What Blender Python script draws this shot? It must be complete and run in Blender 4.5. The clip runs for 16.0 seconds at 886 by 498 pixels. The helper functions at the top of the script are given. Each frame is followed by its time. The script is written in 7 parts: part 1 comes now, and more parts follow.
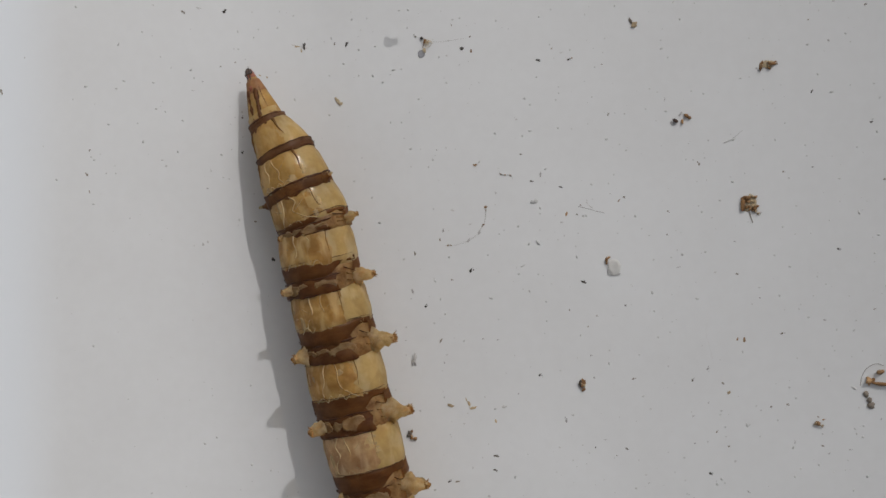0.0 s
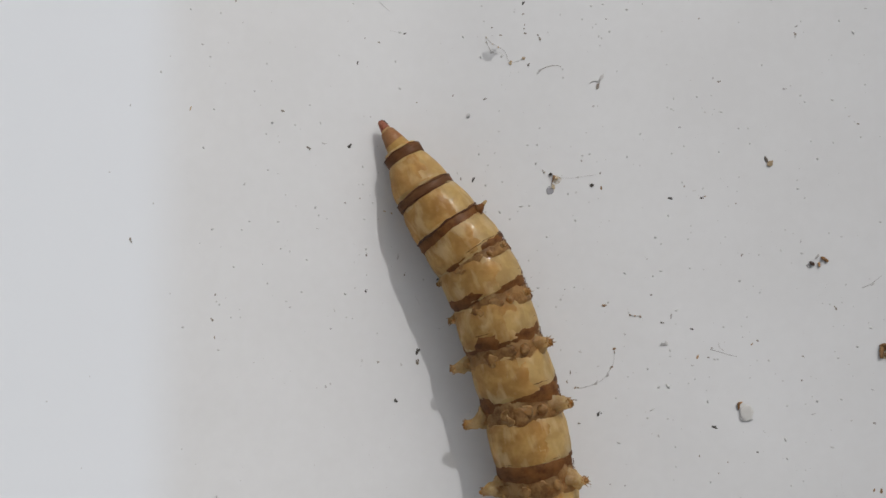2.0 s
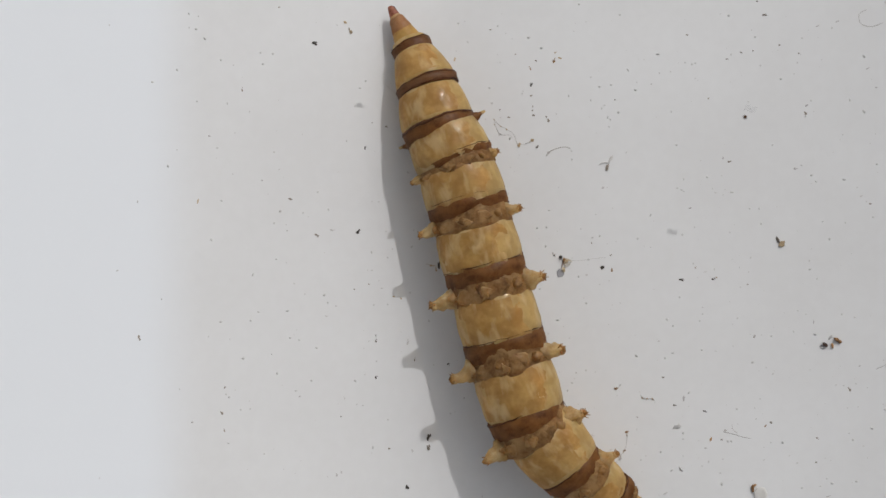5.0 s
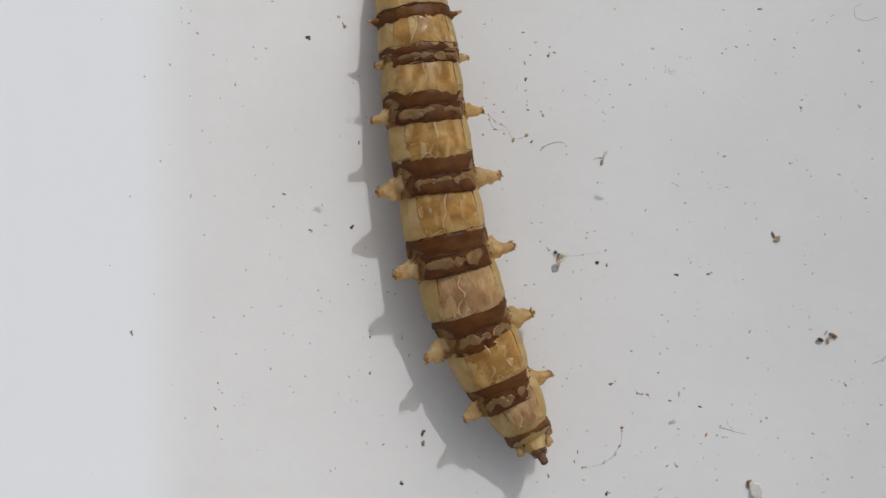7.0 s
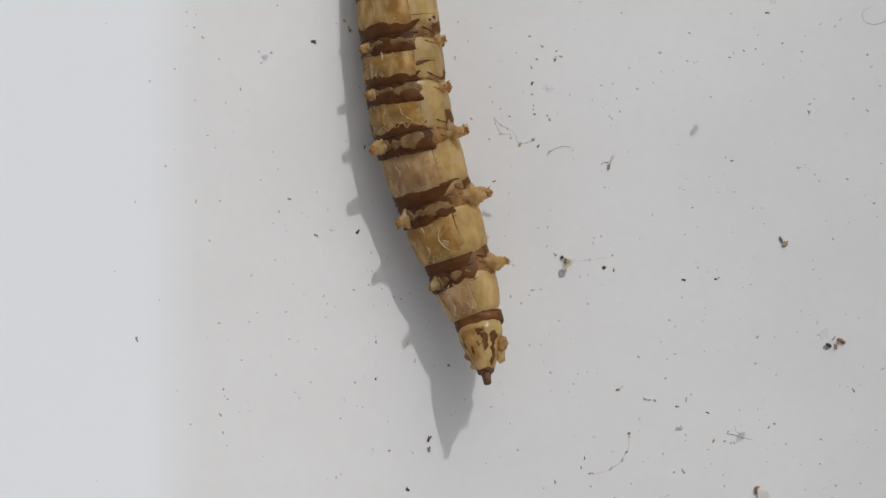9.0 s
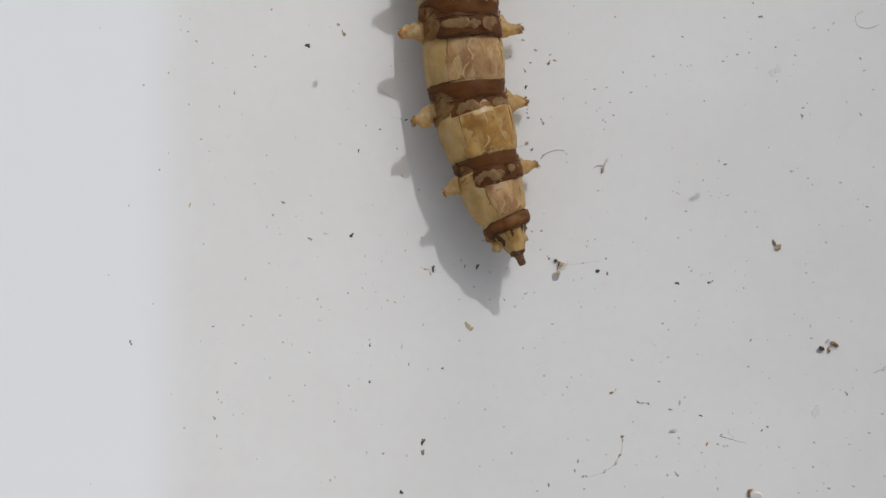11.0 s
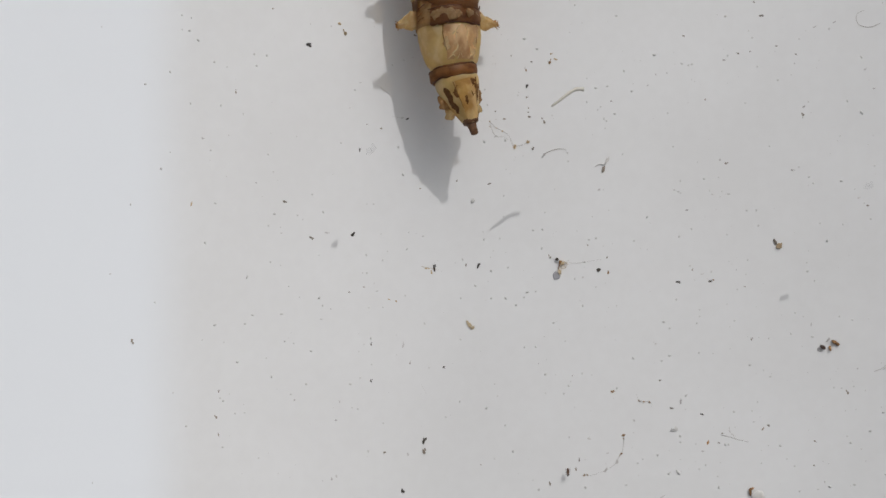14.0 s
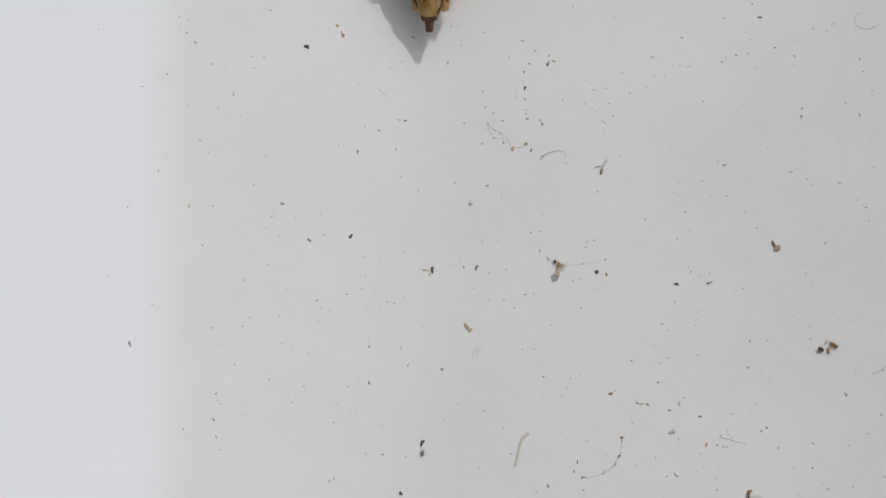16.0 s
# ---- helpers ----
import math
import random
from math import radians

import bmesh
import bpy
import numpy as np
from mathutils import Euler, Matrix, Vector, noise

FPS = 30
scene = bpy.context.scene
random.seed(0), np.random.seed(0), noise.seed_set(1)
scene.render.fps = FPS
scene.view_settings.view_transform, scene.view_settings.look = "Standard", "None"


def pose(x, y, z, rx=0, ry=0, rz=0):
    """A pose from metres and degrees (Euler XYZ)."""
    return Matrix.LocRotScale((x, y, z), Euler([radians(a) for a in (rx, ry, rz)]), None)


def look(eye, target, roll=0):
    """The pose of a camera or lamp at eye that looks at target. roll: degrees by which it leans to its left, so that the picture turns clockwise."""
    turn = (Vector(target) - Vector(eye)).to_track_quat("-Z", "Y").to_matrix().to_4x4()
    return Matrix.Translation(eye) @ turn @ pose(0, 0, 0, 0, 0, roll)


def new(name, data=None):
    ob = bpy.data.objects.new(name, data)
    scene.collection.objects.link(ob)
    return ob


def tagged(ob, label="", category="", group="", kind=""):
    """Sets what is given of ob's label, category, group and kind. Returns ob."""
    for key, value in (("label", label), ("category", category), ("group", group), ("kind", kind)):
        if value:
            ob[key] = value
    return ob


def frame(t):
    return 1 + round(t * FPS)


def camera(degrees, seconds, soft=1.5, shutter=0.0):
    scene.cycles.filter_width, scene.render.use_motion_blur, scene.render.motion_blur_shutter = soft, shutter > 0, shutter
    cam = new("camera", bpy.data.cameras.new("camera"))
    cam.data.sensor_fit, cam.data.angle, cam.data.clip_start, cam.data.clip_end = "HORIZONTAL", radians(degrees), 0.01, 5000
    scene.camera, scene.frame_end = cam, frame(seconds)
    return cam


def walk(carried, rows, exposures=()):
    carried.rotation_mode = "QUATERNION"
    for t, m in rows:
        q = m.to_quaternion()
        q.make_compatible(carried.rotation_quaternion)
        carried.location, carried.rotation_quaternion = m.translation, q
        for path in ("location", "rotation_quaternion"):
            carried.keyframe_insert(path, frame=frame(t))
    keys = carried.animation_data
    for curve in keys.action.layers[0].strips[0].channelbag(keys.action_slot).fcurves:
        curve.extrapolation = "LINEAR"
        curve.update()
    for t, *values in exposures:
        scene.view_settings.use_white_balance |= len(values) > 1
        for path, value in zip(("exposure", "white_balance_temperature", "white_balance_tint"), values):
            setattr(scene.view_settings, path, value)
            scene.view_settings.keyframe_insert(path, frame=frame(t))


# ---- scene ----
MM = 0.001
cam = camera(40.0, 16.0, soft=1.5)
walk(cam, [(t, pose(x * MM, y * MM, z * MM, 0, 0, turn)) for t, x, y, z, turn in (
    (0, 7.921, -13.701, 74.976, 0.03),
    (0.2, 6.901, -12.493, 74.778, 0.24),
    (0.5, 4.615, -11.209, 74.484, 0.56),
    (0.7, 3.582, -10.907, 74.105, 0.71),
    (1, 1.924, -9.579, 73.543, 0.94),
    (1.2, 0.855, -8.38, 73.557, 0.94),
    (1.5, 0.425, -6.613, 73.58, 0.93),
    (1.7, 0.294, -5.608, 73.279, 0.85),
    (2, 0.217, -5.275, 72.833, 0.72),
    (2.2, 0.275, -4.198, 72.637, 0.55),
    (2.5, -0.067, -1.625, 72.346, 0.31),
    (3, -1.164, 0.277, 72.639, 0.28),
    (3.2, -1.172, 0.163, 72.458, 0.26),
    (3.5, -1.179, 0.001, 72.188, 0.21),
    (3.7, -1.246, -0.011, 72.257, 0.21),
    (4, -0.875, 0.059, 72.361, 0.21),
    (4.5, -0.401, -0.128, 72.166, 0.14),
    (5, -0.392, -0.268, 72.286, 0.09),
    (5.2, -0.308, -0.435, 72.286, 0.09),
    (7.3, -0.051, -0.605, 71.924, 0.04),
    (7.5, -0.059, -0.677, 71.66, 0.13),
    (8, -0.15, -0.777, 71.597, 0.03),
    (8.5, -0.476, -0.499, 71.276, -0.04),
    (9, -0.412, -0.256, 71.686, 0.03),
    (9.5, -0.37, -0.224, 71.632, 0.03),
    (9.7, -0.387, -0.214, 71.374, -0.05),
    (11.8, 0.113, -0.005, 72.041, 0.09),
    (12, 0.046, -0.005, 72.041, 0.09),
    (12.5, 0.073, -0.113, 71.898, 0.04),
    (13, -0.05, -0.124, 71.765, 0.07),
    (13.5, 0.015, -0.098, 71.779, 0.04),
    (14, -0.122, -0.122, 71.884, 0.01),
    (14.5, -0.087, -0.041, 72.133, 0.07),
    (15, 0.043, 0.1, 72.214, -0.02),
    (15.5, -0.108, -0.024, 71.763, -0.13),
    (16, -0, -0, 71.801, 0)
)], exposures=((0.0, -0.61), (1.0, -0.6), (2.0, -0.42), (3.0, -0.33), (4.5, -0.3), (9.5, -0.32), (12.0, -0.33), (16.0, -0.3)))

# ---- light: a clear day, the sun high over one corner of the tray ----
SUN_TURN, SUN_HEIGHT = math.atan2(0.905, 0.425), radians(40)
world = bpy.data.worlds.new("sky")
scene.world = world
world.use_nodes = True
sky = world.node_tree.nodes.new("ShaderNodeTexSky")
sky.sky_type, sky.sun_disc = "NISHITA", False
sky.sun_elevation, sky.sun_rotation = SUN_HEIGHT, radians(90) - SUN_TURN
sky.air_density, sky.dust_density = 1.0, 4.0
haze = world.node_tree.nodes.new("ShaderNodeHueSaturation")
haze.inputs["Saturation"].default_value = 0.22
world.node_tree.nodes["Background"].inputs[1].default_value = 0.136
world.node_tree.links.new(sky.outputs[0], haze.inputs["Color"])
world.node_tree.links.new(haze.outputs[0], world.node_tree.nodes["Background"].inputs[0])
toward = Vector((math.cos(SUN_TURN) * math.cos(SUN_HEIGHT), math.sin(SUN_TURN) * math.cos(SUN_HEIGHT), math.sin(SUN_HEIGHT)))
sun = new("sun", bpy.data.lights.new("sun", "SUN"))
sun.data.energy, sun.data.angle, sun.data.color = 1.72, radians(0.53), (1.0, 0.974, 0.968)
sun.matrix_world = look(toward * 3, (0, 0, 0))


# ---- materials ----
def material(name, colour, rough=0.5, second=None, grain=1.0, mix=0.35, bump=0.0, soft=0.0, coat=0.0, spread=(1.0, 0.6, 0.3), fine=4.0, island=0.0, shine=0.5, streak=0.0, pale=(0.6, 0.45, 0.2), thin=0.0, clear=0.0, tint=(0.8, 0.55, 0.22), depth=0.0009, cloud=None, puffs=1100, run=(1.0, 0.16, 1.0), lines_at=3000, edge_at=(0.42, 0.76)):
    """A surface with two scales of variation; grain in millimetres."""
    m = bpy.data.materials.new(name)
    m.use_nodes = True
    n, link = m.node_tree.nodes, m.node_tree.links.new
    p = n["Principled BSDF"]
    p.inputs["Roughness"].default_value = rough
    p.inputs["Coat Weight"].default_value = coat
    p.inputs["Specular IOR Level"].default_value = shine
    p.inputs["Coat Roughness"].default_value = 0.12
    if soft:
        p.subsurface_method = "BURLEY"
        p.inputs["Subsurface Weight"].default_value = soft
        p.inputs["Subsurface Radius"].default_value = spread
        p.inputs["Subsurface Scale"].default_value = depth
    where = n.new("ShaderNodeTexCoord")
    wide, small = n.new("ShaderNodeTexNoise"), n.new("ShaderNodeTexNoise")
    wide.inputs["Scale"].default_value = 1 / (grain * MM)
    small.inputs["Scale"].default_value = fine / (grain * MM)
    wide.inputs["Detail"].default_value, small.inputs["Detail"].default_value = 3, 5
    # each object takes its own piece of the pattern
    own, shift = n.new("ShaderNodeObjectInfo"), n.new("ShaderNodeVectorMath")
    link(where.outputs["Object"], shift.inputs[0])
    link(own.outputs["Random"], shift.inputs[1])
    for node in (wide, small):
        link(shift.outputs[0], node.inputs["Vector"])
    blend = n.new("ShaderNodeMix")
    blend.data_type = "RGBA"
    second = second or tuple(c * 0.7 for c in colour)
    blend.inputs[6].default_value, blend.inputs[7].default_value = (*colour, 1), (*second, 1)
    both = n.new("ShaderNodeMath")
    both.operation = "MULTIPLY_ADD"
    link(small.outputs["Fac"], both.inputs[0])
    both.inputs[1].default_value = 0.45
    link(wide.outputs["Fac"], both.inputs[2])
    ramp = n.new("ShaderNodeMapRange")
    ramp.inputs["From Min"].default_value, ramp.inputs["From Max"].default_value = 0.52, 0.95
    ramp.inputs["To Max"].default_value = mix
    link(both.outputs[0], ramp.inputs["Value"])
    link(ramp.outputs[0], blend.inputs[0])
    out = blend.outputs[2]
    if cloud:
        # soft shadows of what lies under the skin
        puff, span, stain = n.new("ShaderNodeTexNoise"), n.new("ShaderNodeMapRange"), n.new("ShaderNodeMix")
        puff.inputs["Scale"].default_value, puff.inputs["Detail"].default_value, puff.inputs["Distortion"].default_value = puffs, 4, 0.5
        span.interpolation_type = "SMOOTHSTEP"
        span.inputs["From Min"].default_value, span.inputs["From Max"].default_value, span.inputs["To Max"].default_value = 0.38, 0.68, cloud[1]
        stain.data_type = "RGBA"
        stain.inputs[7].default_value = (*cloud[0], 1)
        link(shift.outputs[0], puff.inputs["Vector"])
        link(puff.outputs["Fac"], span.inputs["Value"])
        link(span.outputs[0], stain.inputs[0])
        link(out, stain.inputs[6])
        out = stain.outputs[2]
    if streak:
        # pale lengthwise bands of muscle under the skin
        squash, lines, edge, over = n.new("ShaderNodeMapping"), n.new("ShaderNodeTexNoise"), n.new("ShaderNodeMapRange"), n.new("ShaderNodeMix")
        squash.inputs["Scale"].default_value = run
        lines.inputs["Scale"].default_value, lines.inputs["Detail"].default_value, lines.inputs["Distortion"].default_value = lines_at, 4, 0.35
        edge.inputs["From Min"].default_value, edge.inputs["From Max"].default_value, edge.inputs["To Max"].default_value = (*edge_at, streak)
        over.data_type = "RGBA"
        over.inputs[7].default_value = (*pale, 1)
        link(shift.outputs[0], squash.inputs["Vector"])
        link(squash.outputs[0], lines.inputs["Vector"])
        link(lines.outputs["Fac"], edge.inputs["Value"])
        link(edge.outputs[0], over.inputs[0])
        link(out, over.inputs[6])
        out = over.outputs[2]
    if island:
        info, hue = n.new("ShaderNodeObjectInfo"), n.new("ShaderNodeHueSaturation")
        span = n.new("ShaderNodeMapRange")
        span.inputs["To Min"].default_value, span.inputs["To Max"].default_value = 1 - island, 1 + island
        link(info.outputs["Random"], span.inputs["Value"])
        link(span.outputs[0], hue.inputs["Value"])
        link(out, hue.inputs["Color"])
        out = hue.outputs[0]
    link(out, p.inputs["Base Color"])
    if thin:
        # a thin skin: some light goes through it scattered, some straight
        scatter, mix_a, straight, mix_b = n.new("ShaderNodeBsdfTranslucent"), n.new("ShaderNodeMixShader"), n.new("ShaderNodeBsdfTransparent"), n.new("ShaderNodeMixShader")
        for node, power in ((scatter, 0.5), (straight, 0.55)):
            lift, wash = n.new("ShaderNodeGamma"), n.new("ShaderNodeMix")
            lift.inputs["Gamma"].default_value = power
            wash.data_type, wash.blend_type = "RGBA", "MULTIPLY"
            wash.inputs[0].default_value = 1.0
            wash.inputs[7].default_value = (*(min(1.0, 0.45 + 0.6 * c) for c in tint), 1)
            link(out, lift.inputs["Color"])
            link(lift.outputs[0], wash.inputs[6])
            link(wash.outputs[2], node.inputs["Color"])
        mix_a.inputs[0].default_value, mix_b.inputs[0].default_value = thin, clear
        link(p.outputs[0], mix_a.inputs[1])
        link(scatter.outputs[0], mix_a.inputs[2])
        link(mix_a.outputs[0], mix_b.inputs[1])
        link(straight.outputs[0], mix_b.inputs[2])
        link(mix_b.outputs[0], n["Material Output"].inputs["Surface"])
    if bump:
        b = n.new("ShaderNodeBump")
        b.inputs["Strength"].default_value, b.inputs["Distance"].default_value = bump, 0.05 * MM
        link(both.outputs[0], b.inputs["Height"])
        link(b.outputs[0], p.inputs["Normal"])
    return m


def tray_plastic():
    """White moulded plastic: wet, faintly filmed and darker below the waterline, dry and paler above it."""
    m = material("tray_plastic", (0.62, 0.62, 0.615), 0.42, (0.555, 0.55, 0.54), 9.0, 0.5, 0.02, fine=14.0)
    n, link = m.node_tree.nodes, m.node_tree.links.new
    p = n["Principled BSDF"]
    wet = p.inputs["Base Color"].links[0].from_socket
    # light lost under the water is put into the colour, by height
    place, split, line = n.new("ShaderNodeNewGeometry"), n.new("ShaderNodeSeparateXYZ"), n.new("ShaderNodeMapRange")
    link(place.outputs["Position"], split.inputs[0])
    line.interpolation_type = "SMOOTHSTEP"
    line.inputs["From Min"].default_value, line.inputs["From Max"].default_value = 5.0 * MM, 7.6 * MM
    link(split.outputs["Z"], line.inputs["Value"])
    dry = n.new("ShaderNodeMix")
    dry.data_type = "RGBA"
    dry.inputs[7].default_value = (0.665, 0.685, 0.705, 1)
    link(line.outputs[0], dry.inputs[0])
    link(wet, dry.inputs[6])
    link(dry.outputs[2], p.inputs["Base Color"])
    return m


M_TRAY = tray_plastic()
M_TABLE = material("weathered_stone", (0.33, 0.32, 0.30), 0.8, (0.2, 0.19, 0.18), 12.0, 0.8, 0.6)
M_CUTICLE = material("pale_cuticle", (0.741, 0.522, 0.209), 0.34, (0.56, 0.361, 0.114), 0.8, 0.6, 0.15, soft=0.6, depth=0.0005, coat=0.3, shine=0.4, streak=0.4, run=(1.0, 0.42, 1.0), lines_at=1500, edge_at=(0.5, 0.66), pale=(0.915, 0.758, 0.454), thin=0.42, clear=0.27, tint=(0.97, 0.9, 0.68), cloud=((0.467, 0.296, 0.0986), 0.65))
M_CONE = material("amber_cuticle", (0.677, 0.418, 0.121), 0.34, (0.415, 0.222, 0.048), 0.8, 0.6, 0.15, soft=0.6, depth=0.0005, coat=0.3, shine=0.4, streak=0.4, run=(1.0, 0.42, 1.0), lines_at=1500, edge_at=(0.5, 0.66), pale=(0.853, 0.658, 0.321), thin=0.4, clear=0.24, tint=(0.96, 0.84, 0.54), cloud=((0.415, 0.222, 0.0517), 0.6))
M_PLATE = material("amber_plate", (0.658, 0.395, 0.118), 0.36, (0.342, 0.162, 0.0369), 0.9, 0.7, 0.2, soft=0.6, depth=0.0005, coat=0.3, shine=0.35, streak=0.6, run=(1.0, 0.42, 1.0), lines_at=1500, edge_at=(0.5, 0.66), pale=(0.853, 0.638, 0.303), thin=0.4, clear=0.24, tint=(0.96, 0.82, 0.54), cloud=((0.307, 0.145, 0.0369), 0.75))
M_ROSY = material("rosy_plate", (0.634, 0.435, 0.218), 0.36, (0.372, 0.176, 0.0703), 0.8, 0.7, 0.2, soft=0.6, depth=0.0005, coat=0.3, shine=0.35, streak=0.6, run=(1.0, 0.42, 1.0), lines_at=1500, edge_at=(0.5, 0.66), pale=(0.853, 0.618, 0.36), thin=0.4, clear=0.24, tint=(0.94, 0.78, 0.58), cloud=((0.314, 0.154, 0.0703), 0.75))
M_BELLY = material("dull_belly", (0.709, 0.443, 0.15), 0.36, (0.406, 0.209, 0.0528), 1.1, 0.7, 0.2, soft=0.6, depth=0.0005, coat=0.25, shine=0.3, streak=0.6, run=(1.0, 0.42, 1.0), lines_at=1500, edge_at=(0.5, 0.66), pale=(0.874, 0.678, 0.36), thin=0.42, clear=0.26, tint=(0.96, 0.84, 0.58), cloud=((0.387, 0.196, 0.0528), 0.65))
M_GUT = material("brown_gut", (0.27, 0.129, 0.0473), 0.6, (0.416, 0.219, 0.0946), 0.7, 0.9, 0.3, shine=0.15, thin=0.4, clear=0.62, tint=(0.85, 0.6, 0.35))
M_BAND = material("brown_saddle", (0.0668, 0.0205, 0.00452), 0.42, (0.149, 0.0539, 0.0131), 0.45, 0.7, 0.3, soft=0.4, depth=0.0003, shine=0.3, streak=0.3, pale=(0.28, 0.123, 0.0359), run=(0.5, 1.3, 0.5), lines_at=2000, thin=0.3, clear=0.28, tint=(0.82, 0.54, 0.28), cloud=((0.193, 0.0734, 0.0186), 0.7), puffs=1500)
M_COLLAR = material("umber_collar", (0.178, 0.0686, 0.0161), 0.4, (0.0883, 0.0309, 0.00719), 0.6, 0.7, 0.2, soft=0.4, depth=0.0003, shine=0.3, streak=0.25, pale=(0.341, 0.16, 0.0474), run=(0.35, 1.4, 0.35), lines_at=2200, thin=0.32, clear=0.34, tint=(0.92, 0.7, 0.4), cloud=((0.0806, 0.0271, 0.00625), 0.55))
M_RING = material("mauve_brown_ring", (0.22, 0.104, 0.042), 0.42, (0.115, 0.046, 0.017), 0.5, 0.9, 0.5, soft=0.4, depth=0.0003, shine=0.3, streak=0.5, pale=(0.36, 0.2, 0.1), run=(0.35, 1.4, 0.35), lines_at=2200, thin=0.35, clear=0.36, tint=(0.92, 0.72, 0.48), cloud=((0.115, 0.048, 0.019), 0.5))
M_EDGE = material("dark_crease", (0.0349, 0.0126, 0.00454), 0.5, (0.0998, 0.0371, 0.0122), 0.35, 0.8, 0.4, shine=0.2)
M_FOLD = material("brown_fold", (0.0979, 0.0365, 0.00944), 0.45, (0.254, 0.104, 0.0258), 0.4, 0.8, 0.25, soft=0.4, depth=0.0003, shine=0.3, streak=0.25, pale=(0.42, 0.203, 0.0646), run=(0.4, 1.4, 0.4), lines_at=2200, thin=0.32, clear=0.34, tint=(0.88, 0.64, 0.34), cloud=((0.277, 0.123, 0.0373), 0.6), puffs=1600)
M_HEM = material("brown_hem", (0.425, 0.249, 0.1), 0.42, (0.17, 0.0789, 0.0272), 0.5, 0.9, 0.7, soft=0.5, depth=0.0004, shine=0.3, thin=0.4, clear=0.38, tint=(0.92, 0.74, 0.46), cloud=((0.595, 0.398, 0.176), 0.7), puffs=1500)
M_BLOTCH = material("brown_blotch", (0.104, 0.0499, 0.0189), 0.55, (0.25, 0.129, 0.0473), 0.2, 0.9, 0.4, shine=0.2, thin=0.3, clear=0.45, tint=(0.7, 0.45, 0.2))
M_PAD = material("tan_pad", (0.527, 0.357, 0.173), 0.42, (0.306, 0.17, 0.0701), 0.3, 0.85, 0.8, soft=0.5, depth=0.0004, shine=0.3, thin=0.4, clear=0.42, tint=(0.92, 0.72, 0.46), cloud=((0.289, 0.153, 0.0577), 0.6), puffs=2200)
M_SOLE = material("pale_sole", (0.68, 0.47, 0.22), 0.42, (0.42, 0.24, 0.09), 0.35, 0.9, 0.8, soft=0.5, depth=0.0004, shine=0.3, thin=0.4, clear=0.45, tint=(0.94, 0.8, 0.54), cloud=((0.38, 0.21, 0.08), 0.6), puffs=1700)
M_LEG = material("straw_flesh", (0.8, 0.65, 0.4), 0.4, (0.48, 0.3, 0.13), 0.4, 0.8, 0.9, soft=0.6, depth=0.0004, coat=0.12, shine=0.35, thin=0.5, clear=0.5, tint=(0.97, 0.88, 0.64), cloud=((0.52, 0.309, 0.113), 0.6), puffs=2000)
M_CROWN = material("ragged_crown", (0.624, 0.419, 0.189), 0.5, (0.25, 0.129, 0.0473), 0.2, 0.9, 0.6, shine=0.2, thin=0.5, clear=0.5, tint=(0.9, 0.7, 0.4))
M_TRACHEA = material("milky_trunk", (0.894, 0.698, 0.378), 0.45, (0.624, 0.479, 0.246), 0.4, 0.7, shine=0.3, thin=0.3, clear=0.55, tint=(0.97, 0.9, 0.7))
M_MILK = material("milky_tube", (0.894, 0.718, 0.416), 0.45, (0.728, 0.579, 0.341), 0.4, 0.7, shine=0.3, thin=0.3, clear=0.42, tint=(0.97, 0.9, 0.7))
M_FAT = material("pale_fat_body", (0.894, 0.729, 0.436), 0.45, (0.645, 0.499, 0.284), 0.3, 0.8, 0.3, shine=0.3, thin=0.3, clear=0.6, tint=(0.98, 0.92, 0.76))
M_SEAM = material("dark_seam", (0.177, 0.0898, 0.0331), 0.55, (0.291, 0.165, 0.0615), 0.3, 0.9, shine=0.15, thin=0.2, clear=0.25, tint=(0.74, 0.48, 0.2))
M_CAPSULE = material("tawny_capsule", (0.52, 0.3, 0.14), 0.35, (0.36, 0.17, 0.075), 0.4, 0.8, 0.2, soft=0.4, depth=0.0003, shine=0.35, coat=0.2, thin=0.4, clear=0.36, tint=(0.95, 0.76, 0.5))
M_HEAD = material("russet_head", (0.54, 0.215, 0.13), 0.35, (0.22, 0.06, 0.034), 0.22, 0.9, 0.4, shine=0.35, coat=0.2, thin=0.35, clear=0.3, tint=(0.95, 0.6, 0.36))
M_JAW = material("black_jaw", (0.03, 0.016, 0.01), 0.3, (0.06, 0.025, 0.012), 0.3, 0.8, coat=0.4)
M_SIPHON = material("umber_siphon", (0.075, 0.034, 0.016), 0.5, (0.18, 0.09, 0.042), 0.3, 0.8, 0.4, shine=0.25, thin=0.15, clear=0.08, tint=(0.7, 0.4, 0.2))
TONES = {
    "K": material("black_grit", (0.02, 0.016, 0.013), 0.6, (0.06, 0.045, 0.032), 0.15, 0.8, 0.5, island=0.3),
    "D": material("dark_grit", (0.14, 0.115, 0.09), 0.7, (0.26, 0.22, 0.175), 0.15, 0.8, 0.5, island=0.4),
    "B": material("brown_grit", (0.25, 0.13, 0.05), 0.7, (0.34, 0.22, 0.11), 0.15, 0.8, 0.5, island=0.4),
    "T": material("tan_flake", (0.42, 0.32, 0.19), 0.6, (0.28, 0.2, 0.11), 0.2, 0.8, 0.4, island=0.3),
    "G": material("grey_silt", (0.36, 0.345, 0.33), 0.7, (0.46, 0.445, 0.43), 0.15, 0.8, 0.3, island=0.3),
    "P": material("pale_silt", (0.47, 0.46, 0.445), 0.7, (0.55, 0.54, 0.525), 0.15, 0.8, 0.2, island=0.15),
}
M_WOOD = material("rotten_wood", (0.25, 0.13, 0.045), 0.75, (0.11, 0.052, 0.02), 0.25, 0.9, 0.8)
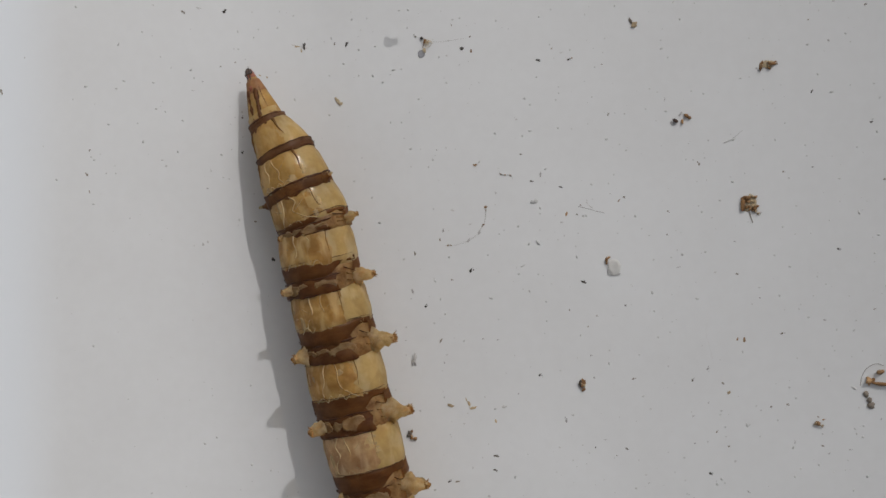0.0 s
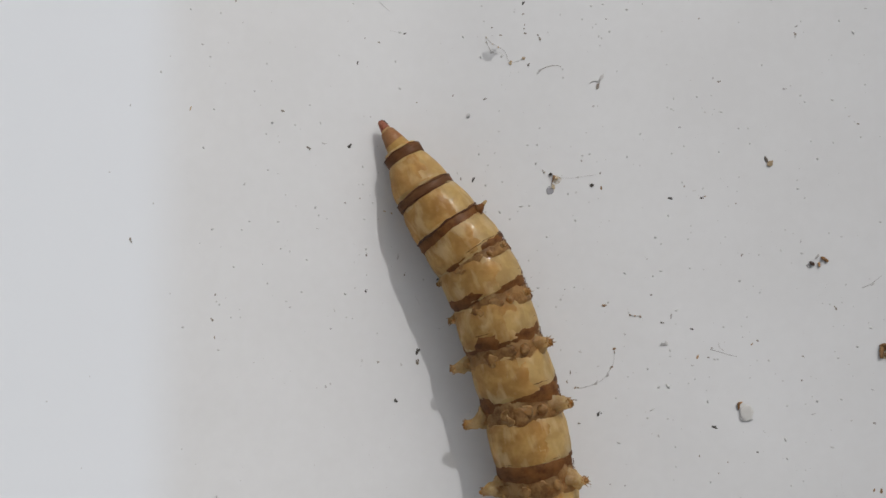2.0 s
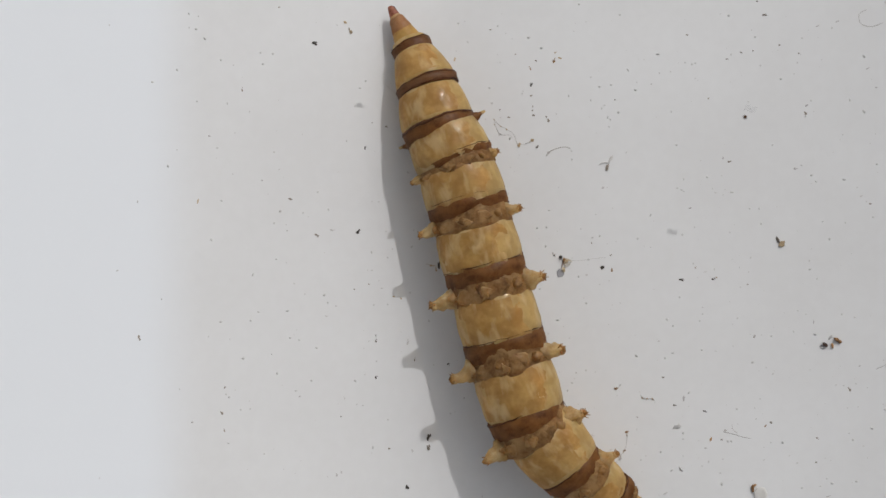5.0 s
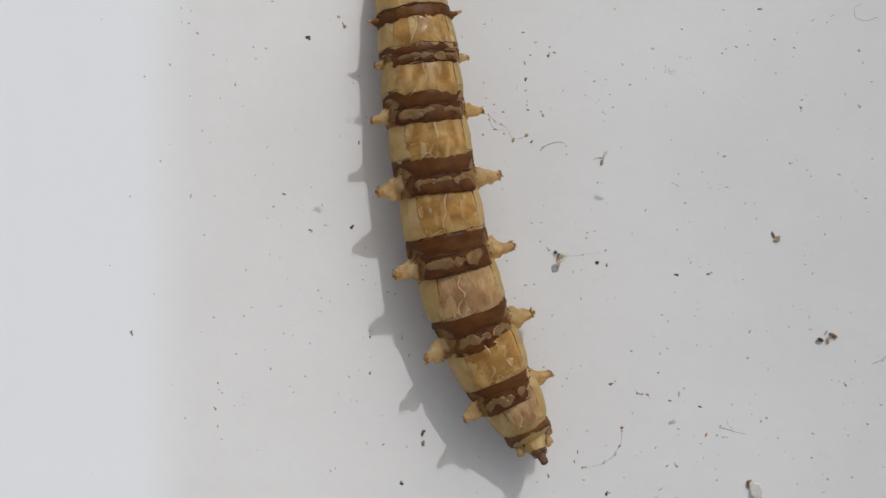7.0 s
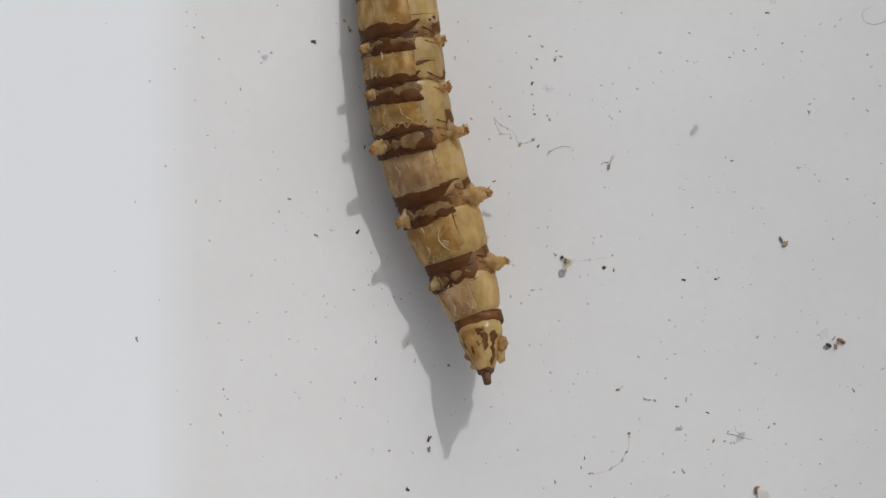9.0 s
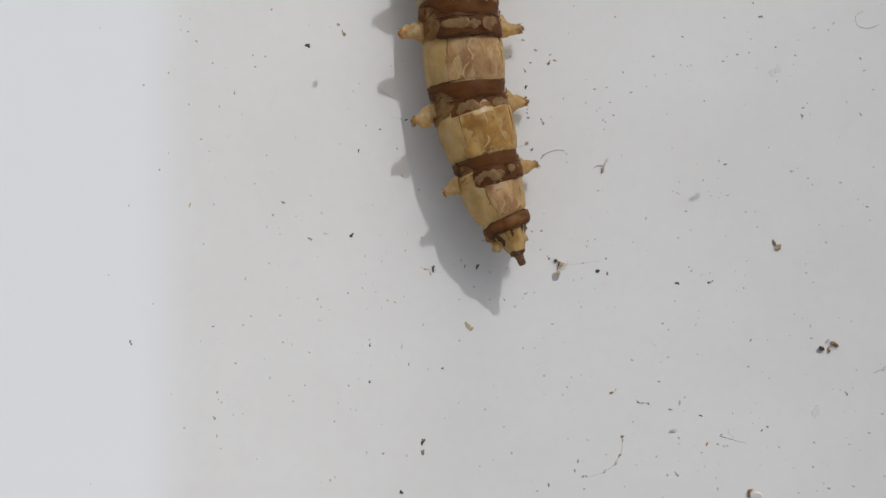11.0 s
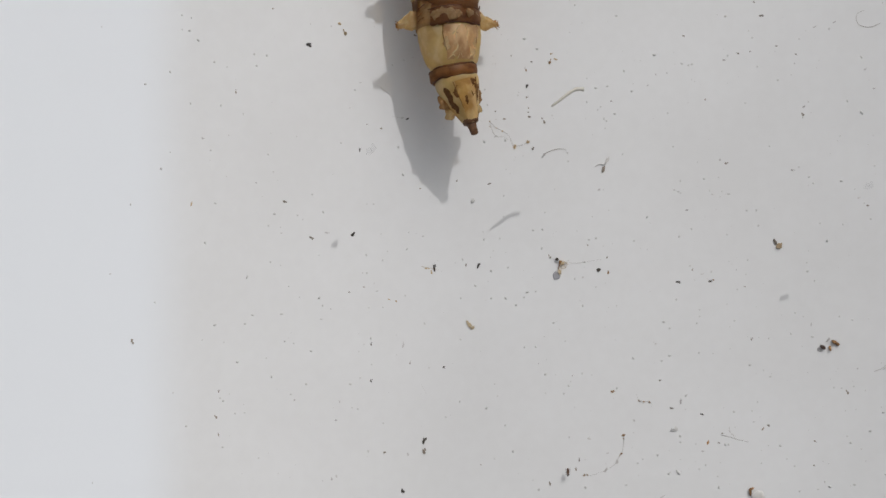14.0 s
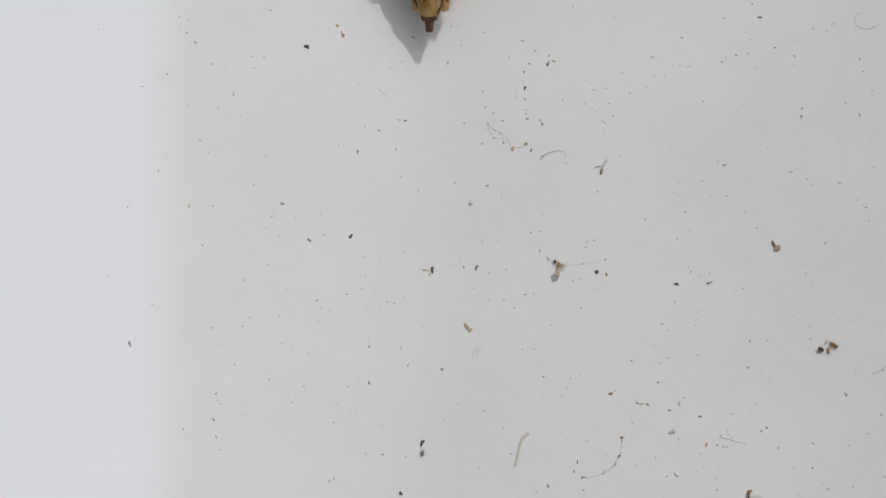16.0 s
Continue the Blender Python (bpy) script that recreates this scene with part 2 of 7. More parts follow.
M_FIBRE = material("plant_fibre", (0.5, 0.46, 0.4), 0.6, (0.4, 0.35, 0.29), 0.3, 0.8, shine=0.1, thin=0.4, clear=0.55, tint=(0.97, 0.94, 0.9))
M_CREAM = material("cream_fibre", (0.72, 0.64, 0.5), 0.6, (0.6, 0.47, 0.3), 0.2, 0.9, 0.4, shine=0.2, thin=0.35, clear=0.4, tint=(0.97, 0.92, 0.82))
M_SCALE = material("milky_scale", (0.8, 0.79, 0.765), 0.35, (0.7, 0.68, 0.64), 0.5, 0.7, 0.2, shine=0.4, thin=0.3, clear=0.25, tint=(0.97, 0.96, 0.94))
# the grey of a cast shadow, put into a colour
M_SHADOW_GREY = material("grey_shadow", (0.27, 0.27, 0.285), 0.5, (0.32, 0.32, 0.33), 0.4, 0.7, 0.1, shine=0.2)
M_FILM = material("clear_film", (0.6, 0.595, 0.585), 0.8, (0.54, 0.53, 0.515), 0.6, 0.6, shine=0.03, thin=0.2, clear=0.35, tint=(0.9, 0.9, 0.9))
M_LENS = material("clear_lens", (0.9, 0.9, 0.9), 0.02)
for node in [n for n in M_LENS.node_tree.nodes if n.type == "BSDF_PRINCIPLED"]:
    node.inputs["Transmission Weight"].default_value, node.inputs["IOR"].default_value = 1.0, 1.06
    for wire in list(node.inputs["Base Color"].links):
        M_LENS.node_tree.links.remove(wire)
    node.inputs["Base Color"].default_value = (0.95, 0.95, 0.955, 1)
M_WORM = material("clear_worm", (0.58, 0.56, 0.5), 0.5, (0.5, 0.47, 0.41), 0.4, 0.6, shine=0.15, thin=0.15, clear=0.05, tint=(0.97, 0.95, 0.9))


# ---- builders ----
def part(name, bm, mat, parent=None, label=""):
    mesh = bpy.data.meshes.new(name)
    bmesh.ops.recalc_face_normals(bm, faces=bm.faces)
    bm.to_mesh(mesh)
    bm.free()
    mesh.materials.append(mat)
    mesh.shade_smooth()
    ob = new(name, mesh)
    ob.parent = parent
    return tagged(ob, label=label)


def lathe(profile, around=40, flat=0.92, rough=0.0, seed=0.0, from_deg=0.0, to_deg=360.0, lift=0.0, close=True, fray=0.35, rag=0.0):
    """A body of revolution about +y: rows of (y, radius) in millimetres, 0 degrees at the top."""
    bm = bmesh.new()
    whole = to_deg - from_deg > 359
    rows = []
    for y, r in profile:
        row = []
        for k in range(around if whole else around + 1):
            lo = from_deg + rag * (noise.noise(Vector((y * 1.3, seed, 0.2))) + 0.5 * noise.noise(Vector((y * 4.1, seed, 3.2))))
            hi = to_deg + rag * (noise.noise(Vector((y * 1.3, seed, 7.7))) + 0.5 * noise.noise(Vector((y * 4.1, seed, 5.2))))
            a = radians(lo + (hi - lo) * k / around)
            d = Vector((math.sin(a), 0, math.cos(a)))
            wob = noise.noise(Vector((d.x * 1.6 + seed, y * 1.1, d.z * 1.6 - seed))) + 0.5 * noise.noise(Vector((d.x * 5 + seed, y * 3.2, d.z * 5)))
            rr = max(r * (1 + rough * wob) + lift, 0.004)
            row.append(bm.verts.new((d.x * rr * MM, (y + fray * rough * r * wob) * MM, d.z * rr * flat * MM)))
        rows.append(row)
    for a, b in zip(rows, rows[1:]):
        n = len(a)
        for k in range(n if whole else n - 1):
            bm.faces.new((a[k], a[(k + 1) % n], b[(k + 1) % n], b[k]))
    if whole and close:
        bm.faces.new(rows[0])
        bm.faces.new(rows[-1])
    return bm


def spline(points, steps):
    """Points along a Catmull-Rom curve."""
    p = [Vector(q) for q in points]
    p = [p[0] * 2 - p[1], *p, p[-1] * 2 - p[-2]]
    out = []
    for i in range(1, len(p) - 2):
        for k in range(steps):
            t = k / steps
            out.append(0.5 * (2 * p[i] + (p[i + 1] - p[i - 1]) * t + (2 * p[i - 1] - 5 * p[i] + 4 * p[i + 1] - p[i + 2]) * t * t
                              + (3 * p[i] - p[i - 1] - 3 * p[i + 1] + p[i + 2]) * t ** 3))
    return out + [p[-2]]


def tube(points, r0, r1, around=7, steps=4, bm=None, knots=0.0):
    """A thin tapering tube through points, in millimetres."""
    bm = bm or bmesh.new()
    path = spline(points, steps)
    rows = []
    for i, q in enumerate(path):
        way = (path[min(i + 1, len(path) - 1)] - path[max(i - 1, 0)]).normalized()
        side = way.orthogonal().normalized()
        up = way.cross(side)
        f = i / (len(path) - 1)
        r = (r0 + (r1 - r0) * f) * (1 + knots * noise.noise(q * 4))
        row = []
        for k in range(around):
            a = 2 * math.pi * k / around
            d = side * math.cos(a) + up * math.sin(a)
            row.append(bm.verts.new((q + d * r) * MM))
        rows.append(row)
    for a, b in zip(rows, rows[1:]):
        for k in range(around):
            bm.faces.new((a[k], a[(k + 1) % around], b[(k + 1) % around], b[k]))
    bm.faces.new(rows[0])
    bm.faces.new(rows[-1])
    return bm


def blob(sx, sy, sz, rough, seed, bm=None, at=(0, 0, 0), turn=0.0, detail=2):
    """An uneven lump with half axes in millimetres."""
    bm = bm or bmesh.new()
    made = bmesh.ops.create_icosphere(bm, subdivisions=detail, radius=1)["verts"]
    spin = Matrix.Rotation(turn, 3, "Z")
    for v in made:
        k = 1 + rough * (noise.noise(v.co * 1.3 + Vector((seed, seed * 2, 0))) + 0.6 * noise.noise(v.co * 3.1 + Vector((seed, 0, 0))))
        c = v.co * k
        v.co = (spin @ Vector((c.x * sx, c.y * sy, c.z * sz)) + Vector(at)) * MM
    return bm


def slab(rx, ry, thick, seed, sides=14, jag=0.3, curl=0.0, bm=None, at=(0, 0, 0), turn=0.0):
    """An irregular flake with a bent face and a real edge."""
    bm = bm or bmesh.new()
    spin = Matrix.Rotation(turn, 3, "Z")
    rings = []
    for level, size in ((0.0, 0.92), (thick * 0.5, 1.0), (thick, 0.92)):
        for share in (1.0, 0.55):
            ring = []
            for k in range(sides):
                a = 2 * math.pi * k / sides
                rr = (1 + jag * noise.noise(Vector((math.cos(a) * 1.5 + seed, math.sin(a) * 1.5, seed)))) * size * share
                x, y = rx * rr * math.cos(a), ry * rr * math.sin(a)
                z = level + curl * (x / rx) ** 2 + 0.15 * thick * noise.noise(Vector((x * 3, y * 3, seed)))
                ring.append(bm.verts.new((spin @ Vector((x, y, z)) + Vector(at)) * MM))
            rings.append(ring)
    outer0, inner0, outer1, _, outer2, inner2 = rings
    for v in rings[3]:
        bm.verts.remove(v)
    for a, b in ((inner0, outer0), (outer0, outer1), (outer1, outer2), (outer2, inner2)):
        for k in range(sides):
            bm.faces.new((a[k], a[(k + 1) % sides], b[(k + 1) % sides], b[k]))
    bm.faces.new(inner0)
    bm.faces.new(inner2)
    return bm


# ---- the tray ----
def floor_at(x):
    """Height of the tray's inner face, in millimetres, at x: one long cove on the near side, a shallow one beyond."""
    return 0.024 * max(0.0, 1.2 - x) ** 2 + 0.0085 * max(0.0, x - 14.0) ** 2


def tray_height(x, y):
    low = 0.024 * (1.2 - max(x, -28.0)) ** 2 if x < 1.2 else 0.0
    low += 1.42 * max(0.0, -28.0 - x)
    if x > 14.0:
        low += 0.0085 * (min(x, 72.0) - 14.0) ** 2 + 1.0 * max(0.0, x - 72.0)
    far = max(0.0, abs(y - 2.0) - 62.0)
    return min(max(low, 0.03 * far ** 2 if far < 24 else 17.3 + 1.44 * (far - 24)), 30.0)


def build_tray():
    xs = sorted({-44.0, -40.0} | {-38 + 0.8 * k for k in range(60)} | {10 + 3.0 * k for k in range(29)} | {97.0, 100.0})
    ys = sorted({-92 + 4.0 * k for k in range(8)} | {-60 + 3.0 * k for k in range(42)} | {66 + 4.0 * k for k in range(9)})
    bm = bmesh.new()
    top = [[bm.verts.new((x * MM, y * MM, tray_height(x, y) * MM)) for y in ys] for x in xs]
    under = [[bm.verts.new((x * MM, y * MM, (tray_height(x, y) - 1.6) * MM)) for y in ys] for x in xs]
    nx, ny = len(xs), len(ys)
    for i in range(nx - 1):
        for j in range(ny - 1):
            bm.faces.new((top[i][j], top[i + 1][j], top[i + 1][j + 1], top[i][j + 1]))
            bm.faces.new((under[i][j], under[i][j + 1], under[i + 1][j + 1], under[i + 1][j]))
    for i in range(nx - 1):
        for j in (0, ny - 1):
            bm.faces.new((top[i][j], top[i + 1][j], under[i + 1][j], under[i][j]))
    for j in range(ny - 1):
        for i in (0, nx - 1):
            bm.faces.new((top[i][j], top[i][j + 1], under[i][j + 1], under[i][j]))
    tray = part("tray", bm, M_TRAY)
    return tagged(tray, "white moulded plastic tray with coved sides and a dirty floor", "tray", kind="structure")


build_tray()
bm = bmesh.new()
bmesh.ops.create_grid(bm, x_segments=40, y_segments=40, size=1.5)
for v in bm.verts:
    v.co.z = -1.7 * MM + 0.0 * v.co.x
ground = part("ground", bm, M_TABLE)
tagged(ground, "grey weathered stone slab under the tray", "ground", kind="structure")


# ---- the larva ----
# Rings of the body, front to back: how thick each is, in millimetres.
RING_R = (0.27, 1.20, 1.84, 2.18, 2.30, 2.36, 2.38, 2.38, 2.30, 1.95, 1.42, 0.40)
# Greatest length of each pale segment and its girth in the middle.
SEGMENT = ((3.2, 0.76), (2.1, 1.56), (2.2, 2.03), (2.15, 2.25), (2.4, 2.34), (2.6, 2.37), (2.8, 2.38), (2.85, 2.37), (2.75, 2.2), (2.3, 1.74), (2.5, 0.9))
FULL = 1.0
RING_LEN = (0, 0.44, 0.46, 0.72, 0.95, 1.5, 1.7, 1.8, 1.8, 1.45, 0.46, 0)

larva = tagged(new("larva"), "amber segmented aquatic fly larva with brown bands crawling in shallow water", "larva")
MOVING = {}


def build_leg(i, side, r, length, full):
    """A wrinkled fleshy cone on the flank that ends in a crown of small hooks; hooks and flesh are one piece."""
    rng = random.Random(i * 2 + side)
    a = radians(72 if side > 0 else -91)
    spoke = Vector((math.sin(a), 0, math.cos(a) * 0.92))
    root = spoke * r * 0.8 + Vector((0, length * 0.6, 0))
    out = (spoke + Vector((0, rng.uniform(0.0, 0.16), 0.03))).normalized()
    reach = (1.15 if side > 0 else 1.4) * full + r * 0.2
    bend = Vector((0, rng.uniform(-0.12, 0.16), rng.uniform(-0.05, 0.12)))
    line = [root - out * 0.3, root + out * reach * 0.22, root + out * reach * 0.55 + bend * 0.5, root + out * reach * 0.85 + bend, root + out * reach + bend]
    bm = bmesh.new()
    path = spline(line, 5)
    rows = []
    for k, q in enumerate(path):
        f = k / (len(path) - 1)
        size = (0.7 * (1 - f) ** 1.25 + 0.16 + 0.05 * max(0.0, 1 - abs(f - 0.93) * 9)) * full * (1 + 0.04 * math.sin(f * 31 + i))
        row = []
        for j in range(16):
            g = 2 * math.pi * j / 16
            d = Vector((0, math.cos(g), math.sin(g) * 0.85))
            wob = 1 + 0.6 * noise.noise((q + d) * 1.7 + Vector((i, side, 0))) + 0.45 * noise.noise((q + d * 2) * 3.6)
            row.append(bm.verts.new((q + d * size * wob) * MM))
        rows.append(row)
    for p, q in zip(rows, rows[1:]):
        for j in range(16):
            bm.faces.new((p[j], p[(j + 1) % 16], q[(j + 1) % 16], q[j]))
    bm.faces.new(rows[0])
    bm.faces.new(rows[-1])
    flesh = len(bm.faces)
    tip = path[-1]
    for j in range(11):
        g = 2 * math.pi * (j + rng.random() * 0.6) / 11
        d = Vector((0, math.cos(g), math.sin(g) * 0.8))
        foot = tip - out * rng.uniform(-0.02, 0.18) * full + d * 0.2 * full
        tube([foot, foot + d * 0.07 * full + out * 0.05, foot + d * rng.uniform(0.08, 0.2) * full + out * rng.uniform(0.04, 0.22) * full], 0.05 * full, 0.015 * full, 5, 2, bm)
    blob(0.12 * full, 0.17 * full, 0.14 * full, 0.9, i * 3.1 + side, bm, at=tuple(tip + out * 0.03))
    bm.faces.ensure_lookup_table()
    for f in bm.faces[flesh:]:
        f.material_index = 1
    leg = part("proleg", bm, M_LEG, MOVING["now"], "stubby straw-coloured proleg with a ragged crown of brown hooks")
    leg.data.materials.append(M_CROWN)
    MOVING["leg", i, side] = leg


def flank_lobe(i, side, deg, y0, r, out, size, mat, words=""):
    """A rounded fleshy lobe on the side of girdle i."""
    a = radians(deg * side)
    at = (math.sin(a) * r, y0, math.cos(a) * r * 0.92)
    bm = blob(out, size, size * 0.9, 0.3, i * 7 + deg + side, detail=3)
    lean = Matrix.Rotation(a - radians(90), 3, "Y")
    for v in bm.verts:
        v.co = lean @ v.co + Vector(at) * MM
    return part("pad", bm, mat, MOVING["now"], words)


def tapered(bm, top, share):
    """Draws the hind edge of a band forward on the flanks."""
    for v in bm.verts:
        deg = abs(math.degrees(math.atan2(v.co.x, v.co.z)))
        f = min(max((deg - 34) / 36, 0.0), 1.0)
        v.co.y = (top + (v.co.y / MM - top) * (1 - share * f * f * (3 - 2 * f))) * MM
    return bm


def build_ring(i):
    """A brown girdle between two segments; from the fourth on it carries fleshy prolegs and pads."""
    r, length = RING_R[i], RING_LEN[i]
    if i == 1:
        ring = part("ring", lathe([(-0.12, r * 0.95), (-0.05, r * 1.0), (length * 0.4, r * 1.0), (length * 0.8, r * 1.004), (length + 0.08, r * 0.99), (length + 0.14, r * 0.93)], 60, rough=0.03, seed=i, fray=2.6), M_RING, larva, "narrow smooth brown ring")
        part("rim", rim_mesh(-0.06, r * 1.0, i, 0, 360, 0.028), M_EDGE, ring, "dark front edge of the ring")
        for deg, far, wide in ((-21, 0.5, 0.17), (-4, 0.3, 0.14), (15, 0.55, 0.2), (38, 0.3, 0.13)):
            line = [(math.sin(radians(deg)) * r * q, length * 0.7 + far * f, math.cos(radians(deg)) * r * q * 0.92 - 0.1) for f, q in ((0.0, 0.99), (0.6, 1.06), (1.2, 1.12))]
            part("tongue", tube(line, wide, 0.02, 8, 4, knots=0.3), M_RING, ring, "brown tongue behind the ring")
        return ring
    if i == 2:
        ring = part("ring", lathe([(-0.1, r * 0.95), (-0.05, r * 0.995), (length * 0.45, r * 1.004), (length * 0.9, r * 0.99), (length + 0.05, r * 0.93)], 60, rough=0.03, seed=i, fray=2.6), M_RING, larva, "narrow smooth brown ring")
        part("rim", rim_mesh(-0.03, r * 1.0, i, 0, 360, 0.028), M_EDGE, ring, "dark front edge of the ring")
        part("rim", rim_mesh(length * 0.94, r * 0.985, i + 9, 0, 360, 0.024), M_EDGE, ring, "dark hind edge of the ring")
        return ring
    if i == 10:
        ring = part("ring", lathe([(-0.2, r * 0.93), (-0.13, r * 0.98), (length * 0.3, r * 1.0), (length * 0.7, r * 0.985), (length * 0.95, r * 0.93), (length + 0.08, r * 0.82)], 48, rough=0.035, seed=i, fray=2.4), M_FOLD, larva, "broad mottled brown collar before the tail")
        part("rim", rim_mesh(-0.15, r * 0.985, i, 0, 360, 0.04), M_EDGE, ring, "dark front edge of the collar")
        part("rim", rim_mesh(length * 0.97, r * 0.925, i + 5, 0, 360, 0.035), M_EDGE, ring, "dark hind edge of the collar")
        return ring
    if i == 3:
        ring = part("ring", lathe([(-0.2, r * 0.92), (-0.12, r * 0.965), (length * 0.5, r * 0.975), (length * 0.9, r * 0.965), (length + 0.08, r * 0.9)], 52, rough=0.03, seed=i * 3.3, fray=2.4), M_FOLD, larva, "thin creased brown ring")
        part("rim", rim_mesh(-0.04, r * 0.985, i, 0, 360, 0.075), M_EDGE, ring, "dark wavy crease")
        part("rim", rim_mesh(length * 0.7, r * 0.975, i + 3, -60, 20, 0.05), M_EDGE, ring, "short dark crease")
        part("saddle", lathe([(0.0, r * 0.985), (length * 0.5, r * 0.992), (length * 0.85, r * 0.98), (length, r * 0.93)], 30, rough=0.03, seed=8.1, from_deg=34, to_deg=88, fray=3.0), M_COLLAR, ring, "brown fold on the flank")
        part("saddle", lathe([(0.0, r * 0.985), (length * 0.5, r * 0.992), (length * 0.85, r * 0.98), (length, r * 0.93)], 30, rough=0.03, seed=9.4, from_deg=-92, to_deg=-40, fray=3.0), M_COLLAR, ring, "brown fold on the flank")
        for side in (-1, 1):
            a = radians(80 * side)
            spoke = Vector((math.sin(a), 0, math.cos(a) * 0.92))
            root = spoke * r * 0.78 + Vector((0, length * 0.5, 0))
            part("flange", tube([root, root + spoke * 0.3, root + spoke * 0.62 + Vector((0, -0.05, 0.02)), root + spoke * 0.85 + Vector((0, -0.1, 0.04))], 0.36, 0.12, 10, 4, knots=0.5), M_FOLD, ring, "brown flange on the flank")
            part("proleg", tube([root + spoke * 0.7 + Vector((0, -0.07, 0.03)), root + spoke * 0.95 + Vector((0, -0.12, 0.04)), root + spoke * 1.1 + Vector((0, -0.14, 0.07))], 0.14, 0.06, 8, 3, knots=0.7), M_LEG, ring, "tiny pale foot")
        return ring
    top = -0.46 if i > 4 else -0.16
    ring = part("ring", lathe([(top + 0.14, r * 0.9), (top + 0.24, r * 0.945), (length * 0.4, r * 0.95), (length * 0.8, r * 0.965), (length, r * 0.955), (length + 0.1, r * 0.88)], 56, rough=0.035, seed=i * 3.3, fray=1.4), M_HEM, larva, "wrinkled girdle with fleshy flanks")
    MOVING["now"] = ring
    full = min(1.0, 0.34 + 0.2 * (i - 3)) if i < 6 else 1.0
    if i > 7:
        full = 0.95 if i == 8 else 0.8
    brim = length * 0.36
    # the smooth collar before, the dark saddle over the back behind it
    part("collar", tapered(lathe([(top, r * 0.93), (top + 0.05, r * 0.975), (top * 0.4, r * 0.985), (brim * 0.6, r * 0.99), (brim, r * 0.985), (brim + 0.1, r * 0.95)], 60, rough=0.028, seed=i * 1.7, from_deg=-92, to_deg=90, fray=3.4), top, 0.6), M_COLLAR, ring, "smooth umber collar narrowing down the flanks")
    part("hem", lathe([(top * 0.8, r * 0.93), (top * 0.6, r * 0.985), (brim * 0.4, r * 0.99), (brim * 1.0, r * 0.95)], 44, rough=0.035, seed=i * 1.9, from_deg=79, to_deg=277, fray=3.2), M_FOLD, ring, "brown fold under the belly")
    part("rim", rim_mesh(top + 0.04, r * 0.99, i + 40, -92, 90, 0.026), M_EDGE, ring, "thin dark front edge of the collar")
    part("rim", rim_mesh(top * 0.7, r * 0.985, i + 47, 100, 262, 0.035), M_EDGE, ring, "thin crease under the belly")
    part("saddle", lathe([(brim * 0.8, r * 0.97), (brim + 0.08, r * 0.985), (length * 0.55, r * 0.985), (length * 0.72, r * 1.005), (length * 0.95, r * 1.015), (length + 0.03, r * 0.99), (length + 0.07, r * 0.9)], 52, rough=0.035, seed=i * 3.3, from_deg=-50, to_deg=54, fray=2.6, rag=14), M_BAND, ring, "dark brown wrinkled saddle")
    part("rim", rim_mesh(brim + 0.06, r * 0.99, i, -56, 58, 0.05), M_EDGE, ring, "dark crease behind the collar")
    part("rim", rim_mesh(length + 0.02, r * 1.0, i + 20, -52, 56, 0.045), M_EDGE, ring, "dark hind edge of the saddle")
    # flat uneven lobes on the back, broader pale ones on the belly
    rng = random.Random(i * 17)
    pads = ((-28, 0.66, 0.34), (1, 0.34, 0.28), (27, 0.82, 0.36)) if i % 2 else ((-30, 0.78, 0.36), (-3, 0.4, 0.24), (25, 0.66, 0.34))
    for k, (deg, wide, long) in enumerate(pads):
        a = radians(deg + rng.uniform(-4, 4))
        at = (math.sin(a) * r * 0.98, brim + (length - brim) * rng.uniform(0.46, 0.56), math.cos(a) * r * 0.905)
        part("pad", pad_mesh(wide * r / 2.36, long * full * rng.uniform(0.85, 1.15) + 0.03, 0.05, i * 5 + k, at, deg), M_PAD, ring)
    for k, (deg, wide) in enumerate(((163, 0.9), (196, 1.1))):
        a = radians(deg)
        at = (math.sin(a) * r * 0.935, length * (0.62 + 0.08 * (k % 2)), math.cos(a) * r * 0.862)
        part("pad", pad_mesh(wide * r / 2.36, (0.4 if k % 2 else 0.5) * full + 0.05, 0.03, i * 9 + k, at, deg), M_SOLE if k else M_HEM, ring, "pale fleshy creeping pad")
    for side in (-1, 1):
        flank_lobe(i, side, 126, length * 0.66, r * 0.97, 0.3 * full + 0.05, 0.32 * full, M_HEM, "short fleshy lobe beside the proleg")
        # creases that run down from the back to the leg
        for k in range(3):
            g0, g1 = 62 + 3 * k + rng.uniform(-3, 3), 88 + rng.uniform(-4, 8)
            y0, y1 = brim * (0.5 + 0.7 * k), length * (0.4 + 0.2 * k) + rng.uniform(-0.1, 0.1)
            line = [(math.sin(radians(g) * side) * r * 0.985, y, math.cos(radians(g) * side) * r * 0.985 * 0.92) for g, y in ((g0, y0), ((g0 + g1) / 2, y0 * 0.4 + y1 * 0.6 + rng.uniform(-0.06, 0.06)), (g1, y1))]
            part("crease", tube(line, 0.032, 0.014, 6, 4, knots=0.8), M_SEAM if k else M_EDGE, ring)
        build_leg(i, side, r, length, full)
    return ring


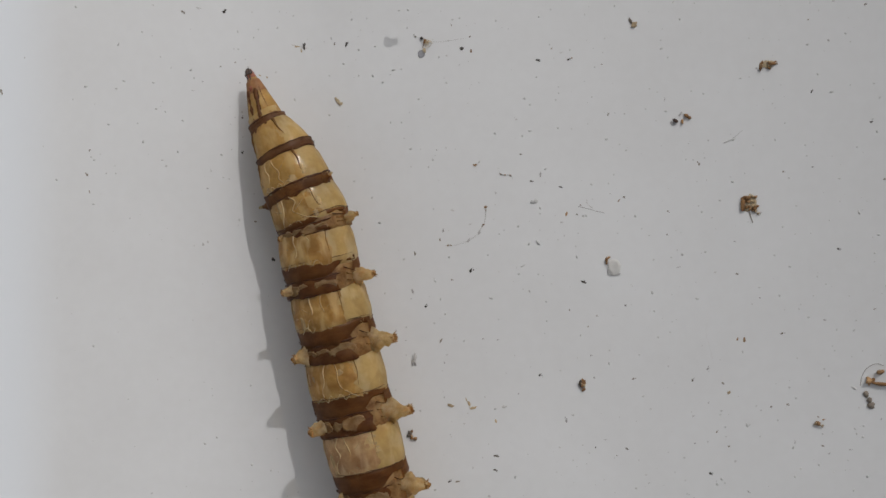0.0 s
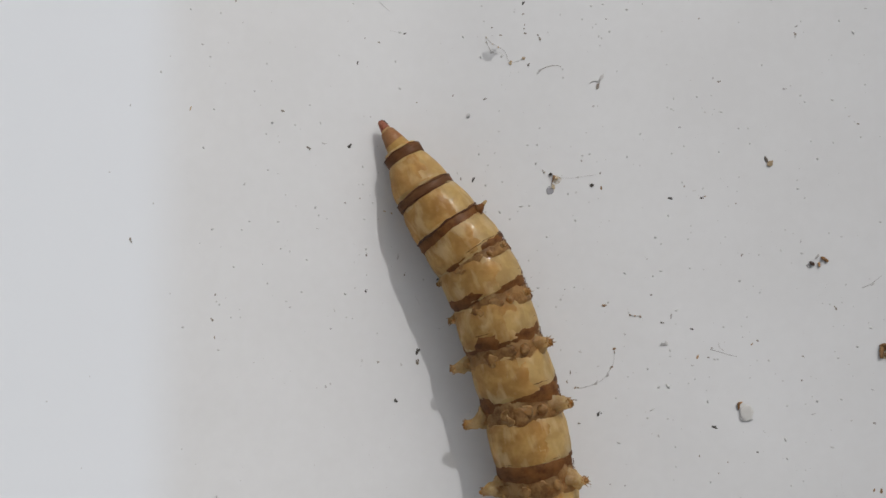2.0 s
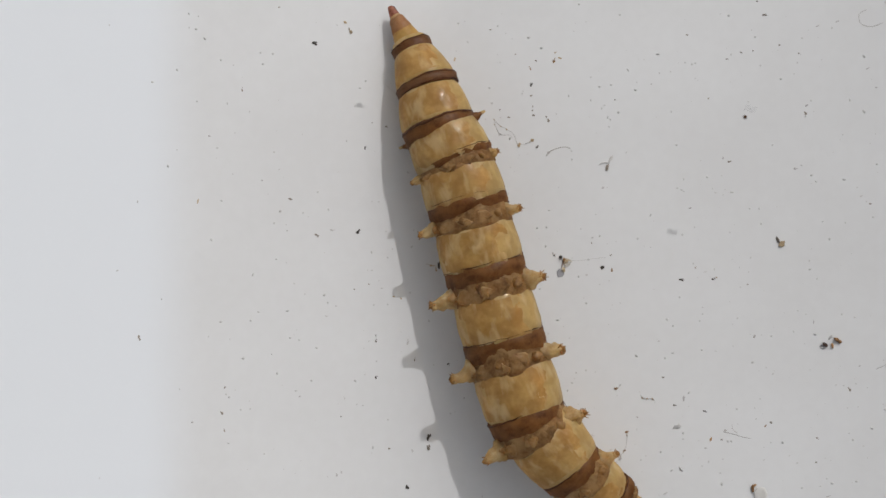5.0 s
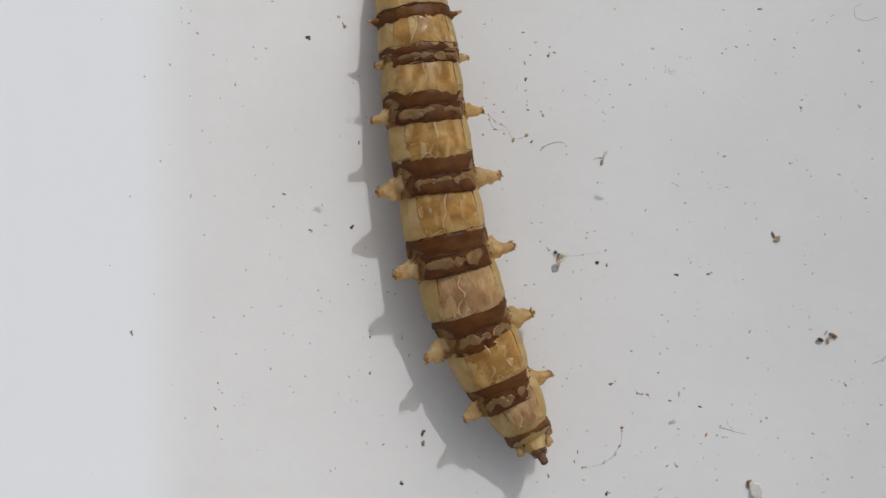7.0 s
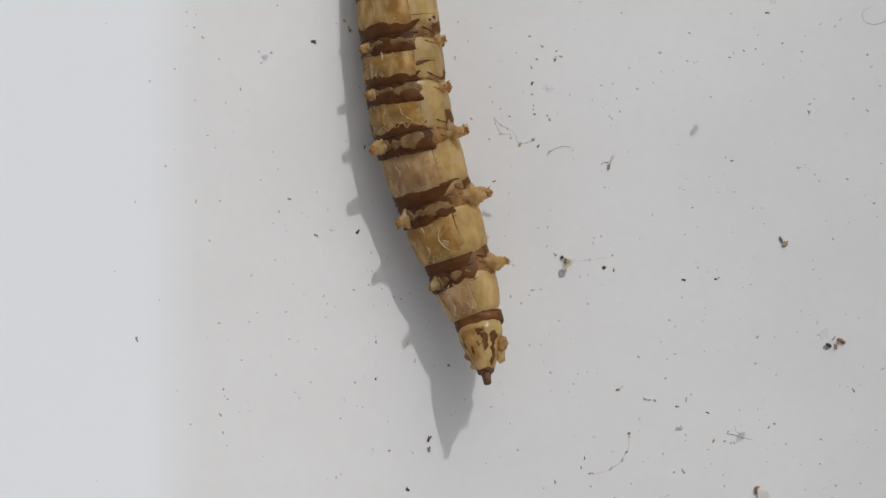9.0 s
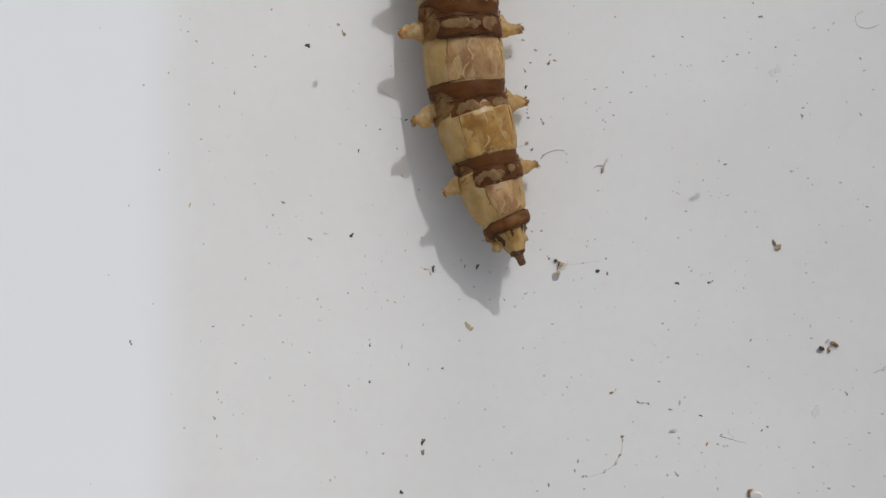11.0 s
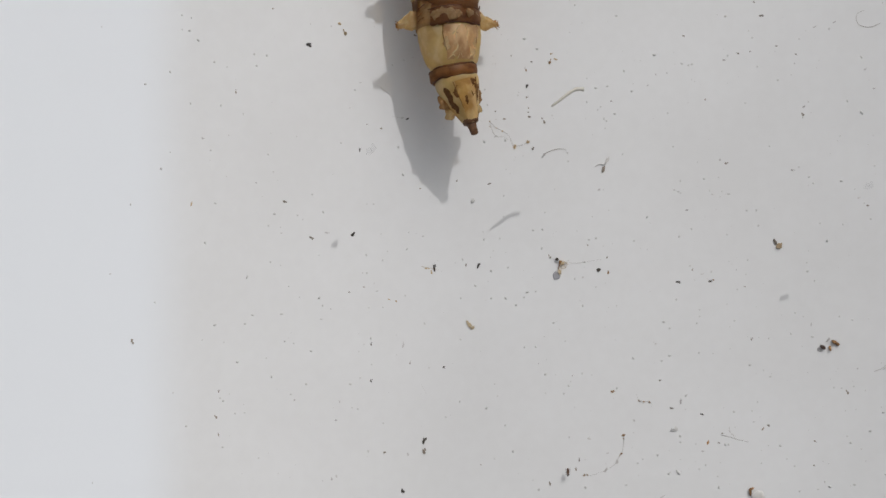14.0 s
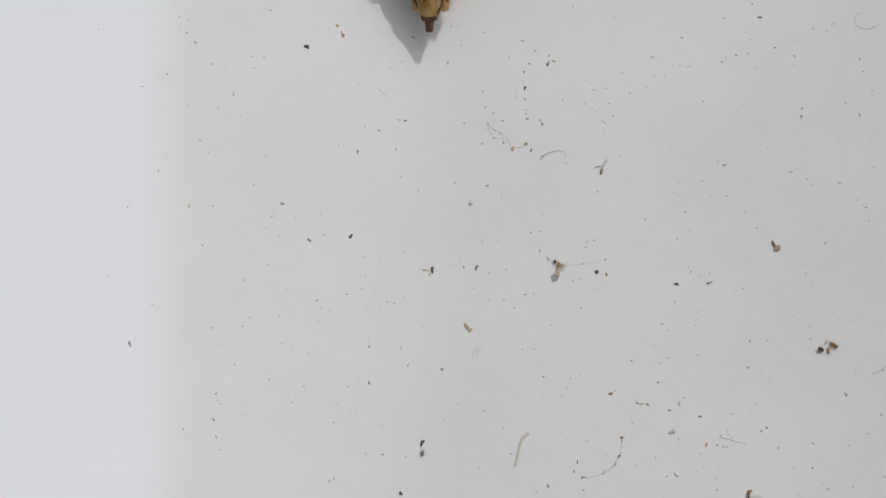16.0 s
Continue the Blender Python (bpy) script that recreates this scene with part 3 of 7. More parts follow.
def rim_mesh(y0, r, seed, lo, hi, half=0.06):
    """A thin dark fold that runs unevenly round the body, thick and thin by turns."""
    bm = bmesh.new()
    n = 64
    rows = []
    for k in range(n + 1):
        deg = lo + (hi - lo) * k / n
        a = radians(deg)
        d = Vector((math.sin(a), 0, math.cos(a)))
        end = min(1.0, 12 * k / n, 12 * (n - k) / n) if hi - lo < 359 else 1.0
        w = half * (0.3 + 0.7 * end) * (1 + 0.75 * noise.noise(d * 3.2 + Vector((seed * 1.3, 0, seed))))
        y = y0 + 0.11 * noise.noise(d * 1.5 + Vector((seed, seed, 0))) + 0.06 * noise.noise(d * 5 + Vector((0, seed, 2)))
        row = [(y - w * 1.2, r * 0.965), (y - w * 0.6, r + 0.012), (y + w * 0.1, r + 0.022), (y + w, r * 0.965)]
        rows.append([bm.verts.new((d.x * q * MM, p * MM, d.z * q * 0.92 * MM)) for p, q in row])
    for a, b in zip(rows, rows[1:]):
        for k in range(3):
            bm.faces.new((a[k], a[k + 1], b[k + 1], b[k]))
    return bm


def pad_mesh(wide, long, high, seed, at, deg):
    """A lobed cushion laid on the girdle, turned to its face."""
    bm = blob(wide, long, high, 0.38, seed, detail=3)
    lean = Matrix.Rotation(radians(deg), 3, "Y")
    for v in bm.verts:
        c = v.co / MM
        c.y += 0.1 * noise.noise(Vector((c.x * 4 + seed, 0, seed))) * (1 if c.y > 0 else -1)
        v.co = (lean @ c + Vector(at)) * MM
    return bm


def patch(i, y0, deg, long, wide, seed, lift=0.012):
    """A stain with an uneven outline, laid on the skin of segment i; length in millimetres, width in degrees."""
    bm = bmesh.new()
    rows = []
    for k in range(11):
        u = -0.98 + 1.96 * k / 10
        y = y0 + u * long / 2
        span = math.sqrt(1 - u * u) * wide / 2
        lo = deg - span * (1 + 0.8 * noise.noise(Vector((u * 2.2, seed, 0.3)))) + wide * 0.25 * noise.noise(Vector((u * 3, seed, 5.0)))
        hi = deg + span * (1 + 0.8 * noise.noise(Vector((u * 2.2, seed, 9.3)))) + wide * 0.25 * noise.noise(Vector((u * 3, seed, 5.0)))
        rows.append([bm.verts.new(Vector(on_back(i, y, lo + (hi - lo) * j / 8, lift * (1 - (j / 4 - 1) ** 6) + 0.003)) * MM) for j in range(9)])
    for a, b in zip(rows, rows[1:]):
        for j in range(8):
            bm.faces.new((a[j], a[j + 1], b[j + 1], b[j]))
    return bm


def build_segment(i):
    """The pale barrel between ring i and ring i + 1, centred on its own origin."""
    length, girth = SEGMENT[i]
    a, b = RING_R[i] * 0.9, RING_R[i + 1] * 0.93
    half = length / 2
    shape = [(-half - 0.7, a * 0.95), (-half - 0.3, a * 0.98)] if i else []
    for k in range(17):
        f = k / 16
        ends = a + (b - a) * f
        swell = max(math.sin(math.pi * f), 0.0) ** (0.4 if i else 0.8)
        shape.append((-half + length * f, ends + (girth * FULL - (a + b) / 2) * swell))
    if i < 10:
        shape += [(half + 0.3, b * 0.97), (half + 0.7, b * 0.94)]
    label = "pale translucent segment" if 2 < i < 9 else ""
    wide = 44 if i < 9 else 34
    inner = shape[3:-3] if i < 10 else shape[3:-1]
    barrel = lathe(shape, 48, rough=0.02, seed=i * 2.1)
    if i:
        # the skin is open where the plates close it
        under = []
        for f in barrel.faces:
            c = f.calc_center_median() / MM
            turn = abs(math.degrees(math.atan2(c.x, c.z)))
            if inner[1][0] < c.y < inner[-2][0] and (turn < wide - 13 or turn > 180 - wide * 1.2 + 13):
                under.append(f)
        bmesh.ops.delete(barrel, geom=under, context="FACES")
    body = part("segment", barrel, M_CUTICLE if i else M_CONE, larva, label)
    if i < 1:
        return body
    lifted = [(y, r + 0.018 * min(1, 4 * (0.5 - abs(k / (len(inner) - 1) - 0.5)) + 0.35)) for k, (y, r) in enumerate(inner)]
    part("back_plate", lathe(lifted, 30, rough=0.028, seed=i * 2.1 + 0.4, from_deg=-wide, to_deg=wide, rag=11), M_ROSY if i in (7, 9) else M_PLATE if i > 2 else M_CONE, body, "rosy grey back plate" if i in (7, 9) else "amber back plate")
    part("gut", blob(girth * 0.3, length * 0.4, girth * 0.22, 0.5, i * 2.7, at=(0.12 * (-1) ** i, 0, -0.1 * girth), detail=3), M_GUT, body, "brown gut seen through the skin")
    part("belly_plate", lathe(lifted, 30, rough=0.028, seed=i * 4.1, from_deg=180 - wide * 1.2, to_deg=180 + wide * 1.2, rag=13), M_BELLY, body, "dull tan belly plate")
    for side in (-1, 1):
        line = []
        for y, r in lifted[:-3:2]:
            g = radians((wide + 3.0 * noise.noise(Vector((y * 1.4, i, side)))) * side)
            line.append((math.sin(g) * (r + 0.002), y, math.cos(g) * (r + 0.002) * 0.92))
        part("seam", tube(line, 0.035 if i > 2 else 0.09, 0.006, 5, 2, knots=0.7), M_SEAM, body)
    return body


def on_back(i, y, deg, lift=0.022):
    """A point on the back of segment i."""
    length, girth = SEGMENT[i]
    f = min(max(y / length + 0.5, 0), 1)
    a, b = RING_R[i] * 0.9, RING_R[i + 1] * 0.93
    r = a + (b - a) * f + (girth * FULL - (a + b) / 2) * max(math.sin(math.pi * f), 0.0) ** (0.4 if i else 0.8) + lift
    g = radians(deg)
    return (math.sin(g) * r, y, math.cos(g) * r * 0.92)


def add_tracheae(i, body):
    """Milky breathing tubes that show through the back: two wavering trunks, a crooked line between them at the hind end, and pale fat."""
    length = SEGMENT[i][0]
    rng = random.Random(i * 11)
    lean = rng.uniform(-8, 8)
    for side in (-1, 1):
        trunk = [on_back(i, length * (f - 0.5), lean + side * (d + rng.uniform(-5, 5)), 0.006) for f, d in ((0.12, 7), (0.3, 12), (0.5, 9), (0.68, 14), (0.82, 20))]
        part("trachea", tube(trunk, 0.048, 0.036, 6, 5, knots=0.6), M_TRACHEA if side < 0 else M_MILK, body)
        crook = [on_back(i, length * (f - 0.5), lean + side * d, 0.012) for f, d in ((0.92, 33 + rng.uniform(-4, 4)), (0.82 + rng.uniform(-0.03, 0.03), 22), (0.93, 14), (0.8, 7 + rng.uniform(-2, 2)), (0.9, 1))]
        part("trachea", tube(crook, 0.03, 0.016, 5, 4, knots=0.6), M_MILK, body)
        twig = [on_back(i, length * (f - 0.5), lean + side * d, 0.004) for f, d in ((0.5, 10), (0.36, 24), (0.2, 36 + rng.uniform(-4, 4)))]
        part("trachea", tube(twig, 0.026, 0.01, 5, 4), M_TRACHEA, body)
        for k in range(2):
            part("fat_body", patch(i, length * rng.uniform(-0.3, 0.36), side * rng.uniform(14, 50), length * rng.uniform(0.14, 0.36), rng.uniform(7, 15), i * 3.3 + side + k * 9, 0.02), M_FAT, body, "pale streak of fat under the skin")


def build_larva():
    for i in range(11):
        body = build_segment(i)
        if 2 <= i <= 9:
            add_tracheae(i, body)
        if i == 0:
            # the small dark head drawn into the first cone
            top = -SEGMENT[0][0] / 2
            part("capsule", lathe([(top + 0.3, 0.3), (top + 0.36, 0.43), (top + 0.5, 0.475), (top + 0.8, 0.55), (top + 1.15, 0.655), (top + 1.25, 0.6)], 32, rough=0.05, fray=3.0), M_CAPSULE, body, "tawny head capsule")
            part("head", lathe([(top - 0.42, 0.1), (top - 0.36, 0.17), (top - 0.1, 0.25), (top + 0.15, 0.31), (top + 0.4, 0.36), (top + 0.5, 0.3)], 28, rough=0.09, fray=3.0), M_HEAD, body, "russet snout")
            part("gullet", tube([on_back(0, top + 0.8, 2, -0.22), on_back(0, top + 1.6, 0, -0.26), on_back(0, top + 2.9, -2, -0.26)], 0.24, 0.16, 10, 4, knots=0.3), M_HEAD, body, "reddish gullet seen through the cuticle")
            for side in (-1, 1):
                part("jaw", tube([(0.09 * side, top - 0.02, 0.22), (0.09 * side, top - 0.28, 0.16), (0.05 * side, top - 0.45, 0.1)], 0.13, 0.06, 8, 4, knots=0.5), M_JAW, body, "black hooked jaw")
                part("palp", tube([(0.19 * side, top - 0.08, 0.10), (0.19 * side, top - 0.25, 0.12), (0.17 * side, top - 0.34, 0.09)], 0.07, 0.04, 6, 3), M_JAW, body, "tiny dark feeler")
                part("streak", tube([(0.11 * side, top + 0.05, 0.27), (0.09 * side, top + 0.3, 0.30), (0.13 * side, top + 0.55, 0.33)], 0.055, 0.03, 6, 3, knots=0.6), M_JAW, body, "black streak on the head")
                part("rod", tube([on_back(0, top + 1.0, 24 * side, -0.04), on_back(0, top + 1.5, 22 * side, -0.05), on_back(0, top + 2.2, 17 * side, -0.06), on_back(0, top + 3.0, 13 * side, -0.07)], 0.13, 0.12, 8, 5, knots=0.8), M_COLLAR, body, "dark internal rod seen through the cuticle")
                part("seam", tube([on_back(0, top + 0.9, 52 * side, 0.0), on_back(0, top + 1.6, 48 * side, 0.0), on_back(0, top + 2.4, 50 * side, 0.0)], 0.035, 0.015, 5, 4, knots=0.5), M_SEAM, body)
        if i == 10:
            # blotches, side lobes and the breathing tube of the last segment
            end = SEGMENT[10][0] / 2
            part("siphon_collar", lathe([(end - 0.42, 0.46), (end - 0.36, 0.53), (end - 0.04, 0.45), (end + 0.03, 0.3)], 28, rough=0.05, fray=2.0), M_SIPHON, body, "dark ring round the breathing tube")
            part("siphon", lathe([(end - 0.1, 0.26), (end + 0.05, 0.28), (end + 0.25, 0.24), (end + 0.58, 0.22), (end + 0.66, 0.13)], 24, rough=0.07), M_SIPHON, body, "short brown breathing tube")
            part("siphon", tube([(0.05, end + 0.3, 0.05), (-0.04, end + 0.46, 0.06), (-0.12, end + 0.5, 0.02)], 0.05, 0.02, 5, 3), M_SIPHON, body, "tiny dark spine")
            for side in (-1, 1):
                for k, (deg, y0, long, wide) in enumerate(((18, -0.72, 0.6, 34), (36, -0.4, 0.8, 22), (66, -0.35, 1.2, 26), (70, 0.35, 0.9, 28), (12, -0.1, 0.5, 14))):
                    part("blotch", patch(10, y0 + 0.1 * side * (-1) ** k, deg * side, long * (1 + 0.25 * side * (-1) ** k), wide, k * 3.7 + side), M_BLOTCH, body)
                part("anal_lobe", blob(0.42, 0.46, 0.36, 0.6, 3 + side, at=(0.92 * side, -0.3, -0.4), detail=3), M_PAD, body, "brown knobbly side lobe")
                part("anal_lobe", blob(0.3, 0.4, 0.3, 0.5, 7 + side, at=(0.8 * side, 0.3, -0.45), detail=3), M_LEG, body)
        MOVING["segment", i] = body
    for i in range(1, 11):
        MOVING["ring", i] = build_ring(i)
    del MOVING["now"]


build_larva()


# ---- what lies on the tray's floor ----
GRAINS = {}


def grain_mesh(tone, kind):
    if (tone, kind) not in GRAINS:
        rng = random.Random(kind * 7 + ord(tone))
        bm = blob(0.34, 0.4, 0.3, 0.8, kind * 7.7 + ord(tone), at=(-0.14, 0.0, 0.0), detail=1)
        for k in range(1 + kind % 3):
            blob(rng.uniform(0.12, 0.26), rng.uniform(0.12, 0.3), 0.2, 0.8, kind + k * 2.3, bm, at=(rng.uniform(0.1, 0.4), rng.uniform(-0.34, 0.34), -0.05), detail=1)
        mesh = bpy.data.meshes.new("grain")
        bm.to_mesh(mesh)
        bm.free()
        mesh.materials.append(TONES[tone])
        GRAINS[tone, kind] = mesh
    return GRAINS[tone, kind]


WORDS = {"K": ("black grain of grit lying on the white tray floor", "grit"), "D": ("dark grey grain of grit on the white tray floor", "grit"),
         "B": ("brown crumb of rotten leaf on the white tray floor", "leaf crumb"), "T": ("tan flake of plant matter on the tray floor", "flake"),
         "G": ("small grey speck of silt on the tray floor", "silt speck")}
SILT = []


def rest(x, y, lift=0.0, turn=0.0):
    """A pose on the tray's inner face."""
    lean = math.degrees(math.atan(0.048 * max(0.0, 1.2 - x) - 0.017 * max(0.0, x - 14.0)))
    return pose(x * MM, y * MM, (floor_at(x) + lift) * MM, 0, lean, 0) @ pose(0, 0, 0, 0, 0, turn)


def speck(x, y, long, wide, turn, tone):
    if tone == "P":
        SILT.append((x, y, long, wide, turn))
        return
    rng = random.Random(round(x * 991 + y * 313))
    ob = new({"K": "grit", "D": "grit", "B": "leaf_crumb", "T": "flake", "G": "silt_speck"}[tone], grain_mesh(tone, rng.randrange(6)))
    high = min(long, wide) * rng.uniform(0.35, 0.7)
    size = rng.uniform(0.95, 1.3) if tone == "K" else rng.uniform(0.75, 1.15)
    ob.matrix_basis = rest(x, y, high * 0.24, turn) @ Matrix.Diagonal((long * size, wide * 0.95 * size, high * 0.7, 1))
    tagged(ob, *WORDS[tone], group="specks on the tray floor")


speck(-13.54, 11.31, 0.2, 0.13, -40, 'P')
speck(-13.94, 11.79, 0.17, 0.13, -0, 'P')
speck(-10.73, 10.83, 0.13, 0.13, -0, 'P')
speck(-10.08, 10.82, 0.17, 0.13, -0, 'P')
speck(-10.61, 10.2, 0.17, 0.13, -0, 'P')
speck(-14.84, 9.44, 0.17, 0.13, -60, 'P')
speck(-15.98, 8.65, 0.17, 0.13, -0, 'P')
speck(-13.89, 7.82, 0.13, 0.13, -0, 'P')
speck(0.5, 13.13, 0.17, 0.13, -0, 'P')
speck(-4.94, 9.58, 0.13, 0.1, -0, 'P')
speck(8.37, 8.57, 0.13, 0.1, -60, 'P')
speck(10.03, 7.87, 0.2, 0.13, -0, 'P')
speck(12.37, 11.33, 0.23, 0.13, -0, 'P')
speck(11.03, 9.2, 0.2, 0.13, -0, 'P')
speck(13.97, 10.83, 0.17, 0.1, -30, 'P')
speck(14.37, 10.73, 0.13, 0.13, -0, 'P')
speck(14.57, 10.8, 0.13, 0.13, -0, 'P')
speck(18.1, 12.34, 0.17, 0.13, -0, 'P')
speck(16.55, 13.62, 0.23, 0.13, 20, 'P')
speck(24.29, 7.83, 0.3, 0.17, -50, 'P')
speck(20.34, 10.12, 0.13, 0.1, -0, 'P')
speck(19.59, 9.83, 0.17, 0.13, -0, 'P')
speck(17.7, 8.49, 0.17, 0.1, -0, 'P')
speck(-12.91, 5.32, 0.17, 0.1, -0, 'P')
speck(-15.25, 4.18, 0.17, 0.13, -60, 'P')
speck(-12.69, 2.4, 0.17, 0.1, -30, 'P')
speck(-10, 5.24, 0.13, 0.13, -0, 'P')
speck(-9.67, 1.89, 0.2, 0.17, 40, 'P')
speck(-7.04, 2.02, 0.17, 0.1, -60, 'P')
speck(-7.63, 3.02, 0.13, 0.1, -0, 'P')
speck(-8.43, 1.81, 0.13, 0.1, -0, 'P')
speck(-13.19, 0.22, 0.17, 0.13, -60, 'P')
speck(-2.46, 4.25, 0.23, 0.13, -10, 'P')
speck(1.63, 2.73, 0.4, 0.23, 65, 'P')
speck(-4.16, 2.51, 0.13, 0.1, -0, 'P')
speck(5.77, 1.03, 0.17, 0.13, -0, 'P')
speck(5.2, 1, 0.2, 0.1, -0, 'P')
speck(3.57, 6.3, 0.17, 0.13, -80, 'P')
speck(5.87, 5.47, 0.2, 0.17, 20, 'G')
speck(13.47, 5.93, 0.13, 0.1, -0, 'P')
speck(13.9, 3.9, 0.17, 0.1, -90, 'P')
speck(13.77, 3.27, 0.17, 0.1, -10, 'P')
speck(13.53, 3.37, 0.13, 0.1, -0, 'P')
speck(15.3, 4.03, 0.2, 0.13, -0, 'P')
speck(16.75, 3.13, 0.23, 0.13, -0, 'P')
speck(17.8, 2.16, 0.17, 0.13, -0, 'P')
speck(18.46, 1.26, 0.17, 0.13, 20, 'P')
speck(20.79, 4.71, 0.17, 0.1, -0, 'P')
speck(21.36, 4.11, 0.2, 0.13, 20, 'P')
speck(23.17, 3.86, 0.2, 0.13, -20, 'P')
speck(24.79, 1.64, 0.17, 0.1, -0, 'P')
speck(22.38, 0.36, 0.17, 0.17, -0, 'P')
speck(11.17, 0.37, 0.13, 0.13, -0, 'P')
speck(8.93, 0.53, 0.13, 0.13, -0, 'P')
speck(8.5, 0.43, 0.17, 0.1, -0, 'P')
speck(-11.11, -1.71, 0.23, 0.1, 60, 'P')
speck(-9.88, -0.86, 0.13, 0.13, -0, 'P')
speck(-7.26, -2.93, 0.2, 0.13, 60, 'P')
speck(-7.07, -3.39, 0.13, 0.13, -0, 'P')
speck(-6.6, -3.59, 0.13, 0.1, -10, 'G')
speck(-9.28, -3.82, 0.2, 0.1, -0, 'P')
speck(-10.82, -3.84, 0.2, 0.1, -10, 'P')
speck(-12.72, -4.33, 0.23, 0.13, 10, 'P')
speck(-16.55, -5.01, 0.3, 0.17, -85, 'D')
speck(-9.13, -5.37, 0.17, 0.13, -0, 'P')
speck(-11.6, -6.43, 0.17, 0.13, -0, 'P')
speck(1.03, -0.73, 0.17, 0.1, -60, 'P')
speck(2.73, -1.43, 0.17, 0.13, -0, 'P')
speck(1.8, -2.3, 0.17, 0.1, -40, 'P')
speck(0.93, -3.03, 0.13, 0.1, -40, 'P')
speck(2.73, -3.03, 0.13, 0.13, -0, 'P')
speck(-4.45, -3.56, 0.13, 0.1, -0, 'P')
speck(-3.64, -3.54, 0.1, 0.1, -0, 'P')
speck(-4.55, -1.52, 0.13, 0.1, -20, 'P')
speck(-1.2, -4.52, 0.17, 0.1, -80, 'P')
speck(5.37, -2.63, 0.17, 0.1, -0, 'P')
speck(4.87, -2.67, 0.27, 0.1, 10, 'P')
speck(4.2, -3.43, 0.17, 0.13, -10, 'P')
speck(6.43, -4.47, 0.17, 0.13, -0, 'P')
speck(17.25, -2.5, 0.13, 0.13, -0, 'P')
speck(13.67, -3.1, 0.13, 0.13, -0, 'P')
speck(12.93, -4.43, 0.2, 0.13, -0, 'P')
speck(13.27, -4.8, 0.13, 0.13, -0, 'P')
speck(12.8, -6.73, 0.17, 0.13, -0, 'P')
speck(13.27, -6.43, 0.27, 0.1, -0, 'P')
speck(15.03, -3.7, 0.13, 0.1, -0, 'P')
speck(15.03, -4.1, 0.13, 0.13, -0, 'P')
speck(14.87, -4.5, 0.13, 0.13, -0, 'P')
speck(15, -6.23, 0.17, 0.13, -0, 'P')
speck(17.97, -6.95, 0.23, 0.17, 20, 'P')
speck(21.27, -1.42, 0.2, 0.13, 20, 'P')
speck(21.04, -4.08, 0.13, 0.1, -0, 'P')
speck(20.59, -3.88, 0.17, 0.1, -0, 'P')
speck(20.34, -5.11, 0.17, 0.1, -60, 'P')
speck(23.79, -4.25, 0.17, 0.1, -0, 'P')
speck(8.13, -3.47, 0.17, 0.13, -60, 'P')
speck(-12.3, -8.55, 0.17, 0.13, -0, 'P')
speck(-14.1, -9.77, 0.17, 0.13, -0, 'P')
speck(-12.33, -11.11, 0.2, 0.1, -10, 'P')
speck(-9.82, -7.36, 0.2, 0.13, -90, 'P')
speck(-7.97, -7.87, 0.17, 0.13, -30, 'P')
speck(-10.5, -11.9, 0.13, 0.1, -0, 'P')
speck(-8.8, -8.41, 0.17, 0.1, -0, 'P')
speck(-11.71, -9.29, 0.13, 0.1, -0, 'P')
speck(-11.22, -9.29, 0.13, 0.1, -0, 'P')
speck(-5.07, -9.44, 0.13, 0.1, -0, 'P')
speck(-5.42, -9.36, 0.13, 0.1, -0, 'P')
speck(-3.61, -10.32, 0.13, 0.1, -0, 'P')
speck(4.03, -12.07, 0.17, 0.17, -0, 'P')
speck(5.53, -14.33, 0.17, 0.13, 30, 'P')
speck(-4.48, -11.97, 0.13, 0.1, -0, 'P')
speck(11.53, -9.1, 0.2, 0.17, -0, 'G')
speck(12.07, -9.2, 0.27, 0.13, -20, 'G')
speck(14.23, -8.77, 0.2, 0.13, 40, 'P')
speck(13.9, -11.53, 0.17, 0.1, -0, 'P')
speck(17.05, -9.72, 0.17, 0.13, -20, 'P')
speck(9.5, -13.17, 0.37, 0.2, 45, 'G')
speck(8.3, -14.2, 0.17, 0.13, -20, 'P')
speck(13.23, -13.37, 0.27, 0.13, 40, 'P')
speck(10.7, -14.07, 0.13, 0.1, -0, 'P')
speck(22.76, -8.22, 0.13, 0.1, -0, 'P')
speck(23.17, -8.25, 0.17, 0.1, -0, 'P')
speck(24.76, -10.72, 0.2, 0.13, -20, 'P')
speck(22.54, -14.01, 0.2, 0.17, -20, 'P')
speck(25.49, -9.61, 0.2, 0.17, -0, 'P')
speck(23.92, -13.87, 0.2, 0.13, -0, 'P')
speck(8.51, -11.33, 0.27, 0.13, -20, 'G')
speck(10.15, -12.66, 0.3, 0.2, 70, 'G')
speck(9.66, -15.02, 0.3, 0.2, 40, 'K')
speck(8.48, -15.61, 0.2, 0.13, -30, 'D')
speck(7.44, -15.68, 0.23, 0.1, -50, 'P')
speck(6.04, -16.31, 0.33, 0.17, -75, 'G')
speck(5.97, -16.76, 0.17, 0.1, -0, 'G')
speck(6.88, -17.22, 0.23, 0.17, 60, 'K')
speck(8.06, -17.7, 0.13, 0.13, -0, 'P')
speck(7.4, -18.26, 0.13, 0.13, -60, 'P')
speck(13.77, -13.31, 0.37, 0.17, -55, 'P')
speck(12.86, -14.74, 0.4, 0.1, 30, 'P')
speck(12.59, -15.23, 0.17, 0.13, -0, 'P')
speck(13.8, -15.26, 0.17, 0.1, -0, 'P')
speck(14.12, -15.33, 0.13, 0.1, -0, 'G')
speck(12.87, -16.17, 0.17, 0.13, 10, 'G')
speck(13.25, -16.31, 0.17, 0.13, -80, 'G')
speck(10.88, -16.73, 0.3, 0.13, -15, 'P')
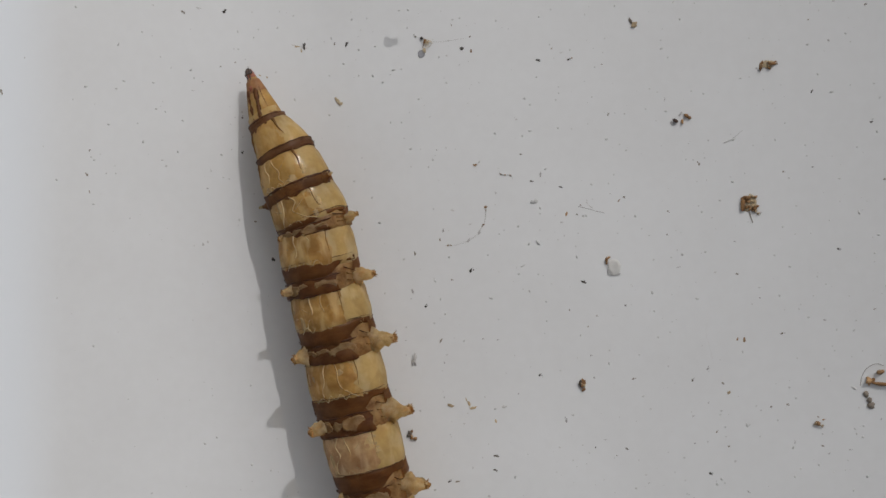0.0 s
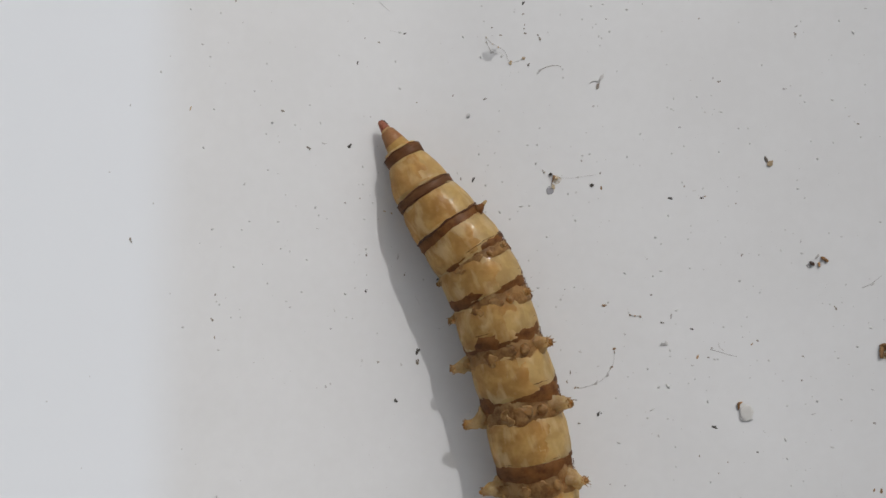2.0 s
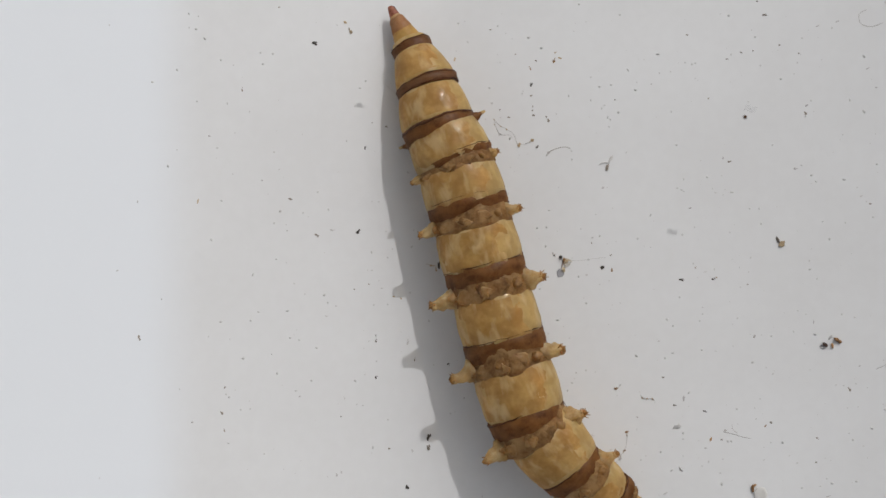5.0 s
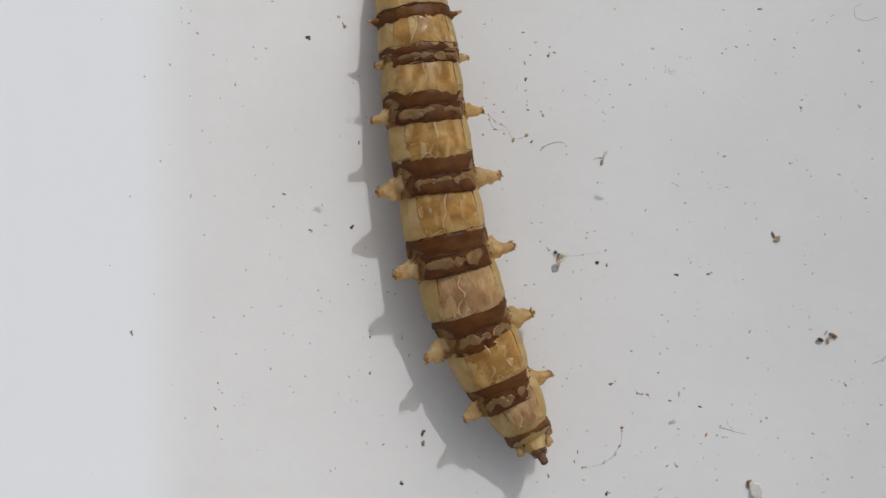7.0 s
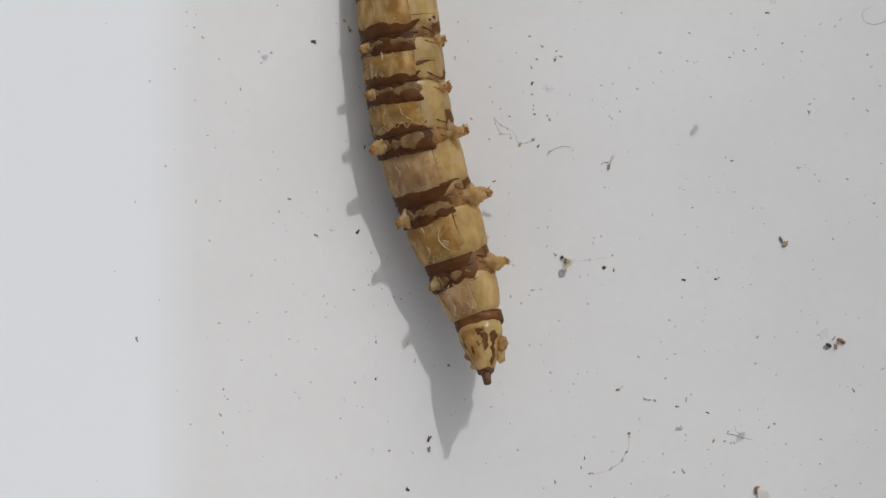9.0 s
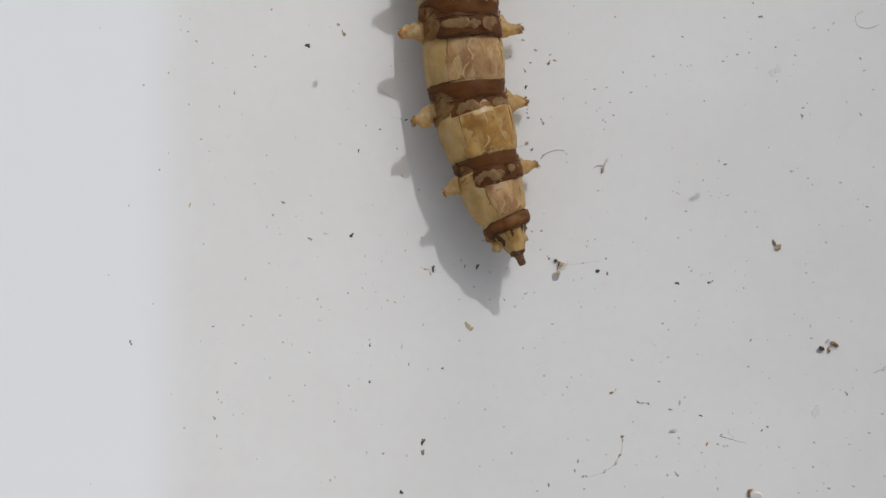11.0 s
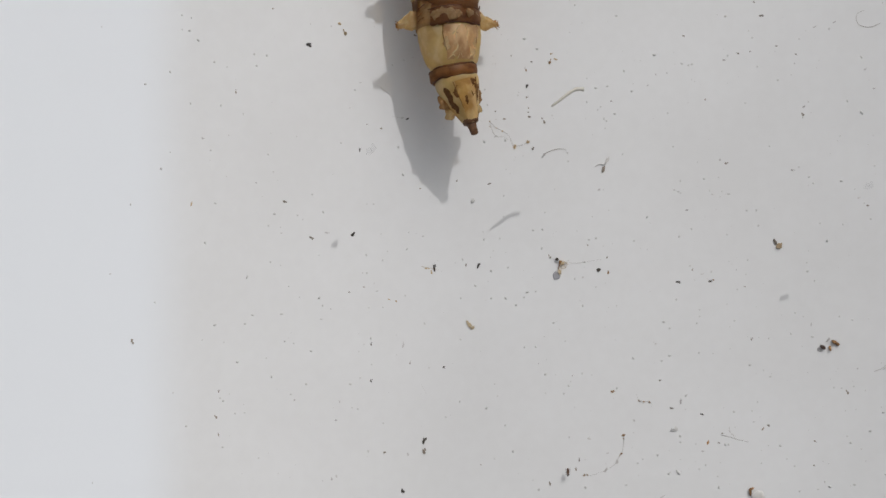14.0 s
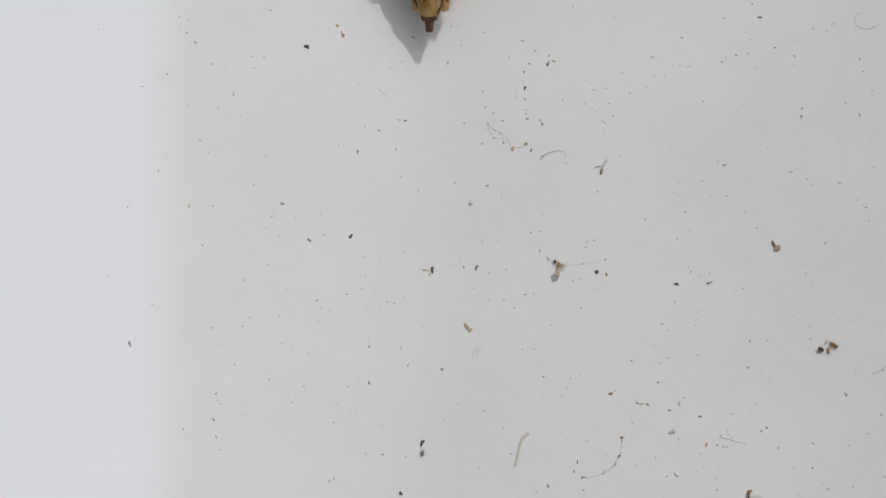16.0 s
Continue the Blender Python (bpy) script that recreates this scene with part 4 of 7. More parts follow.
speck(14.29, -16.93, 0.13, 0.13, -60, 'P')
speck(23.69, -11.42, 0.17, 0.17, -0, 'P')
speck(22.32, -14.8, 0.27, 0.1, 15, 'G')
speck(24.49, -15.1, 0.2, 0.17, -0, 'G')
speck(20.74, -16.36, 0.27, 0.17, -75, 'P')
speck(23.43, -16.72, 0.3, 0.13, -10, 'P')
speck(16.58, -15.71, 0.27, 0.2, -10, 'K')
speck(19.13, -17.16, 0.13, 0.13, -0, 'K')
speck(21.88, -14.21, 0.13, 0.1, -0, 'P')
speck(29.77, 0.05, 0.2, 0.13, 50, 'D')
speck(30.89, -1.26, 0.17, 0.17, -80, 'G')
speck(29.73, -1.44, 0.2, 0.17, 40, 'P')
speck(29.96, -4.26, 0.23, 0.13, 70, 'K')
speck(31.07, -4.33, 0.27, 0.13, 10, 'P')
speck(33.2, -6.18, 0.23, 0.17, 30, 'K')
speck(32.87, 0.78, 0.27, 0.17, 30, 'D')
speck(25.57, -7.04, 0.33, 0.1, 35, 'P')
speck(25.93, -3.35, 0.17, 0.13, -0, 'P')
speck(30.08, -7.34, 0.13, 0.1, -60, 'G')
speck(29.61, -7.46, 0.17, 0.1, -20, 'P')
speck(30.02, -8.79, 0.23, 0.17, -10, 'G')
speck(31.16, 1.08, 0.27, 0.17, -0, 'G')
speck(33.5, -6.76, 0.17, 0.17, -0, 'P')
speck(33.26, -6.02, 0.13, 0.13, -0, 'P')
speck(28.48, -6.11, 0.13, 0.1, -0, 'P')
speck(28.41, -9.03, 0.23, 0.17, -0, 'D')
speck(28.7, -9.41, 0.17, 0.13, -20, 'P')
speck(31.45, -13.69, 0.23, 0.13, -15, 'K')
speck(25.61, -13.24, 0.2, 0.13, -20, 'G')
speck(25.74, -15.2, 0.2, 0.17, -10, 'D')
speck(28.77, -14.74, 0.2, 0.13, -10, 'P')
speck(26.65, -17.04, 0.3, 0.13, -35, 'G')
speck(29.81, -17.78, 0.17, 0.13, -0, 'P')
speck(30.68, -17.93, 0.23, 0.17, -10, 'G')
speck(32.3, -16.26, 0.13, 0.1, -60, 'G')
speck(28.36, -18.75, 0.27, 0.13, 20, 'D')
speck(33.89, -9.56, 0.2, 0.17, 30, 'D')
speck(29.27, -17.28, 0.2, 0.1, -60, 'P')
speck(32.54, -11.51, 0.3, 0.17, -70, 'P')
speck(31.51, -9.49, 0.2, 0.13, -0, 'P')
speck(7.79, -19.34, 0.33, 0.13, 70, 'D')
speck(8.17, -20.21, 0.2, 0.13, -0, 'G')
speck(8.03, -20.7, 0.17, 0.13, 60, 'G')
speck(10.4, -19.23, 0.13, 0.13, -0, 'D')
speck(11.3, -19.3, 0.13, 0.1, -0, 'G')
speck(12.59, -22.61, 0.13, 0.13, -0, 'G')
speck(9.46, -23.83, 0.27, 0.13, -30, 'G')
speck(11.2, -26.44, 0.33, 0.13, -5, 'D')
speck(12.39, -27.76, 0.17, 0.17, 60, 'P')
speck(8.35, -28.01, 0.27, 0.13, 40, 'K')
speck(10.78, -28.94, 0.2, 0.17, -60, 'G')
speck(9.25, -24.46, 0.13, 0.1, -0, 'G')
speck(15.13, -25.91, 0.17, 0.13, -10, 'G')
speck(6.54, -23.66, 0.13, 0.13, -0, 'P')
speck(5.63, -19.34, 0.13, 0.13, -60, 'G')
speck(17.04, -20.27, 0.2, 0.17, -60, 'G')
speck(17.24, -21.62, 0.2, 0.17, -60, 'G')
speck(24.1, -23.05, 0.17, 0.17, -0, 'G')
speck(23.2, -23.9, 0.2, 0.17, -30, 'G')
speck(24.59, -24.79, 0.2, 0.13, 60, 'D')
speck(17.32, -25.9, 0.13, 0.13, -0, 'K')
speck(17.9, -25.44, 0.17, 0.13, -0, 'G')
speck(16.55, -25.76, 0.17, 0.13, -20, 'G')
speck(19.96, -26.66, 0.13, 0.13, -60, 'G')
speck(20.37, -27.55, 0.13, 0.13, -20, 'G')
speck(24.06, -20.95, 0.3, 0.2, 60, 'G')
speck(19.79, -28.36, 0.17, 0.17, -0, 'P')
speck(24.86, -27.67, 0.2, 0.13, -60, 'P')
speck(24.79, -23.75, 0.13, 0.1, -0, 'P')
speck(21.11, -19.09, 0.17, 0.13, -60, 'P')
speck(18.17, -19.91, 0.13, 0.13, -0, 'P')
speck(20.67, -23.49, 0.17, 0.1, -0, 'P')
speck(22.67, -26.43, 0.17, 0.13, -0, 'P')
speck(29.59, -20.05, 0.13, 0.1, -0, 'D')
speck(30.93, -21.26, 0.17, 0.17, 20, 'G')
speck(28.64, -23.03, 0.2, 0.17, -0, 'D')
speck(27.14, -23.42, 0.17, 0.13, 30, 'G')
speck(30.34, -23.71, 0.17, 0.13, -0, 'D')
speck(30.65, -23.87, 0.23, 0.13, 20, 'B')
speck(28.96, -25.6, 0.23, 0.13, 70, 'P')
speck(30.59, -25.42, 0.2, 0.13, -0, 'D')
speck(30.96, -25.88, 0.2, 0.13, -0, 'G')
speck(32.12, -25.58, 0.27, 0.13, -10, 'G')
speck(32.76, -24.81, 0.2, 0.13, -20, 'P')
speck(33.74, -23.7, 0.2, 0.17, -0, 'G')
speck(32.34, -24.33, 0.2, 0.13, -45, 'P')
speck(32.55, -23.09, 0.2, 0.17, -70, 'G')
speck(29.06, -27.35, 0.2, 0.13, -60, 'P')
speck(28.74, -22.01, 0.17, 0.13, -0, 'P')
speck(26.43, -28.39, 0.2, 0.13, -50, 'G')
speck(26.33, -24.33, 0.27, 0.17, -70, 'P')
speck(33, -27.11, 0.17, 0.17, -0, 'P')
speck(-7.82, 11.61, 0.34, 0.27, -13, 'K')
speck(-4.97, 5.66, 0.23, 0.11, 81, 'K')
speck(-5.36, 0.76, 0.31, 0.19, 68, 'K')
speck(-2.19, 7.54, 0.27, 0.11, 18, 'K')
speck(-3.74, 6.94, 0.15, 0.11, -3, 'D')
speck(-4.55, 7.15, 0.11, 0.11, 2, 'D')
speck(-1.76, 12.46, 0.15, 0.11, -19, 'D')
speck(-1.46, 3.43, 0.11, 0.11, -23, 'D')
speck(-9.13, 2.57, 0.27, 0.15, -24, 'D')
speck(-7.69, 0.52, 0.23, 0.15, -27, 'D')
speck(-9.76, 13.50, 0.19, 0.15, -3, 'D')
speck(-11.68, 8.66, 0.23, 0.11, 97, 'D')
speck(-13.86, 2.37, 0.38, 0.11, 80, 'T')
speck(-10.64, 3.62, 0.15, 0.11, 113, 'G')
speck(-9.73, 4.26, 0.11, 0.11, 20, 'G')
speck(-9.31, 0.77, 0.15, 0.11, -25, 'G')
speck(-13.30, 5.95, 0.19, 0.11, -14, 'G')
speck(-6.09, 12.97, 0.31, 0.23, 5, 'T')
speck(-5.80, 12.46, 0.42, 0.27, 96, 'T')
speck(-11.28, 7.43, 0.15, 0.15, -5, 'G')
speck(-6.82, 0.82, 0.34, 0.15, -11, 'G')
speck(3.90, 11.30, 0.11, 0.11, 21, 'D')
speck(5.10, 10.93, 0.15, 0.15, -17, 'D')
speck(4.77, 10.47, 0.38, 0.15, 114, 'B')
speck(4.83, 9.50, 0.23, 0.15, 68, 'K')
speck(4.83, 8.83, 0.15, 0.15, -12, 'D')
speck(4.93, 8.20, 0.15, 0.11, 75, 'D')
speck(4.90, 7.97, 0.11, 0.11, -27, 'D')
speck(4.97, 7.70, 0.15, 0.15, 25, 'D')
speck(2.97, 8.00, 0.15, 0.15, 13, 'D')
speck(3.50, 7.57, 0.15, 0.11, 23, 'D')
speck(3.00, 7.53, 0.11, 0.11, -12, 'G')
speck(5.73, 7.60, 0.15, 0.11, 113, 'D')
speck(5.87, 7.37, 0.19, 0.15, 79, 'D')
speck(6.33, 7.77, 0.19, 0.11, 74, 'G')
speck(6.20, 10.93, 0.46, 0.23, 72, 'B')
speck(6.50, 11.10, 0.34, 0.19, -9, 'T')
speck(6.27, 11.40, 0.15, 0.15, -10, 'T')
speck(4.90, 6.20, 0.27, 0.27, 12, 'T')
speck(5.20, 5.80, 0.19, 0.15, 27, 'D')
speck(4.10, 5.90, 0.34, 0.27, 108, 'T')
speck(0.70, 3.90, 0.11, 0.11, 26, 'D')
speck(2.60, 3.73, 0.27, 0.11, 26, 'D')
speck(2.40, 12.77, 0.15, 0.11, 28, 'D')
speck(0.27, 10.96, 0.34, 0.19, 85, 'T')
speck(9.80, 8.60, 0.11, 0.11, -23, 'D')
speck(9.10, 3.37, 0.19, 0.15, 26, 'G')
speck(8.43, 0.10, 0.19, 0.11, 100, 'D')
speck(11.97, 9.53, 0.15, 0.11, -7, 'G')
speck(12.43, 10.20, 0.15, 0.11, 104, 'G')
speck(18.20, 14.44, 0.15, 0.11, -4, 'D')
speck(18.62, 13.63, 0.31, 0.15, 4, 'D')
speck(14.07, 12.47, 0.19, 0.15, -13, 'D')
speck(17.97, 11.51, 0.15, 0.15, -17, 'D')
speck(17.28, 11.42, 0.23, 0.11, -13, 'D')
speck(16.45, 11.03, 0.15, 0.11, 2, 'D')
speck(19.50, 11.82, 0.19, 0.15, -11, 'D')
speck(20.63, 11.31, 0.23, 0.15, -23, 'D')
speck(20.50, 10.81, 0.19, 0.15, 114, 'G')
speck(15.36, 8.70, 0.15, 0.11, 27, 'D')
speck(21.01, 7.79, 0.27, 0.23, 97, 'D')
speck(21.07, 8.25, 0.27, 0.15, 25, 'G')
speck(16.59, 4.93, 0.23, 0.15, -9, 'D')
speck(16.22, 5.16, 0.19, 0.15, 62, 'G')
speck(20.43, 4.51, 0.23, 0.19, -10, 'G')
speck(24.14, 2.86, 0.19, 0.15, 8, 'G')
speck(24.63, 2.43, 0.15, 0.11, 17, 'D')
speck(24.48, 10.36, 0.23, 0.15, 28, 'G')
speck(24.97, 9.23, 0.19, 0.11, -9, 'G')
speck(22.79, 13.15, 0.34, 0.15, 26, 'G')
speck(21.68, 12.91, 0.31, 0.11, 20, 'G')
speck(14.27, 2.17, 0.19, 0.11, 4, 'G')
speck(15.79, 3.10, 0.19, 0.11, -16, 'G')
speck(-0.63, -1.23, 0.34, 0.15, 88, 'K')
speck(-1.06, -1.26, 0.31, 0.11, -1, 'T')
speck(-0.80, -1.50, 0.23, 0.11, 100, 'T')
speck(-4.74, -2.34, 0.11, 0.11, -10, 'D')
speck(-5.58, -2.63, 0.11, 0.11, -1, 'D')
speck(-4.32, -5.67, 0.23, 0.15, 90, 'D')
speck(-4.32, -7.82, 0.19, 0.15, 72, 'K')
speck(-0.07, -7.10, 0.15, 0.15, -14, 'K')
speck(-2.06, -6.81, 0.27, 0.11, 81, 'D')
speck(-2.46, -5.77, 0.31, 0.15, 78, 'G')
speck(-12.66, -9.39, 0.27, 0.15, 114, 'D')
speck(-12.55, -10.40, 0.27, 0.11, 113, 'D')
speck(-12.53, -8.00, 0.15, 0.11, 64, 'D')
speck(-3.54, -12.04, 0.23, 0.23, -23, 'D')
speck(-1.23, -11.41, 0.34, 0.19, 64, 'K')
speck(-1.23, -12.04, 0.34, 0.23, 91, 'D')
speck(-2.19, -12.19, 0.23, 0.15, 102, 'G')
speck(-2.46, -14.34, 0.27, 0.27, -11, 'K')
speck(-6.28, -13.28, 0.23, 0.19, 95, 'G')
speck(-6.56, -13.42, 0.23, 0.15, 96, 'G')
speck(-6.12, -8.97, 0.19, 0.11, 103, 'G')
speck(-6.31, -10.04, 0.19, 0.15, 2, 'G')
speck(-4.94, -7.64, 0.11, 0.11, 16, 'G')
speck(-7.13, -4.17, 0.23, 0.11, -7, 'G')
speck(-3.28, -3.08, 0.23, 0.11, -19, 'T')
speck(-8.61, -8.77, 0.19, 0.15, 15, 'G')
speck(-2.85, -3.18, 0.15, 0.11, -16, 'T')
speck(1.97, -1.10, 0.31, 0.15, 66, 'K')
speck(1.23, -1.07, 0.15, 0.11, 88, 'D')
speck(9.10, -1.37, 0.31, 0.27, -16, 'K')
speck(9.63, -1.50, 0.27, 0.19, 102, 'B')
speck(9.57, -0.63, 0.15, 0.15, 12, 'D')
speck(6.13, -0.50, 0.19, 0.11, 90, 'D')
speck(8.13, -1.80, 0.15, 0.15, -11, 'G')
speck(9.87, -8.53, 0.31, 0.23, -17, 'B')
speck(12.70, -7.87, 0.23, 0.15, -6, 'D')
speck(11.17, -10.23, 0.23, 0.15, 89, 'G')
speck(10.57, -11.10, 0.27, 0.19, 19, 'B')
speck(9.60, -12.17, 0.23, 0.11, 9, 'G')
speck(7.93, -12.57, 0.31, 0.11, 82, 'D')
speck(7.73, -13.13, 0.27, 0.15, 102, 'D')
speck(6.20, -13.97, 0.34, 0.15, 97, 'D')
speck(2.93, -8.10, 0.11, 0.11, -16, 'G')
speck(3.10, -8.80, 0.15, 0.11, -8, 'G')
speck(5.53, -6.90, 0.15, 0.11, -22, 'G')
speck(7.53, -7.60, 0.11, 0.11, 25, 'D')
speck(2.13, -12.87, 0.15, 0.11, -25, 'D')
speck(12.43, -5.73, 0.15, 0.11, 17, 'G')
speck(14.60, -1.33, 0.19, 0.15, 76, 'D')
speck(13.77, -2.07, 0.27, 0.15, -11, 'K')
speck(15.66, -2.03, 0.27, 0.19, 20, 'K')
speck(15.86, -1.93, 0.15, 0.15, 9, 'B')
speck(15.20, -1.60, 0.34, 0.11, 11, 'G')
speck(17.67, -2.33, 0.11, 0.11, 27, 'D')
speck(17.18, -1.30, 0.23, 0.11, 77, 'G')
speck(18.06, -5.42, 0.27, 0.19, 69, 'D')
speck(15.16, -9.87, 0.23, 0.15, -7, 'K')
speck(15.53, -11.50, 0.38, 0.19, 73, 'B')
speck(16.16, -11.56, 0.15, 0.11, -10, 'D')
speck(16.39, -10.99, 0.15, 0.11, 1, 'D')
speck(18.72, -10.71, 0.27, 0.15, 63, 'B')
speck(19.04, -10.50, 0.19, 0.15, -26, 'D')
speck(18.20, -10.31, 0.15, 0.11, -6, 'D')
speck(23.51, -8.47, 0.31, 0.15, 106, 'D')
speck(21.71, -11.39, 0.19, 0.11, -23, 'D')
speck(21.65, -12.81, 0.15, 0.15, -10, 'D')
speck(22.92, -7.26, 0.15, 0.11, 19, 'D')
speck(24.07, -7.08, 0.15, 0.15, 15, 'G')
speck(24.29, -11.78, 0.19, 0.11, -8, 'G')
speck(13.37, -9.53, 0.27, 0.15, -27, 'D')
speck(13.93, -9.13, 0.34, 0.15, 82, 'G')
speck(21.49, -4.54, 0.27, 0.11, 80, 'G')
speck(15.23, -12.06, 0.19, 0.11, -8, 'G')
speck(8.41, -23.34, 0.48, 0.24, -19, 'T')
speck(9.49, -23.13, 0.56, 0.20, 111, 'T')
speck(9.80, -23.48, 0.48, 0.20, 13, 'T')
speck(11.72, -23.41, 0.44, 0.24, -2, 'G')
speck(11.16, -24.28, 0.44, 0.20, 117, 'T')
speck(15.51, -24.21, 0.36, 0.20, 101, 'G')
speck(13.91, -21.46, 0.24, 0.20, 15, 'K')
speck(19.64, -21.64, 0.28, 0.16, 24, 'D')
speck(23.16, -21.67, 0.32, 0.20, 66, 'D')
speck(25.77, -19.15, 0.32, 0.20, 80, 'B')
speck(26.16, -19.18, 0.36, 0.24, 101, 'B')
speck(24.95, -21.84, 0.20, 0.16, -16, 'D')
speck(25.25, -22.38, 0.32, 0.28, 90, 'T')
speck(25.28, -25.67, 0.20, 0.16, -10, 'D')
speck(19.23, -25.95, 0.28, 0.16, -20, 'D')
speck(18.62, -26.38, 0.12, 0.12, -12, 'D')
speck(24.22, -27.36, 0.28, 0.24, -4, 'K')
speck(27.71, -23.21, 0.16, 0.16, 10, 'D')
speck(33.38, -17.23, 0.20, 0.16, -18, 'D')
speck(17.41, -17.80, 0.12, 0.12, -7, 'D')
speck(16.86, -18.47, 0.12, 0.12, 8, 'D')
speck(15.72, -17.46, 0.16, 0.12, 62, 'D')
speck(29.05, -25.27, 0.28, 0.16, 85, 'G')
speck(30.58, -24.73, 0.16, 0.16, -26, 'G')
speck(23.29, -25.56, 0.16, 0.16, 1, 'G')
speck(11.16, -27.31, 0.28, 0.16, -18, 'D')
speck(25.67, -26.55, 0.16, 0.16, -5, 'G')
speck(8.83, -28.01, 0.36, 0.16, 22, 'D')
speck(20.56, -28.04, 0.16, 0.16, 23, 'G')
speck(27.07, -16.64, 0.12, 0.12, -5, 'D')


def silt():
    """The finest dirt: pale grains too many to count, thicker towards the middle and the far side."""
    rng = random.Random(5)
    bm = bmesh.new()
    grains = list(SILT)
    for _ in range(2300):
        x, y = rng.uniform(-20, 40), rng.uniform(-34, 40)
        if rng.random() < min(1, 0.25 + (x + 14) / 40):
            s = 0.045 + 0.09 * rng.random() ** 2
            grains.append((x, y, s * rng.uniform(1, 1.8), s, rng.uniform(0, 180)))
    for x, y, long, wide, turn in grains:
        m = rest(x, y, min(long, wide) * 0.12, turn)
        made = bmesh.ops.create_icosphere(bm, subdivisions=1, radius=1)["verts"]
        for v in made:
            k = 1 + 0.5 * noise.noise(v.co * 1.7 + Vector((x * 3, y * 3, 0)))
            v.co = m @ Vector((v.co.x * long * 0.5 * k * MM, v.co.y * wide * 0.5 * k * MM, v.co.z * min(long, wide) * 0.3 * MM))
    ob = part("silt", bm, TONES["P"])
    tagged(ob, "scattered pale grey silt and dust over the tray floor", "silt", kind="stuff")


silt()


def thread(x, y, points, r0, r1, mat, label, name="fibre", knots=0.3):
    """A hair or fibre lying on the floor, through points given from (x, y)."""
    ob = part(name, tube([(px, py, max(r0, r1) + 0.01) for px, py in points], r0, r1, 6, 5, knots=knots), mat)
    ob.matrix_basis = rest(x, y)
    return tagged(ob, label, "fibre", group="fibres on the tray floor")


def cluster(name, x, y, label, category, bits, turn=0.0, size=0.8):
    """A small clump of debris: an Empty with one part for each bit (name, builder's mesh, material, part label)."""
    home = new(name)
    home.matrix_basis = rest(x, y, 0, turn) @ Matrix.Scale(size, 4)
    for bit, bm, mat, words in bits:
        part(bit, bm, mat, home, words)
    return tagged(home, label, category, group="debris clumps on the tray floor")


FRAY = random.Random(21)
cluster("debris_clump", 6.7, -0.97, "black grain beside a frayed tan plant shred", "debris", [
    ("grain", blob(0.13, 0.12, 0.11, 0.5, 2.0, at=(-0.12, 0.3, 0.1)), TONES["K"], "black grain"),
    ("stalk", tube([(0.14, 0.2, 0.12), (0.06, -0.06, 0.16), (-0.04, -0.42, 0.12)], 0.1, 0.05, 8, 4, knots=0.9), M_WOOD, "brown stalk"),
    ("shred", slab(0.2, 0.13, 0.05, 6.0, 12, 0.8, 0.05, at=(0.28, 0.0, 0.06), turn=0.3), M_CREAM, "cream shred"),
    ("shred", slab(0.12, 0.2, 0.05, 16.0, 12, 0.8, 0.05, at=(0.08, -0.6, 0.06), turn=0.2), M_CREAM, ""),
    # flat slab that paints the shadow of a raised shred on the floor
    ("shred", slab(0.27, 0.33, 0.03, 9.0, 14, 0.3, 0.0, at=(-0.14, -0.9, 0.01), turn=-0.3), M_SHADOW_GREY, "flat grey slab in place of a shred's shadow"),
    ("hair", tube([(0.3, 0.1, 0.05), (1.1, 0.02, 0.05), (2.0, 0.12, 0.05), (3.2, 0.3, 0.04)], 0.008, 0.006, 5, 5), M_FIBRE, "thin pale hair"),
    ("grain", blob(0.07, 0.07, 0.06, 0.4, 8.0, at=(-0.6, 0.45, 0.05)), TONES["D"], ""),
] + [("splinter", tube([(0.1, 0.15 - 0.12 * k, 0.1), (0.35 + FRAY.uniform(-0.1, 0.1), 0.2 - 0.14 * k, 0.12), (FRAY.uniform(0.4, 0.75), FRAY.uniform(-0.4, 0.3), 0.05)], 0.03, 0.012, 5, 3, knots=0.8), FRAY.choice((TONES["T"], M_CREAM)), "") for k in range(5)])
cluster("debris_clump", 22.2, -5.9, "black grain and brown crumbs lying together on the tray", "debris", [
    ("grain", slab(0.25, 0.14, 0.1, 1.0, 8, 0.2, at=(-0.1, 0.05, 0.1), turn=-0.6), M_JAW, "glossy black chip"),
    ("grain", slab(0.17, 0.13, 0.05, 3.0, 12, 0.4, at=(-0.32, -0.12, 0.0), turn=0.2), TONES["G"], "grey chip"),
    ("crumb", blob(0.22, 0.13, 0.14, 0.5, 5.0, at=(0.72, 0.42, 0.12), turn=-0.4), M_WOOD, "brown wood crumb"),
    ("crumb", blob(0.14, 0.14, 0.12, 0.5, 7.0, at=(0.95, 0.28, 0.1), turn=0.3), M_WOOD, ""),
    ("crumb", blob(0.1, 0.2, 0.1, 0.5, 9.0, at=(0.42, -0.02, 0.1), turn=0.1), TONES["B"], ""),
    ("shred", slab(0.26, 0.07, 0.05, 4.0, 10, 0.6, at=(0.3, 0.6, 0.02), turn=0.9), TONES["G"], ""),
])
cluster("debris_clump", 19.55, 0.15, "tan crumbling leaf flake on the tray floor", "debris", [
    ("flake", slab(0.26, 0.2, 0.08, 2.0, 14, 0.6, 0.06, at=(0.1, -0.12, 0.02), turn=0.9), TONES["T"], ""),
    ("flake", slab(0.28, 0.1, 0.06, 7.0, 12, 0.6, at=(-0.16, 0.2, 0.02), turn=-1.1), TONES["D"], "dark shred"),
])
TUFT = random.Random(8)


